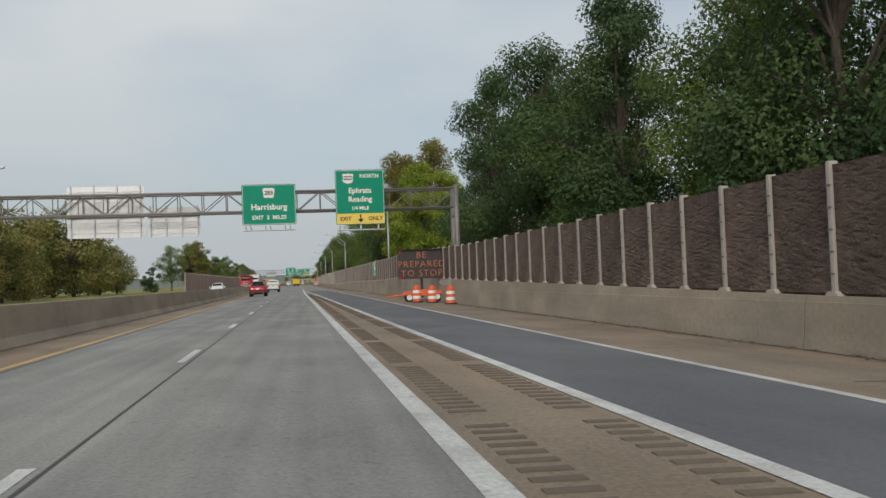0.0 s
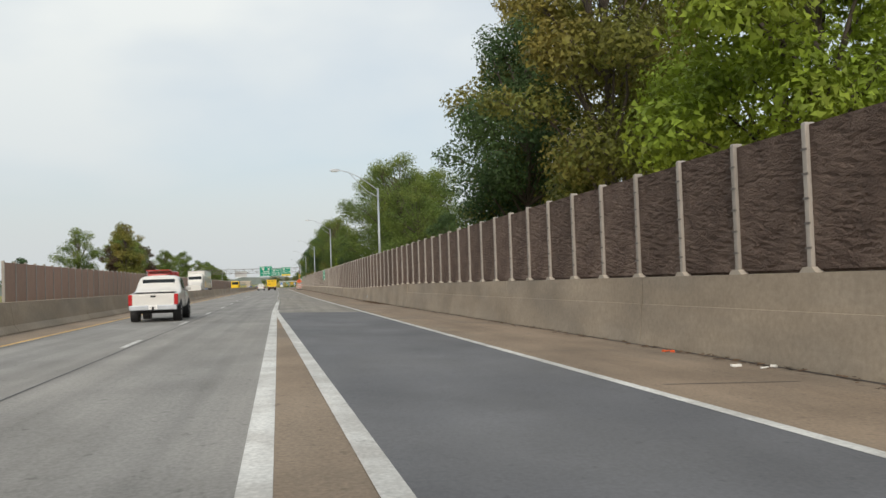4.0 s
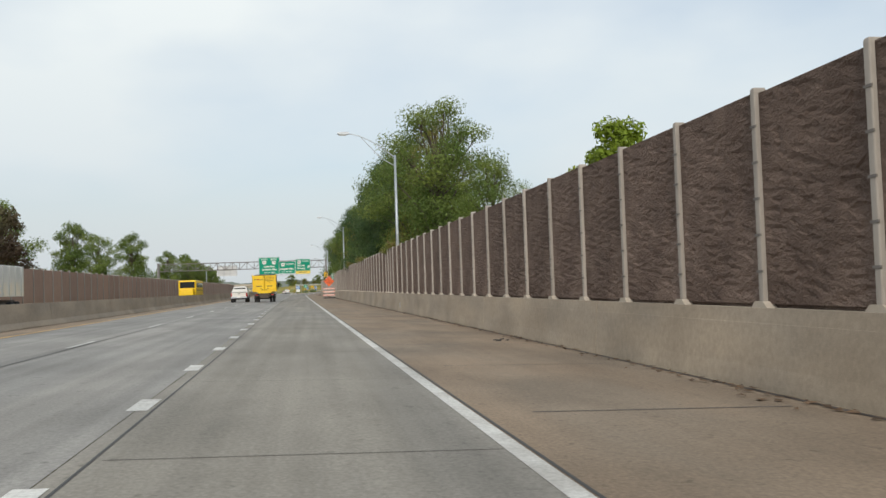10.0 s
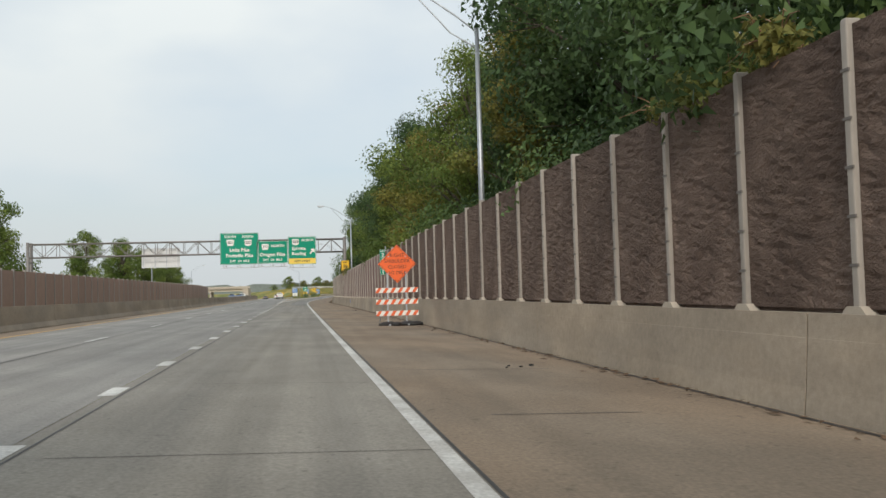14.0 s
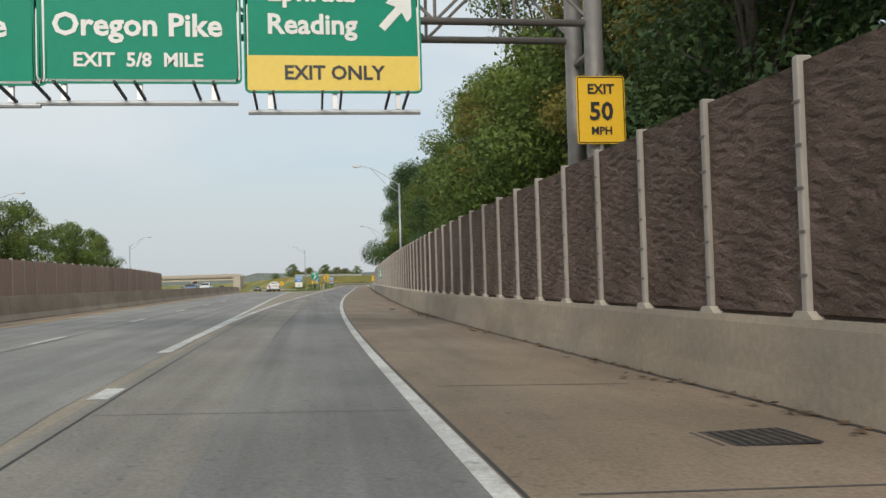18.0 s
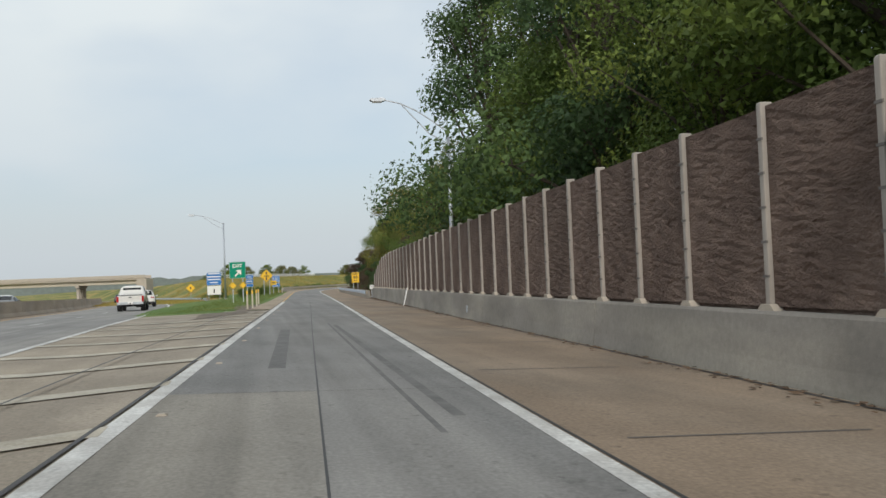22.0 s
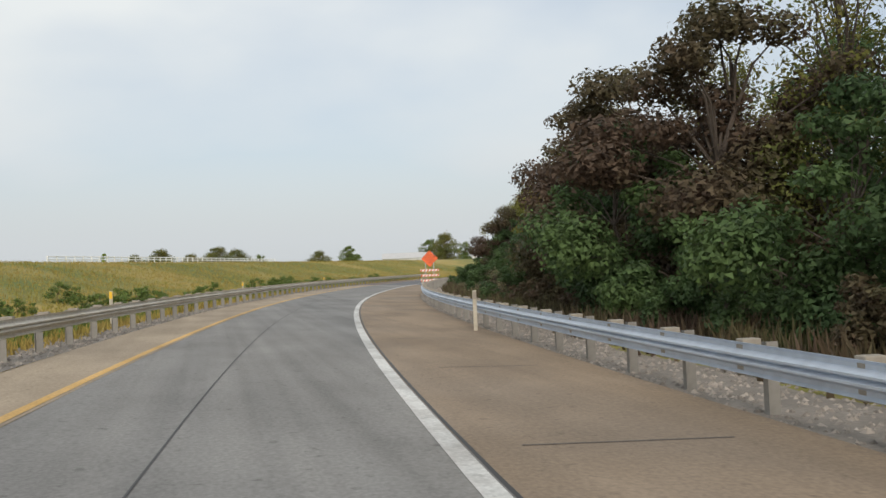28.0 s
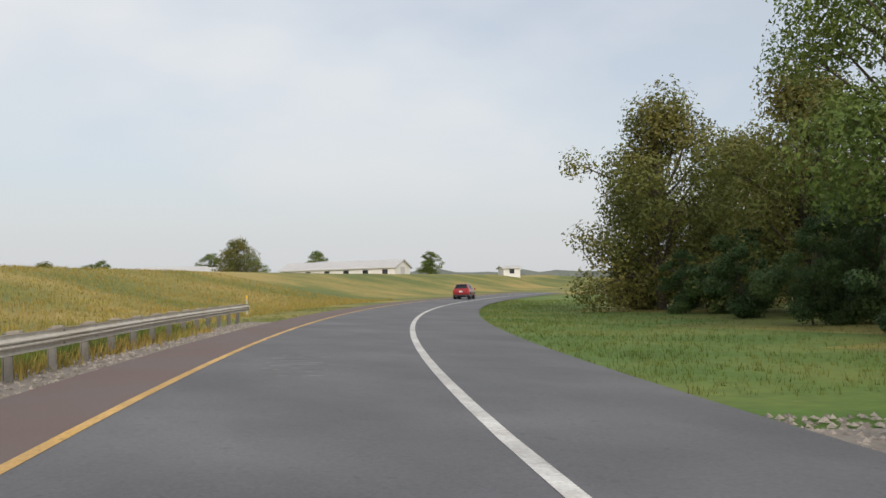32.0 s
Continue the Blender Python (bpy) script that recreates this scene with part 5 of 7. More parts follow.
def guardrail(name, line, s0, s1, o, side, label, spacing=1.9, blocks=True, top=0.4, steel="rail_steel"):
    """Side is +1 where the posts stand to the right of the beam."""
    rail = tagged(new(name), label, "guardrail")
    off = o if callable(o) else (lambda s: o)
    front = [(-side * 0.0 + side * a, z + top) for a, z in W_BEAM]
    back = [(a + side * 0.012, z) for a, z in front][::-1]
    s = s0
    while s < s1 - 0.1:
        e = min(s + 3.8, s1)
        part("beam", sweep(bmesh.new(), line, s, e + 0.04, front + back, 1.3, lambda q: line.lift(q, off(q)), offset=off), M[steel], rail)
        s = e
    post_me = mesh_of(box(boxed((0, 0, 0.2), (0.012, 0.1, 1.0)), (0.07, 0, 0.2), (0.14, 0.012, 1.0)), "post", M["rail_post"])
    block_me = mesh_of(boxed((0, 0, 0), (0.2, 0.15, 0.36), bevel=0.01), "spacer_block", M["spacer"])
    s = s0 + 0.4
    while s < s1:
        if blocks:
            ob = new("spacer_block", block_me)
            ob.parent, ob.matrix_world = rail, line.stand(s, off(s) + side * 0.13, top + 0.16)
        ob = new("post", post_me)
        ob.parent, ob.matrix_world = rail, line.stand(s, off(s) + side * 0.3)
        s += spacing
    return rail


M["spacer"] = material("weathered_block", (0.31, 0.28, 0.235), 0.9, vary=0.2, grain=12, stain=2)


M["marker"] = material("dirty_white_plastic", (0.5, 0.46, 0.38), 0.7, vary=0.2, grain=9, stain=2.5, tint=(0.4, 0.36, 0.28))


def delineator(m, label="white flexible roadside marker post with a reflector", tall=1.25, tip="spacer"):
    ob = thing("marker_post", m, label, "marker post", "marker posts")
    part("post", boxed((0, 0, tall / 2), (0.1, 0.03, tall), bevel=0.01), M["marker"], ob)
    part("reflector", boxed((0, -0.02, tall - 0.12), (0.085, 0.012, 0.2)), M[tip], ob)
    return ob


# ==== what stands along the way ====
for s_, o_, h_ in ((108.9, 5.4, 10.3), (178.9, 4.4, 9.3), (249.1, 4.7, 10.2), (322.5, 5.0, 10.5), (397.0, 5.2, 10.7), (473.5, 5.2, 10.2), (545.5, 4.9, 9.6), (618.4, 5.1, 9.0)):
    street_lamp(EXIT.place(s_, o_, -0.2), h_ + 0.2)
street_lamp(EXIT.place(684.4, -12.0, -0.15), 9.3, 3.4, 1.2)
for s_, o_ in ((70.0, -31.0), (560.0, -31.5), (640.0, -32.0)):
    street_lamp(MAIN.stand(s_, o_, -0.1, 180), 9.0)

# first gantry
G1 = EXIT.place(70.0, 0.0, 0.0)
gantry(G1, -36.0, 6.6, 7.0, 8.5, (6.6, -36.0), "grey steel box-truss sign gantry spanning the highway")
guide_sign(G1 @ Matrix.Translation((-7.95, -0.95, 5.95)), 4.05, 3.1,
           [("Harrisburg", 1.35, 0.62, 0, "white"), ("EXIT  2  MILES", 0.55, 0.42, 0, "white")], [("state", "283", 0.0, 2.42, 0.85)],
           "green overhead sign reading Harrisburg exit 2 miles")
guide_sign(G1 @ Matrix.Translation((-1.0, -0.95, 5.8)), 3.8, 4.25,
           [("NORTH", 3.75, 0.42, 0.75, "white"), ("Ephrata", 2.62, 0.58, 0, "white"), ("Reading", 1.95, 0.58, 0, "white"), ("1/4 MILE", 1.25, 0.38, 0, "white"),
            ("EXIT", 0.44, 0.42, -1.15, "black"), ("ONLY", 0.44, 0.42, 1.15, "black")], [("us", "222", -0.9, 3.6, 0.85)],
           "green 222 North Ephrata Reading sign with yellow exit only panel", 0.85,
           lambda ob: arrow(ob, Matrix.Translation((0, -0.004, 0.45)) @ Matrix.Rotation(math.pi, 4, "Y"), M["black"], 0.62))
sign_back(G1 @ Matrix.Translation((-20.2, 0.95, 5.4)), 5.6, 3.9)
sign_back(G1 @ Matrix.Translation((-15.2, 0.95, 5.4)), 3.9, 2.2)

# second gantry
G2 = EXIT.place(489.8, 0.0, 0.0)
gantry(G2, -36.0, 5.2, 7.0, 8.75, (5.2, -36.0), "brown-grey steel box-truss sign gantry spanning the highway")
guide_sign(G2 @ Matrix.Translation((-8.95, -0.95, 5.5)), 5.1, 4.25,
           [("SOUTH", 3.75, 0.46, -1.2, "white"), ("SOUTH", 3.75, 0.46, 1.1, "white"), ("Lititz Pike", 1.95, 0.66, 0, "white"), ("Fruitville Pike", 1.2, 0.66, 0, "white"),
            ("EXIT  3/4  MILE", 0.45, 0.4, 0, "white")], [("state", "501", -1.2, 2.95, 0.95), ("us", "222", 1.15, 2.95, 0.95)],
           "green overhead sign reading South 501 and 222 Lititz Pike Fruitville Pike")
guide_sign(G2 @ Matrix.Translation((-4.6, -0.95, 5.55)), 4.15, 3.05,
           [("NORTH", 2.35, 0.5, 0.75, "white"), ("Oregon Pike", 1.2, 0.66, 0, "white"), ("EXIT  5/8  MILE", 0.48, 0.4, 0, "white")], [("state", "272", -0.95, 2.25, 0.9)],
           "green overhead sign reading 272 North Oregon Pike")
guide_sign(G2 @ Matrix.Translation((-0.6, -0.95, 5.36)), 3.75, 3.75,
           [("NORTH", 3.25, 0.46, 0.75, "white"), ("Ephrata", 2.15, 0.6, -0.45, "white"), ("Reading", 1.45, 0.6, -0.45, "white"), ("EXIT ONLY", 0.42, 0.42, 0, "black")],
           [("us", "222", -0.9, 3.05, 0.95)], "green 222 North Ephrata Reading sign with yellow exit only panel", 0.8,
           lambda ob: arrow(ob, Matrix.Translation((1.35, -0.004, 1.75)) @ Matrix.Rotation(radians(42), 4, "Y"), M["white"], 0.95))
sign_back(G2 @ Matrix.Translation((-19.5, 0.95, 5.4)), 5.0, 2.6)
plate_sign(G2 @ Matrix.Translation((5.2, -1.05, 0)), [("plate", 1.1, 1.5, 0, 4.22, "sign_yellow", "black", [("EXIT", 0, 1.2, 0.3, "black"), ("50", 0, 0.7, 0.55, "black"), ("MPH", 0, 0.28, 0.24, "black")])], [(0, 5.8)],
           "yellow exit speed sign reading exit 50 fixed to a gantry post", leg_mat="gantry")

# markers fixed to the wall posts
for s_, z_, digits, tenth in ((108.8, 1.95, "267", "3"), (267.0, 2.15, "267", "2"), (427.6, 2.5, "267", "1"), (581.8, 1.65, "267", "")):
    mile_marker(EXIT.place(s_, wall_foot(s_) + 0.14, z_), digits, tenth, "green mile marker on a noise wall post reading %s" % " ".join(filter(None, (digits, tenth))))

# work zone signs
def work_site(s_, o_, words, label, turn=0.0):
    m = EXIT.stand(s_, o_, 0.0, turn)
    barricade(m, words, label)
    for dx, dy, a in ((-0.55, -0.45, 20), (-0.1, -0.6, 80), (0.35, -0.4, -30), (0.75, -0.5, 15), (-0.3, 0.35, 60), (0.5, 0.4, 0)):
        sandbag(m @ pose(dx, dy, 0.0, 0, 0, a))


work_site(406.0, 3.1, ("RIGHT", "SHOULDER", "CLOSED", "1/2 MILE"), "orange diamond shoulder closed 1/2 mile sign over striped boards")
work_site(820.0, 2.35, ("RIGHT", "SHOULDER", "CLOSED", "1000 FT"), "orange diamond shoulder closed 1000 ft sign over striped boards")
message_board(EXIT.stand(60.0, 2.3))
for s_, o_ in ((57.9, 1.64), (56.6, 2.45), (52.6, 2.95)):
    drum(EXIT.stand(s_, o_))

# exit signs in the gore
def on_grade(x, y):
    return pose(x, y, ground_z(x, y), 0, 0, 0)


plate_sign(EXIT.stand(650.9, -8.1, -0.3), [("plate", 1.36, 1.4, 0, 2.15, "green", "white", [("EXIT", 0, 1.05, 0.4, "white")]),
                                          ("diamond", 0.62, 0.62, -0.42, 1.55, "sign_yellow", "black", []), ("diamond", 0.62, 0.62, 0.42, 1.55, "sign_yellow", "black", [])],
           [(-0.42, 3.4), (0.42, 3.4)], "green exit sign with a white arrow above two yellow diamonds", "exit sign")
arrow([o for o in bpy.data.objects if o.name.startswith("road_sign")][-1], Matrix.Translation((0.05, -0.06, 2.6)) @ Matrix.Rotation(radians(42), 4, "Y"), M["white"], 0.75)
plate_sign(EXIT.stand(693.6, -14.2, -0.4), [("plate", 1.85, 1.65, 0, 1.65, "sign_blue", "white", [("#1.5", 0, 1.5, 0.14, "white"), ("#1.7", 0, 1.1, 0.14, "white"), ("#1.6", 0, 0.75, 0.14, "white"), ("#1.0", 0, 0.35, 0.12, "white")]),
                                           ("plate", 1.8, 1.2, 0, 0.38, "white", "black", [("#0.16", 0, 0.5, 0.5, "black")])],
           [(-0.7, 3.3), (0.7, 3.3)], "blue information sign above a white plate on two posts")
plate_sign(EXIT.stand(698.0, -7.2, -0.1), [("diamond", 1.75, 1.75, -0.4, 2.6, "sign_yellow", "black", [("#0.2", 0, 0.35, 0.35, "black"), ("#0.7", 0, -0.05, 0.14, "black"), ("#0.2", 0, -0.4, 0.35, "black")]),
                                          ("plate", 0.8, 0.6, 0.5, 1.3, "sign_yellow", "black", [("#0.5", 0, 0.3, 0.14, "black")])],
           [(-0.75, 3.2), (0.0, 3.2)], "yellow diamond merge warning sign on two posts")
plate_sign(EXIT.stand(719.9, -7.15, -0.1), [("plate", 1.22, 0.6, 0, 2.22, "sign_blue", "white", [("ADOPT A HIGHWAY", 0, 0.48, 0.12, "white"), ("LITTER CONTROL", 0, 0.3, 0.12, "white"), ("INTERCHANGE AREA", 0, 0.12, 0.12, "white")]),
                                          ("plate", 1.22, 0.4, 0, 1.79, "sign_blue", "white", [("#0.55", 0, 0.28, 0.07, "white"), ("#1.0", 0, 0.12, 0.07, "white")]),
                                          ("plate", 1.22, 0.56, 0, 1.0, "sign_blue", "white", [("Keep", 0, 0.45, 0.14, "white"), ("Pennsylvania", 0, 0.28, 0.14, "white"), ("Beautiful", 0, 0.11, 0.14, "white")])],
           [(-0.42, 2.8), (0.42, 2.8)], "three blue adopt-a-highway style plates stacked on two posts")
plate_sign(EXIT.stand(700.0, -10.0, -0.1), [("plate", 1.0, 0.5, 0, 2.2, "sign_blue", "white", [("#0.6", 0, 0.25, 0.1, "white")]), ("plate", 1.0, 0.5, 0, 1.6, "sign_blue", "white", [("#0.7", 0, 0.25, 0.1, "white")]),
                                           ("plate", 1.0, 0.4, 0, 1.1, "sign_blue", "white", [])], [(-0.3, 2.8), (0.3, 2.8)], "small stack of blue plates on two posts")
plate_sign(EXIT.stand(697.0, 4.5, -0.1), [("plate", 1.05, 1.45, 0, 1.55, "sign_yellow", "black", [("RAMP", 0, 1.2, 0.27, "black"), ("50", 0, 0.72, 0.55, "black"), ("MPH", 0, 0.28, 0.2, "black")])], [(-0.3, 3.1), (0.3, 3.1)],
           "yellow ramp speed sign reading ramp 50 on two posts")
plate_sign(EXIT.stand(660.0, 3.9, -0.05), [("plate", 0.38, 0.4, 0, 0.85, "white", "black", [("#0.2", 0, 0.2, 0.05, "black")])], [(0, 1.0)], "small white plate on a post beside the guardrail end")

plate_sign(on_grade(-11.1, 729.8), [("diamond", 1.5, 1.5, 0, 2.0, "sign_yellow", "black", [("#0.2", 0, 0.0, 0.4, "black")])], [(0, 2.6)], "yellow diamond warning sign on a post beside the main road")

# guardrails
guardrail("guardrail", MAIN, 690.0, 800.0, lambda s: main_edge(s) + 0.4, 1, "grey steel guardrail beside the sunken main road", 1.95)
guardrail("guardrail", EXIT, 653.0, 841.8, lambda s: float(np.interp(s, [653, 660, 700, 760, 800, 820, 834, 842], [2.8, 2.95, 3.0, 3.0, 3.35, 3.4, 3.5, 3.85])), 1, "galvanised steel guardrail with spacer blocks beside the ramp", 1.95)
guardrail("guardrail", EXIT, 727.0, 873.0, lambda s: float(np.interp(s, [727, 740, 775, 850, 873], [-6.4, -6.2, -6.0, -6.5, -7.3])), -1, "weathered galvanised guardrail along the ramp's field side", 1.95, steel="old_steel")
for s_, o_ in ((713.9, 2.72), (750.8, 2.75), (795.9, 3.1)):
    delineator(EXIT.stand(s_, o_, -0.05), tall=1.05)
for s_, o_ in ((625.3, -5.7), (628.4, -5.6), (632.7, -5.6), (638.0, -5.75), (715.3, -6.0), (755.0, -7.0), (780.0, -7.0), (812.0, -7.0), (882.0, -9.5)):
    delineator(EXIT.stand(s_, o_, -0.1), "white roadside marker post with a yellow reflector", 1.1, "sign_yellow")

# ---- woods on the wall's side ----
rw = random.Random(42)
WOODS = [  # station, offset, species, scale
    (20, 17, "oak_dark", 1.0), (31, 15, "oak_dark", 1.05), (42, 18, "oak", 1.1), (52, 14, "oak_dark", 1.0), (62, 17, "elm", 1.15), (74, 15, "oak_dark", 1.12), (84, 13.5, "oak_dark", 1.12), (38, 26, "oak_dark", 1.15),
    (58, 27, "oak", 1.1), (88, 20, "oak", 1.15), (12, 20, "oak_dark", 1.0), (98, 15, "oak_dark", 0.8), (106, 22, "locust", 0.7),
    (131, 13, "maple", 1.45), (140, 18, "maple", 1.4), (148, 12.5, "ash", 1.42), (156, 19, "ash", 1.62), (163, 12.5, "oak_dark", 1.0), (168, 15, "ash", 1.5), (183, 11, "oak_dark", 0.4), (122, 24, "locust", 0.75), (194, 12, "elm", 0.45),
    (206, 13, "elm", 0.4), (217, 14, "elm", 0.95), (226, 17, "oak", 0.9), (235.5, 14.1, "elm", 1.35), (247, 15.5, "elm", 1.2), (259, 13.6, "elm", 1.45), (253, 20, "oak", 1.1), (243, 22, "elm", 1.25), (266.5, 8.6, "oak_dark", 0.5), (269, 10.5, "cherry", 0.75),
    (289, 8.5, "sapling", 1.0), (337, 15, "elm", 0.8), (346, 12, "elm", 1.3), (356, 14, "locust", 1.4), (366, 12, "elm", 1.3), (374, 12, "oak_dark", 1.0), (381, 10, "oak_dark", 0.95)]
for s_, o_, k_, c_ in WOODS:
    tree_at(k_, s_, o_, c_, rw.uniform(0, 360))
for row, (o0, kinds, sc) in enumerate(((11.2, ("oak_dark", "oak", "ash", "elm", "oak_dark"), 0.93), (17.0, ("oak_dark", "oak", "oak_dark", "elm"), 1.1))):
    s_ = 388.0 + 3 * row
    while s_ < 652:
        tree_at("thin_ash" if s_ > 628 else kinds[rw.randrange(len(kinds))], s_, o0 + rw.uniform(-1.0, 2.4) - (0.0 if row else 1.4 if s_ < 560 else 1.2 if s_ > 598 else 0.0), sc * rw.uniform(0.85, 1.2), rw.uniform(0, 360), far=row == 1 and s_ < 590)
        s_ += rw.uniform(6.0, 9.0) if row == 0 else rw.uniform(12.0, 16.0)
# the overgrown bank beside the ramp: tall trees first, sinking to shrubs towards the bend
def bank_height(q):
    return float(np.interp(q, [656, 700, 742, 752, 772, 782, 790, 800, 807, 816, 834], [13.0, 12.5, 11.0, 9.5, 8.8, 8.2, 6.6, 7.0, 7.6, 5.6, 4.2]))


BANK = [("thin_ash", 14.0), ("locust", 14.0), ("elm", 15.0), ("thin_ash", 14.0), ("ash", 16.0), ("cherry", 9.0)]
s_ = 656.0
while s_ < 834:
    k_, tall = BANK[rw.randrange(len(BANK) if s_ < 770 else 5)]
    h_ = bank_height(s_) * (rw.uniform(0.82, 1.08) if s_ < 765 else rw.uniform(0.8, 0.96))
    if k_ == "cherry":
        h_ *= 0.6
    tree_at(k_, s_, rw.uniform(9.3, 11.6) + (1.2 if s_ > 712 else 0.0), h_ / tall, rw.uniform(0, 360), wide=1.05)
    k_, tall = (("elm", 15.0), ("locust", 14.0), ("oak_dark", 19.0))[rw.randrange(3)]
    tree_at(k_, s_ + 3, rw.uniform(15.0, 19.0), bank_height(s_) * rw.uniform(0.75, 0.95) / tall, rw.uniform(0, 360), wide=1.2, far=True)
    s_ += rw.uniform(5.0, 7.5)
for s_, o_, c_ in ((797, 12.0, 0.56), (804, 11.0, 0.55), (812, 11.5, 0.5), (789, 12.5, 0.6)):
    tree_at("round_oak", s_, o_, c_, rw.uniform(0, 360), wide=1.05)
for s_, o_, c_ in ((756, 8.4, 0.85), (762, 9.2, 0.85), (749, 8.8, 0.85), (786, 9.0, 0.6), (793, 10.0, 0.56)):
    tree_at("cherry", s_, o_, c_, rw.uniform(0, 360), wide=1.2)
s_ = 655.0
while s_ < 835:  # shrubs shoulder to shoulder behind the rail
    if s_ < 765:
        tree_at(("shrub", "bush", "thicket", "bush", "shrub")[rw.randrange(5)], s_, rw.uniform(6.6, 8.6), rw.uniform(0.65, 1.05), rw.uniform(0, 360), wide=1.1)
    else:  # the bank's foot is open here: dry weeds, with the shrubs set back
        tree_at(("weed_bush", "shrub", "weed_bush")[rw.randrange(3)], s_, rw.uniform(6.4, 7.4), rw.uniform(0.55, 0.85), rw.uniform(0, 360), wide=1.3)
        tree_at(("thicket", "bush")[rw.randrange(2)], s_ + 1.0, rw.uniform(8.4, 9.4), rw.uniform(0.5, 0.8), rw.uniform(0, 360), wide=1.2)
    tree_at(("bush", "shrub", "bush")[rw.randrange(3)] if s_ < 765 else "weed_bush", s_ + 1.2, rw.uniform(5.5, 6.2), rw.uniform(0.28, 0.45), rw.uniform(0, 360), wide=1.2, far=True)
    tree_at(("thicket", "shrub", "bush")[rw.randrange(3)], s_ + 0.6, rw.uniform(9.5, 12.5), rw.uniform(0.75, 1.0), rw.uniform(0, 360), wide=1.25, far=True)
    s_ += rw.uniform(2.6, 3.8)
tree_at("thicket", 840.5, 5.0, 0.36, 40)
for s_, o_, k_, c_ in ((825, 12, "shrub", 1.4), (836, 13, "bush", 1.2), (841, 11.5, "shrub", 1.3), (845, 14, "thicket", 0.85), (828, 16, "thicket", 0.9), (838, 17, "thicket", 0.9), (842, 20, "thicket", 1.0)):
    tree_at(k_, s_, o_, c_, rw.uniform(0, 360))
# the clump inside the bend: one tall tree, a broad rounded mass behind it and bushes down to the grass
for s_, o_, k_, c_ in ((859, 15.5, "elm", 0.97), (887, 13.8, "round_oak", 1.0), (877, 19, "round_oak", 0.95), (894, 21, "round_oak", 0.9), (864, 23, "oak", 0.8), (850, 21, "elm", 1.1), (902, 27, "round_oak", 0.85)):
    tree_at(k_, s_, o_, c_, rw.uniform(0, 360))
for s_, o_, k_, c_ in ((846, 11.5, "bush", 0.9), (852, 14, "thicket", 0.75), (858, 13.5, "shrub", 1.0), (865, 14, "thicket", 0.7), (872, 14, "shrub", 1.1), (880, 13.5, "thicket", 0.6), (871, 18, "thicket", 0.9), (858, 17, "shrub", 1.6), (865, 16.5, "thicket", 0.9), (878, 16, "shrub", 1.5), (884, 18, "shrub", 1.6), (892, 17, "thicket", 0.8), (850, 16, "bush", 1.3), (862, 19.5, "bush", 1.4), (890, 12.2, "bush", 0.9), (895, 14, "shrub", 1.3)):
    tree_at(k_, s_, o_, c_, rw.uniform(0, 360))

# ---- across the highway ----
for s_, o_, k_, c_ in ((112, -46, "yellow_maple", 1.1), (122, -43, "yellow_maple", 0.9), (132, -50, "yellow_maple", 1.1), (104, -52, "yellow_maple", 1.25), (96, -46, "yellow_maple", 1.05), (144, -52, "round_oak", 0.8), (88, -54, "yellow_maple", 1.3), (80, -58, "yellow_maple", 1.4),
                       (158, -52, "round_oak", 0.9), (168, -58, "yellow_maple", 1.0), (176, -60, "yellow_maple", 1.6), (195, -51, "yellow_maple", 1.72), (206, -58, "round_oak", 1.3), (225, -52, "yellow_maple", 1.1), (240, -58, "round_oak", 1.1), (256, -54, "yellow_maple", 1.1), (262, -46, "thicket", 1.3), (330, -40, "ash", 1.1), (338, -44, "cherry", 1.4), (350, -42, "elm", 0.95), (362, -46, "oak", 1.0), (318, -48, "elm", 1.05),
                       (376, -48, "ash", 1.2), (392, -50, "elm", 1.25), (408, -47, "cherry", 1.7), (424, -52, "elm", 1.2), (440, -44, "oak", 0.9), (470, -46, "elm", 1.0), (500, -44, "oak", 1.0), (560, -37, "elm", 0.8), (572, -40, "oak", 0.85), (584, -37, "elm", 0.8), (600, -40, "oak", 0.8), (548, -42, "oak", 0.85), (612, -36, "elm", 0.75), (620, -39, "oak", 0.7), (628, -35, "elm", 0.68), (636, -38, "oak", 0.7), (645, -36, "thicket", 1.1)):
    tree(k_, *MAIN.at(s_, o_), c_, rw.uniform(0, 360), far=True)


# ---- bridge over the main road ----
def overpass():
    ob = thing("bridge", pose(-73.0, 868.0, 0.9, 0, 0, -3), "pale concrete highway bridge crossing over the main road", "bridge")
    part("deck", boxed((0, 0, 4.05), (80.0, 12.0, 0.5), bevel=0.05), M["pale_concrete"], ob)
    for y in (-6.0, 6.0):
        part("parapet", boxed((0, y, 4.75), (80.0, 0.35, 1.0), bevel=0.04), M["pale_concrete"], ob)
    for y in (-4.5, -1.5, 1.5, 4.5):
        part("girder", boxed((0, y, 3.2), (80.0, 0.5, 1.2)), M["steel_tan"], ob)
    for x in (20.0, -26.0):
        part("pier_cap", boxed((x, 0, 2.4), (1.2, 11.0, 0.9), bevel=0.05), M["pale_concrete"], ob)
        for y in (-4.0, 0.0, 4.0):
            part("pier", rodded((x, y, -5.0), (x, y, 2.2), 0.5, seg=16), M["pale_concrete"], ob, smooth=True)
    for x in (39.0, -39.0):
        part("abutment", boxed((x, 0, 0.0), (3.0, 12.5, 8.0)), M["pale_concrete"], ob)
    return ob


M["steel_tan"] = material("cream_painted_girder", (0.5, 0.45, 0.36), 0.7, vary=0.1)
overpass()


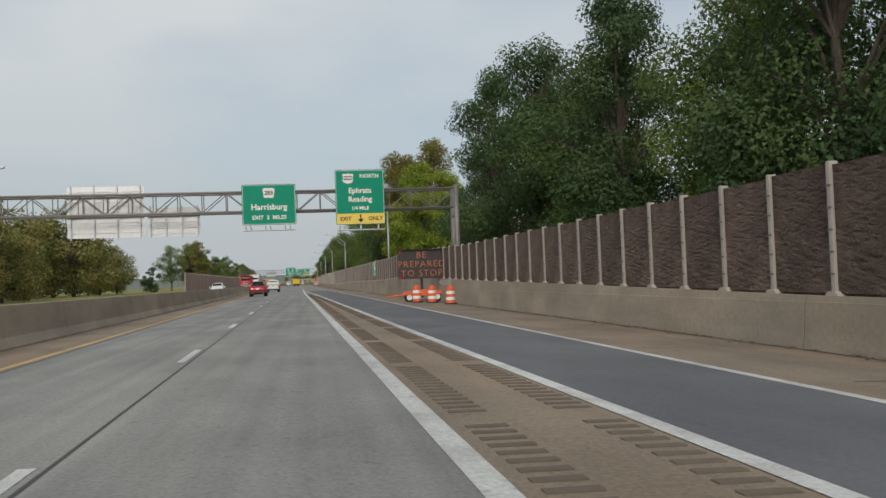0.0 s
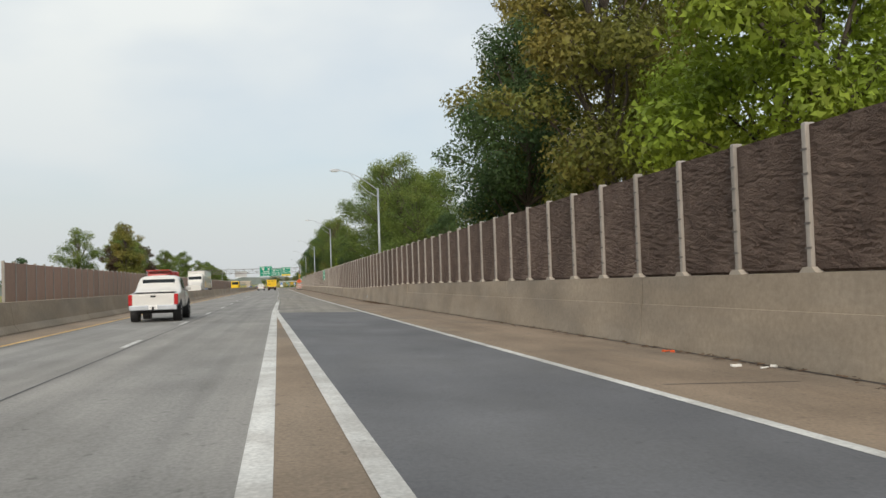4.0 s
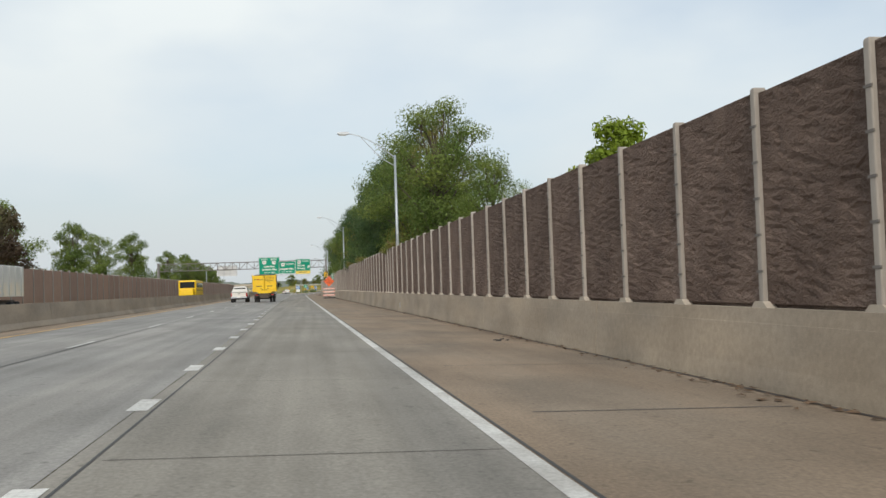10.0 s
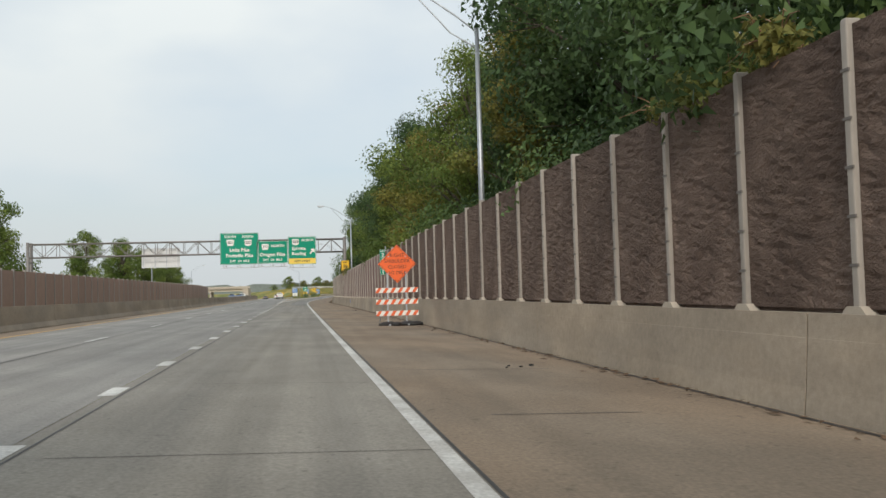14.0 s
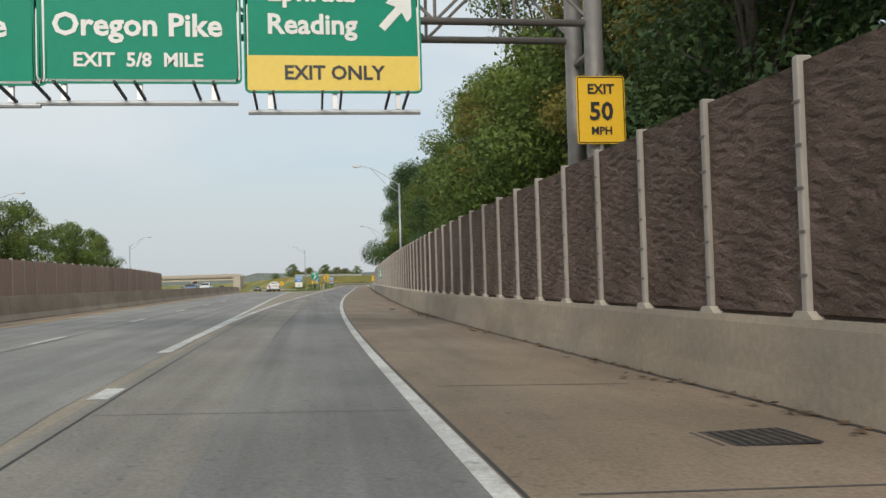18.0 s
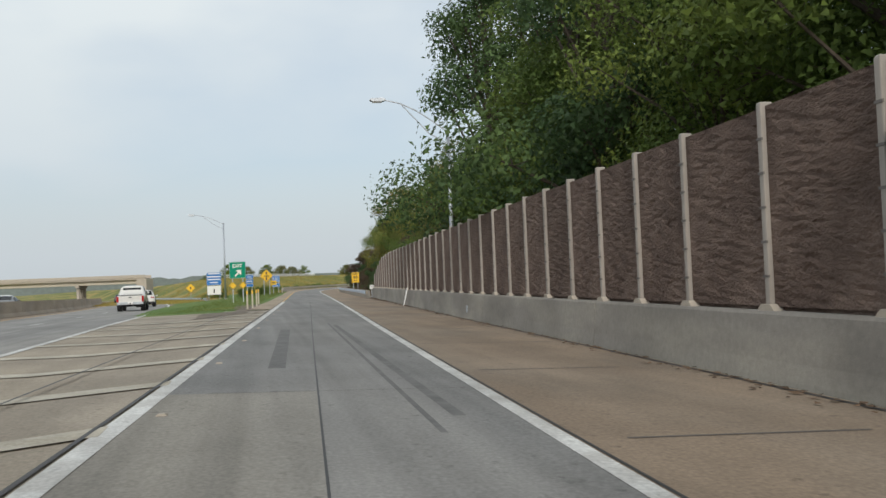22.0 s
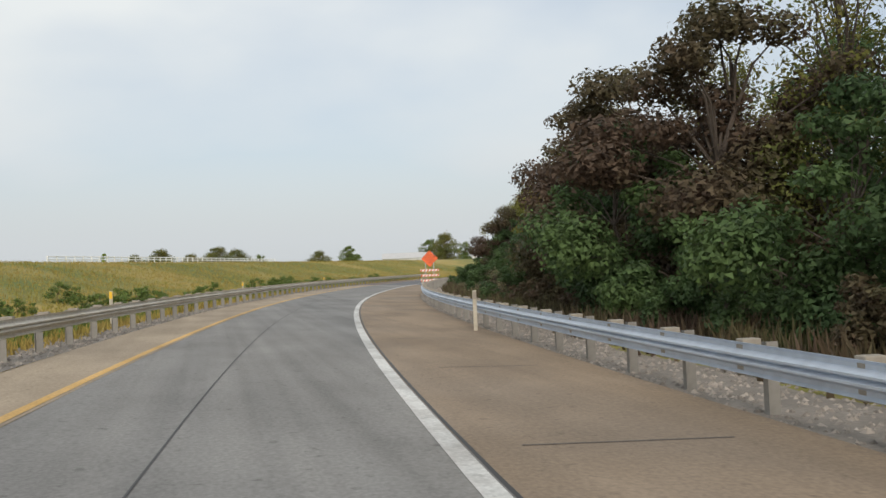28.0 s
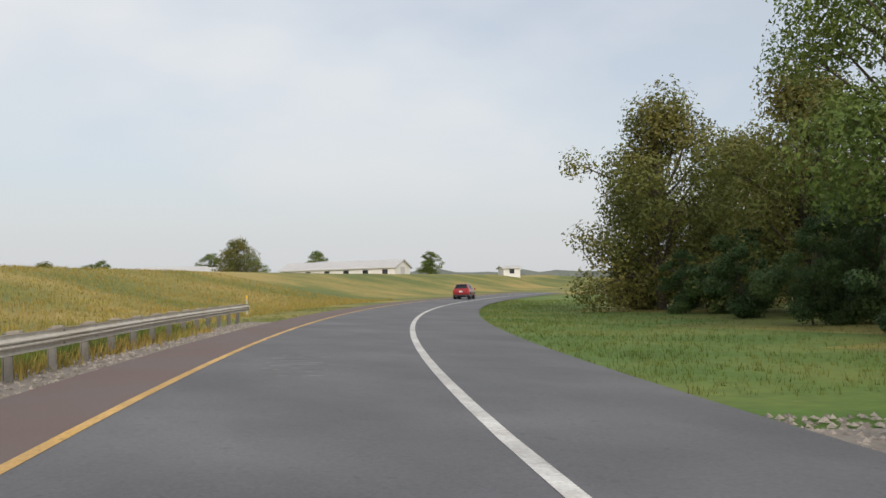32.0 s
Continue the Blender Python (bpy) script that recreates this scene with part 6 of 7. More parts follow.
# ---- beyond the field ----
def barn(m, length, width, eave, ridge, label, windows=4):
    ob = thing("barn", m, label, "barn", "farm buildings")
    part("wall", prism(bmesh.new(), [(-width / 2, -1.5), (width / 2, -1.5), (width / 2, eave), (0, ridge), (-width / 2, eave)], -length / 2, length / 2), M["siding"], ob)
    for k in (-1, 1):
        part("roof", prism(bmesh.new(), [(k * (width / 2 + 0.5), eave - 0.25), (0, ridge + 0.05), (0, ridge + 0.25), (k * (width / 2 + 0.5), eave - 0.02)], -length / 2 - 0.5, length / 2 + 0.5), M["roof"], ob)
    for i in range(windows):
        y = -length / 2 + length * (i + 0.5) / windows
        for k in (-1, 1):
            part("window", boxed((k * width / 2, y, eave * 0.55), (0.12, 1.4, 1.2)), M["glass"], ob)
    part("door", boxed((0, -length / 2, 1.3), (3.2, 0.12, 2.6)), M["roof"], ob)
    return ob


def on_ground(x, y, dz_=0.0, turn=0.0):
    return pose(x, y, ground_z(x, y) + dz_, 0, 0, turn)


barn(on_ground(120, 1044, 0, 45), 31, 12, 2.5, 4.3, "long low white barn with a grey metal roof", 6)
barn(on_ground(86, 1086, 0, 78), 17, 9, 3.3, 5.3, "white farmhouse with a grey roof behind the field", 3)
barn(on_ground(98, 1108, 0, 60), 16, 9, 3.2, 5.6, "white farm shed with a pale metal roof", 3)
barn(on_ground(168, 1041, 0, 80), 5, 4, 2.2, 2.6, "small white flat-roofed shed beyond the field", 1)
for x, y, k_, c_, w_ in ((100, 1073, "round_oak", 0.98, 1.1), (55, 1117, "round_oak", 0.7, 1.4), (-4, 981, "round_oak", 0.56, 1.3), (-11, 985, "round_oak", 0.48, 1.3), (4, 978, "round_oak", 0.42, 1.4), (11, 963, "round_oak", 0.5, 1.4), (16, 968, "round_oak", 0.45, 1.4), (66, 1105, "elm", 0.5, 1.6),
                         (-10, 905, "sapling", 0.55, 0.9), (72, 1120, "oak", 0.4, 1.4), (140, 1260, "oak", 1.0, 1.3), (165, 1270, "elm", 1.0, 1.3), (190, 1250, "oak", 1.0, 1.3), (10, 1300, "oak", 0.9, 1.3), (40, 1320, "elm", 0.9, 1.3), (-30, 1160, "elm", 0.5, 1.5),
                         (-20, 1310, "oak", 1.0, 1.2), (100, 1330, "oak", 1.0, 1.2), (150, 1150, "elm", 0.6, 1.3), (185, 1120, "oak", 0.6, 1.4)):
    tree(k_, x, y, c_, rw.uniform(0, 360), wide=w_, far=True)


def field_fence():
    """White board fence along the crest of the field."""
    ob = thing("fence", pose(0, 0, 0), "white board fence along the crest of the field", "fence")
    a, b = Vector((-9, 840)), Vector((22, 915))
    n = 42
    for i in range(n + 1):
        p = a.lerp(b, i / n)
        z = ground_z(p.x, p.y)
        part("fence_post", boxed((p.x, p.y, z + 0.6), (0.16, 0.16, 1.4)), M["white"], ob)
        if i < n:
            q = a.lerp(b, (i + 1) / n)
            z2 = ground_z(q.x, q.y)
            for h in (0.45, 0.85, 1.2):
                part("fence_rail", rodded((p.x, p.y, z + h), (q.x, q.y, z2 + h), 0.07, seg=4), M["white"], ob)


field_fence()


def hazed_woods():
    """Wooded skyline far behind everything else, its haze mixed into the pale colour."""
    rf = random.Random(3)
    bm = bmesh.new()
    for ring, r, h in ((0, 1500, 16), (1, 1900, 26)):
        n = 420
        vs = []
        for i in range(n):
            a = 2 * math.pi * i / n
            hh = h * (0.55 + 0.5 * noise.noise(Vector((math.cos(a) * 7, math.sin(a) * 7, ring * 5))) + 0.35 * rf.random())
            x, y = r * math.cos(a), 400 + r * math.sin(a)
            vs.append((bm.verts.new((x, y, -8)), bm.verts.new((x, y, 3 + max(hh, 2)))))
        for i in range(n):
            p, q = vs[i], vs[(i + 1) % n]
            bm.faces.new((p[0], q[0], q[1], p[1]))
    tagged(part("backdrop", bm, M["hazed_wood"]), "hazy far woods along the skyline", "backdrop", kind="structure")


hazed_woods()


# ==== vehicles, standing; each is built with its tail at the origin, nose towards +y ====
def loft(rows, k0=0.985):
    """rows: y, half width at the belt, half width at the top, sill, belt, top."""
    bm = bmesh.new()
    rings = []
    for y, wb, wt, zs, zb, zt in rows:
        h = zt - zb
        half = [(0.0, zs), (wb * 0.88, zs), (wb * 0.985, zs + 0.14), (wb, zs + (zb - zs) * 0.6), (wb * k0, zb), (wt + (wb - wt) * 0.1, zt - 0.14 * h - 0.012), (wt * 0.9, zt), (0.0, zt + 0.012)]
        ring = [bm.verts.new((x, y, z)) for x, z in half] + [bm.verts.new((-x, y, z)) for x, z in half[-2:0:-1]]
        rings.append(ring)
    n = len(rings[0])
    for a, b in zip(rings, rings[1:]):
        for i in range(n):
            bm.faces.new((a[i], a[(i + 1) % n], b[(i + 1) % n], b[i]))
    bm.faces.new(rings[0][::-1])
    bm.faces.new(rings[-1])
    bmesh.ops.recalc_face_normals(bm, faces=bm.faces[:])
    return bm


def row_at(rows, y):
    cols = list(zip(*rows))
    return [float(np.interp(y, cols[0], c)) for c in cols]


def side_glass(rows, y0, y1, side, lo=0.1, hi=0.86, cut0=0.0, cut1=0.0):
    bm = bmesh.new()
    n = 5
    pts = []
    for i in range(n + 1):
        y = y0 + (y1 - y0) * i / n
        _, wb, wt, zs, zb, zt = row_at(rows, y)
        col = []
        for u in (lo, hi):
            z = zb + (zt - zb) * u
            x = wb * 0.985 + (wt + (wb - wt) * 0.1 - wb * 0.985) * u / 0.86
            yy = y + (cut0 * u if i == 0 else 0) - (cut1 * u if i == n else 0)
            col.append(bm.verts.new((side * (x + 0.008), yy, z)))
        pts.append(col)
    for a, b in zip(pts, pts[1:]):
        bm.faces.new((a[0], b[0], b[1], a[1]))
    bmesh.ops.solidify(bm, geom=bm.faces[:], thickness=0.01)
    return bm


def top_glass(rows, y0, y1, inset=0.1):
    """Windscreen or rear window, laid on the sloping top between two stations."""
    bm = bmesh.new()
    pts = []
    for i in range(4):
        y = y0 + (y1 - y0) * i / 3
        _, wb, wt, zs, zb, zt = row_at(rows, y)
        w = max(wt, 0.4) * 0.9 - inset * 0.3
        pts.append([bm.verts.new((x * w, y, zt + 0.02 + (0.012 if x == 0 else 0))) for x in (-1, 0, 1)])
    for a, b in zip(pts, pts[1:]):
        for i in range(2):
            bm.faces.new((a[i], a[i + 1], b[i + 1], b[i]))
    bmesh.ops.solidify(bm, geom=bm.faces[:], thickness=0.012)
    return bm


def wheel(parent, x, y, r=0.34, w=0.23, rim="rim"):
    side = 1 if x > 0 else -1
    t = part("wheel", rodded((x - side * w, y, r), (x, y, r), r, seg=28), M["rubber"], parent, smooth=False)
    part("rim", rodded((x - side * 0.02, y, r), (x + side * 0.012, y, r), r * 0.64, r * 0.6, 20), M[rim], t)
    bm = bmesh.new()
    for k in range(5):
        a = k * 2 * math.pi / 5
        box(bm, (0, 0, r * 0.32), (0.02, r * 0.16, r * 0.6), Matrix.Translation((x + side * 0.018, y, r)) @ Matrix.Rotation(a, 4, "X"))
    part("spoke", bm, M["dark"], t)
    part("hub", rodded((x, y, r), (x + side * 0.03, y, r), r * 0.14, seg=12), M["dark"], t)
    return t


def arch(parent, x, y, r):
    side = 1 if x > 0 else -1
    part("wheel_arch", rodded((x - side * 0.3, y, r + 0.02), (x + side * 0.004, y, r + 0.02), r + 0.07, seg=28), M["dark"], parent)


SUV = [(0.0, 0.84, 0.74, 0.42, 0.72, 0.78), (0.05, 0.88, 0.8, 0.36, 0.9, 0.98), (0.16, 0.9, 0.78, 0.34, 1.02, 1.1), (0.4, 0.915, 0.7, 0.32, 1.06, 1.38), (0.66, 0.92, 0.63, 0.28, 1.06, 1.6),
       (1.2, 0.92, 0.61, 0.25, 1.04, 1.68), (2.2, 0.92, 0.61, 0.25, 1.0, 1.66), (2.7, 0.92, 0.62, 0.25, 0.98, 1.56), (3.4, 0.91, 0.74, 0.26, 0.96, 1.1), (4.1, 0.88, 0.72, 0.3, 0.88, 0.98), (4.42, 0.78, 0.62, 0.34, 0.72, 0.84), (4.52, 0.68, 0.5, 0.4, 0.6, 0.66)]
SEDAN = [(0.0, 0.8, 0.7, 0.4, 0.7, 0.76), (0.06, 0.86, 0.78, 0.34, 0.88, 0.94), (0.5, 0.89, 0.74, 0.3, 0.94, 1.02), (1.15, 0.9, 0.6, 0.25, 0.95, 1.38), (1.7, 0.9, 0.58, 0.22, 0.94, 1.46), (2.4, 0.9, 0.58, 0.22, 0.92, 1.44),
         (3.35, 0.89, 0.7, 0.24, 0.9, 0.98), (4.2, 0.86, 0.68, 0.28, 0.8, 0.88), (4.55, 0.76, 0.58, 0.34, 0.66, 0.74), (4.62, 0.66, 0.5, 0.4, 0.58, 0.62)]
PICKUP = [(0.0, 0.92, 0.9, 0.6, 1.06, 1.1), (0.04, 0.97, 0.94, 0.55, 1.12, 1.16), (1.9, 0.98, 0.94, 0.5, 1.14, 1.18), (1.98, 0.98, 0.8, 0.48, 1.16, 1.82), (2.3, 0.98, 0.78, 0.46, 1.16, 1.9), (3.4, 0.98, 0.78, 0.46, 1.14, 1.9),
          (3.75, 0.98, 0.76, 0.46, 1.13, 1.72), (4.3, 0.97, 0.84, 0.46, 1.12, 1.24), (5.2, 0.95, 0.82, 0.48, 1.06, 1.16), (5.6, 0.88, 0.74, 0.5, 0.9, 1.04), (5.72, 0.8, 0.66, 0.55, 0.75, 0.8)]


def light_vehicle(m, rows, paint, label, category, kind="suv", name="car"):
    ob = thing(name, m, label, category, "vehicles on the road")
    body = part("body", loft(rows), M[paint], ob, smooth=True)
    sub = body.modifiers.new("round", "SUBSURF")
    sub.levels = sub.render_levels = 1
    L = rows[-1][0]
    if kind == "pickup":
        yr, yf, r = 1.05, 4.65, 0.4
        g0, g1, ws = 2.15, 3.75, (3.72, 4.2)
        part("rear_window", boxed((0, 1.96, 1.52), (1.3, 0.03, 0.42), bevel=0.012), M["glass"], ob)
        tg = part("tailgate", boxed((0, -0.03, 0.88), (1.62, 0.06, 0.5), bevel=0.02), M[paint], ob)
        part("latch_handle", boxed((0, -0.065, 1.03), (0.2, 0.02, 0.07)), M["dark"], tg)
        part("bed_floor", boxed((0, 0.98, 1.19), (1.6, 1.72, 0.02)), M["dark"], ob, "dark open load bed")
        part("bumper", boxed((0, -0.1, 0.58), (1.85, 0.16, 0.2), bevel=0.03), M["steel"], ob)
        part("tow_ball", rodded((0, -0.2, 0.5), (0, -0.2, 0.62), 0.04, seg=8), M["dark"], ob)
        tails = [(-0.87, 0.9, 0.17, 0.44), (0.87, 0.9, 0.17, 0.44)]
    else:
        yr, yf, r = (0.82, 3.5, 0.35) if kind == "suv" else (0.95, 3.65, 0.32)
        g0, g1, ws = (0.75, 3.05, (2.72, 3.36)) if kind == "suv" else (1.1, 3.1, (2.45, 3.3))
        part("rear_window", top_glass(rows, *((0.2, 0.62) if kind == "suv" else (0.55, 1.12))), M["glass"], ob)
        part("bumper", boxed((0, 0.02, 0.42), (1.66, 0.14, 0.2), bevel=0.05), M["dark"], ob)
        part("hatch_trim", boxed((0, 0.0, 0.72), (1.1, 0.05, 0.05), bevel=0.015), M[paint], ob)
        tails = [(-0.66, 0.95, 0.36, 0.085), (0.66, 0.95, 0.36, 0.085)]
        for k in (-0.55, 0.55):
            part("exhaust", rodded((k, -0.08, 0.35), (k, 0.1, 0.35), 0.045, seg=10), M["rim"], ob)
        if kind == "suv":
            part("roof_spoiler", boxed((0, 0.62, 1.62), (1.1, 0.22, 0.03), bevel=0.01), M[paint], ob)
            part("wiper", boxed((0.1, 0.24, 1.2), (0.5, 0.02, 0.015), Matrix.Translation((0, -0.045, 0.045))), M["dark"], ob)
    for s_ in (-1, 1):
        part("side_window", side_glass(rows, g0, g1, s_, cut0=0.15, cut1=0.25), M["glass"], ob)
        mir = part("mirror", boxed((s_ * 1.02, ws[0] + 0.2, 1.08 if kind != "pickup" else 1.32), (0.2, 0.12, 0.16), bevel=0.04), M[paint], ob)
        part("handle", boxed((s_ * 0.925 if kind != "pickup" else s_ * 0.985, (g0 + g1) / 2, 0.92 if kind != "pickup" else 1.05), (0.03, 0.2, 0.035), bevel=0.01), M[paint], ob)
        part("door_seam", boxed((s_ * 0.918 if kind != "pickup" else s_ * 0.98, (g0 + g1) / 2 - 0.16, 0.7 if kind != "pickup" else 0.85), (0.012, 0.012, 0.62)), M["dark"], ob)
        for y in (yr, yf):
            arch(ob, s_ * (0.915 if kind != "pickup" else 0.975), y, r)
            wheel(ob, s_ * (0.93 if kind != "pickup" else 0.99), y, r)
        part("headlight", boxed((s_ * 0.6, L - 0.12, 0.68 if kind != "pickup" else 0.92), (0.34, 0.12, 0.14), bevel=0.03), M["white"], ob)
    for x, z, w, h in tails:
        part("tail_light", boxed((x, 0.03 if kind != "pickup" else -0.01, z), (w, 0.1, h), bevel=0.025), M["tail"], ob, "red tail light")
    part("windscreen", top_glass(rows, *ws), M["glass"], ob)
    plate = part("number_plate", boxed((0, -0.035 if kind != "pickup" else -0.19, 0.84 if kind != "pickup" else 0.6), (0.34, 0.02, 0.17)), M["white"], ob)
    part("writing", boxed((0, -0.047 if kind != "pickup" else -0.202, 0.84 if kind != "pickup" else 0.6), (0.24, 0.006, 0.05)), M["alu"], plate)
    part("underbody", boxed((0, L / 2, 0.3 if kind != "pickup" else 0.42), (1.5, L - 1.0, 0.16)), M["dark"], ob)
    return ob


def lorry_wheel(parent, x, y, r=0.46, w=0.26):
    side = 1 if x > 0 else -1
    t = part("wheel", rodded((x - side * w, y, r), (x, y, r), r, seg=28), M["rubber"], parent)
    part("rim", rodded((x - side * 0.05, y, r), (x + side * 0.006, y, r), r * 0.56, r * 0.5, 20), M["rim"], t)
    part("hub", rodded((x, y, r), (x + side * 0.07, y, r), r * 0.2, r * 0.16, 12), M["chassis"], t)
    return t


def junk_truck(m):
    """Yellow high-sided tipping lorry with two tail doors, twin rear tyres and a small cab."""
    ob = thing("dump_truck", m, "yellow high-sided dump truck with double rear doors and a loaded body", "dump truck", "vehicles on the road")
    W, z0, z1, L = 1.26, 1.28, 3.05, 4.5
    Y = M["yellow_paint"]
    for s_ in (-1, 1):
        side = part("body_side", boxed((s_ * W, L / 2 + 0.05, (z0 + z1) / 2), (0.07, L, z1 - z0), bevel=0.01), Y, ob)
        for k in range(6):
            part("rib", boxed((s_ * (W + 0.05), 0.35 + k * 0.76, z0 + 0.22), (0.07, 0.14, 0.42), bevel=0.012), Y, side)
        part("lower_rail", boxed((s_ * (W + 0.06), L / 2 + 0.05, z0), (0.1, L, 0.12), bevel=0.012), Y, side)
        part("top_rail", boxed((s_ * (W + 0.03), L / 2 + 0.05, z1), (0.1, L, 0.09), bevel=0.012), Y, side)
        part("mid_rail", boxed((s_ * (W + 0.04), L / 2 + 0.05, z0 + 0.46), (0.05, L, 0.05)), Y, side)
        # painted name on the side, as plain shapes
        for k, (y, z, w, h) in enumerate(((1.5, 2.55, 0.22, 0.5), (1.9, 2.55, 0.22, 0.5), (2.3, 2.55, 0.22, 0.5), (2.7, 2.55, 0.22, 0.5), (2.1, 2.1, 0.7, 0.2), (2.1, 1.86, 1.5, 0.09))):
            part("painted_shape", boxed((s_ * (W + 0.04), y, z), (0.008, w, h)), M["sign_blue"] if k < 4 else M["dark"], side)
        part("corner_post", boxed((s_ * (W - 0.01), 0.03, (z0 + z1) / 2), (0.13, 0.12, z1 - z0 + 0.05), bevel=0.015), Y, ob)
        for z in (1.5, 2.2, 2.9):
            part("hinge", rodded((s_ * (W + 0.04), -0.04, z - 0.09), (s_ * (W + 0.04), -0.04, z + 0.09), 0.045, seg=10), Y, ob)
        door = part("tail_door", boxed((s_ * 0.62, -0.02, (z0 + z1) / 2 + 0.01), (1.16, 0.06, z1 - z0 - 0.04), bevel=0.012), Y, ob)
        for z in (z0 + 0.09, (z0 + z1) / 2 - 0.02, z1 - 0.07):
            part("door_rail", boxed((s_ * 0.62, -0.06, z), (1.14, 0.05, 0.08), bevel=0.01), Y, door)
        for x in (0.07, 1.15):
            part("door_stile", boxed((s_ * x, -0.06, (z0 + z1) / 2), (0.08, 0.05, z1 - z0 - 0.1), bevel=0.01), Y, door)
        part("latch", rodded((s_ * 0.12, -0.12, z0 + 0.14), (s_ * 0.46, -0.14, z0 + 0.3), 0.028, seg=7), M["chassis"], door)
        part("latch_plate", boxed((s_ * 0.38, -0.1, z0 + 0.24), (0.16, 0.04, 0.2), bevel=0.01), Y, door)
        part("phone_writing", boxed((s_ * 0.6, -0.056, z0 + 0.55), (0.62, 0.006, 0.09)), M["dark"], door)
    right = ob.children[-1]
    doors = [c for c in ob.children if c.name.startswith("tail_door")]
    for body, x in (("We", -0.97), ("Junk", -0.34)):
        lettering(body, 0.2, M["dark"], doors[0], Matrix.Translation((x, -0.058, 2.58)))
    part("painted_heart", prism(bmesh.new(), [(-0.69, 2.48), (-0.58, 2.58), (-0.6, 2.66), (-0.66, 2.67), (-0.69, 2.63), (-0.72, 2.67), (-0.78, 2.66), (-0.8, 2.58)], -0.062, -0.054), M["tail"], doors[0])
    for i, body in enumerate(("Residential Junk Removal", "Commercial Junk Removal", "Basement / Attic Clean outs", "Yard Waste Removal", "Construction Waste Removal", "Labor Services")):
        lettering(body, 0.088, M["dark"], doors[1], Matrix.Translation((0.13, -0.056, 2.86 - i * 0.105)), align="LEFT")
    part("front_board", boxed((0, L + 0.06, (z0 + z1) / 2 + 0.05), (2 * W, 0.07, z1 - z0 + 0.1), bevel=0.01), Y, ob)
    part("body_floor", boxed((0, L / 2, z0 - 0.03), (2 * W, L, 0.1)), Y, ob)
    part("tail_sill", prism(bmesh.new(), [(-1.3, z0 + 0.05), (1.3, z0 + 0.05), (1.3, z0 - 0.06), (0.82, z0 - 0.08), (0.66, z0 - 0.26), (-0.66, z0 - 0.26), (-0.82, z0 - 0.08), (-1.3, z0 - 0.06)], -0.06, 0.05), Y, ob)
    rt = random.Random(8)
    bm = bmesh.new()
    for _ in range(26):
        q = Vector((rt.uniform(-1, 1), rt.uniform(0.5, 4.1), z1 - 0.12 + rt.uniform(0, 0.1)))
        bmesh.ops.create_icosphere(bm, subdivisions=1, radius=rt.uniform(0.2, 0.38), matrix=Matrix.Translation(q) @ Matrix.Diagonal((1, 1, 0.6, 1)))
    part("load", bm, M["chassis"], ob, "dark heaped load")
    part("tarp_roll", rodded((-1.2, L - 0.1, z1 + 0.1), (1.2, L - 0.1, z1 + 0.1), 0.09, seg=10), M["dark"], ob)
    for s_ in (-1, 1):
        part("tarp_arm", rodded((s_ * (W + 0.12), 2.4, z0 + 0.1), (s_ * (W + 0.12), 0.2, z1 + 0.06), 0.035, seg=7), M["steel"], ob)
        part("frame_rail", boxed((s_ * 0.42, 3.1, 0.92), (0.1, 6.6, 0.24)), M["chassis"], ob)
        for x in (1.16, 0.84):
            lorry_wheel(ob, s_ * x, 1.05)
        lorry_wheel(ob, s_ * 1.08, 5.35)
        fl = part("tail_light_box", boxed((s_ * 0.86, -0.05, 0.84), (0.36, 0.12, 0.2), bevel=0.015), M["chassis"], ob)
        part("tail_light", boxed((s_ * 0.9, -0.115, 0.85), (0.26, 0.02, 0.09)), M["tail"], fl)
        part("fuel_tank", rodded((s_ * 0.92, 2.7, 0.72), (s_ * 0.92, 3.6, 0.72), 0.27, seg=16), M["chassis"], ob)
    part("drawbar_plate", prism(bmesh.new(), [(-0.62, 0.98), (0.62, 0.98), (0.56, 0.62), (0.4, 0.5), (-0.4, 0.5), (-0.56, 0.62)], -0.08, 0.02), M["chassis"], ob, "rusty steel tow plate")
    part("axle", rodded((-1.0, 1.05, 0.46), (1.0, 1.05, 0.46), 0.12, seg=10), M["chassis"], ob)
    cab = part("cab", loft([(4.65, 1.02, 0.95, 0.72, 1.5, 2.35), (4.8, 1.06, 0.98, 0.62, 1.55, 2.45), (5.9, 1.06, 0.98, 0.6, 1.5, 2.45), (6.15, 1.06, 0.96, 0.6, 1.45, 2.3), (6.4, 1.04, 0.9, 0.6, 1.4, 1.5), (6.5, 1.0, 0.86, 0.66, 1.2, 1.3)]), M["white_paint"], ob, "white forward-control cab", smooth=False)
    for s_ in (-1, 1):
        part("cab_window", boxed((s_ * 1.035, 5.55, 1.9), (0.04, 0.9, 0.58), bevel=0.012), M["glass"], cab)
        part("mirror_arm", rodded((s_ * 1.05, 6.0, 1.65), (s_ * 1.42, 6.05, 1.75), 0.02, seg=6), M["dark"], cab)
        part("mirror", boxed((s_ * 1.46, 6.05, 1.95), (0.2, 0.08, 0.46), bevel=0.03), M["dark"], cab)
    part("cab_step", boxed((0, 5.0, 0.55), (2.1, 0.5, 0.1)), M["chassis"], ob)
    return ob


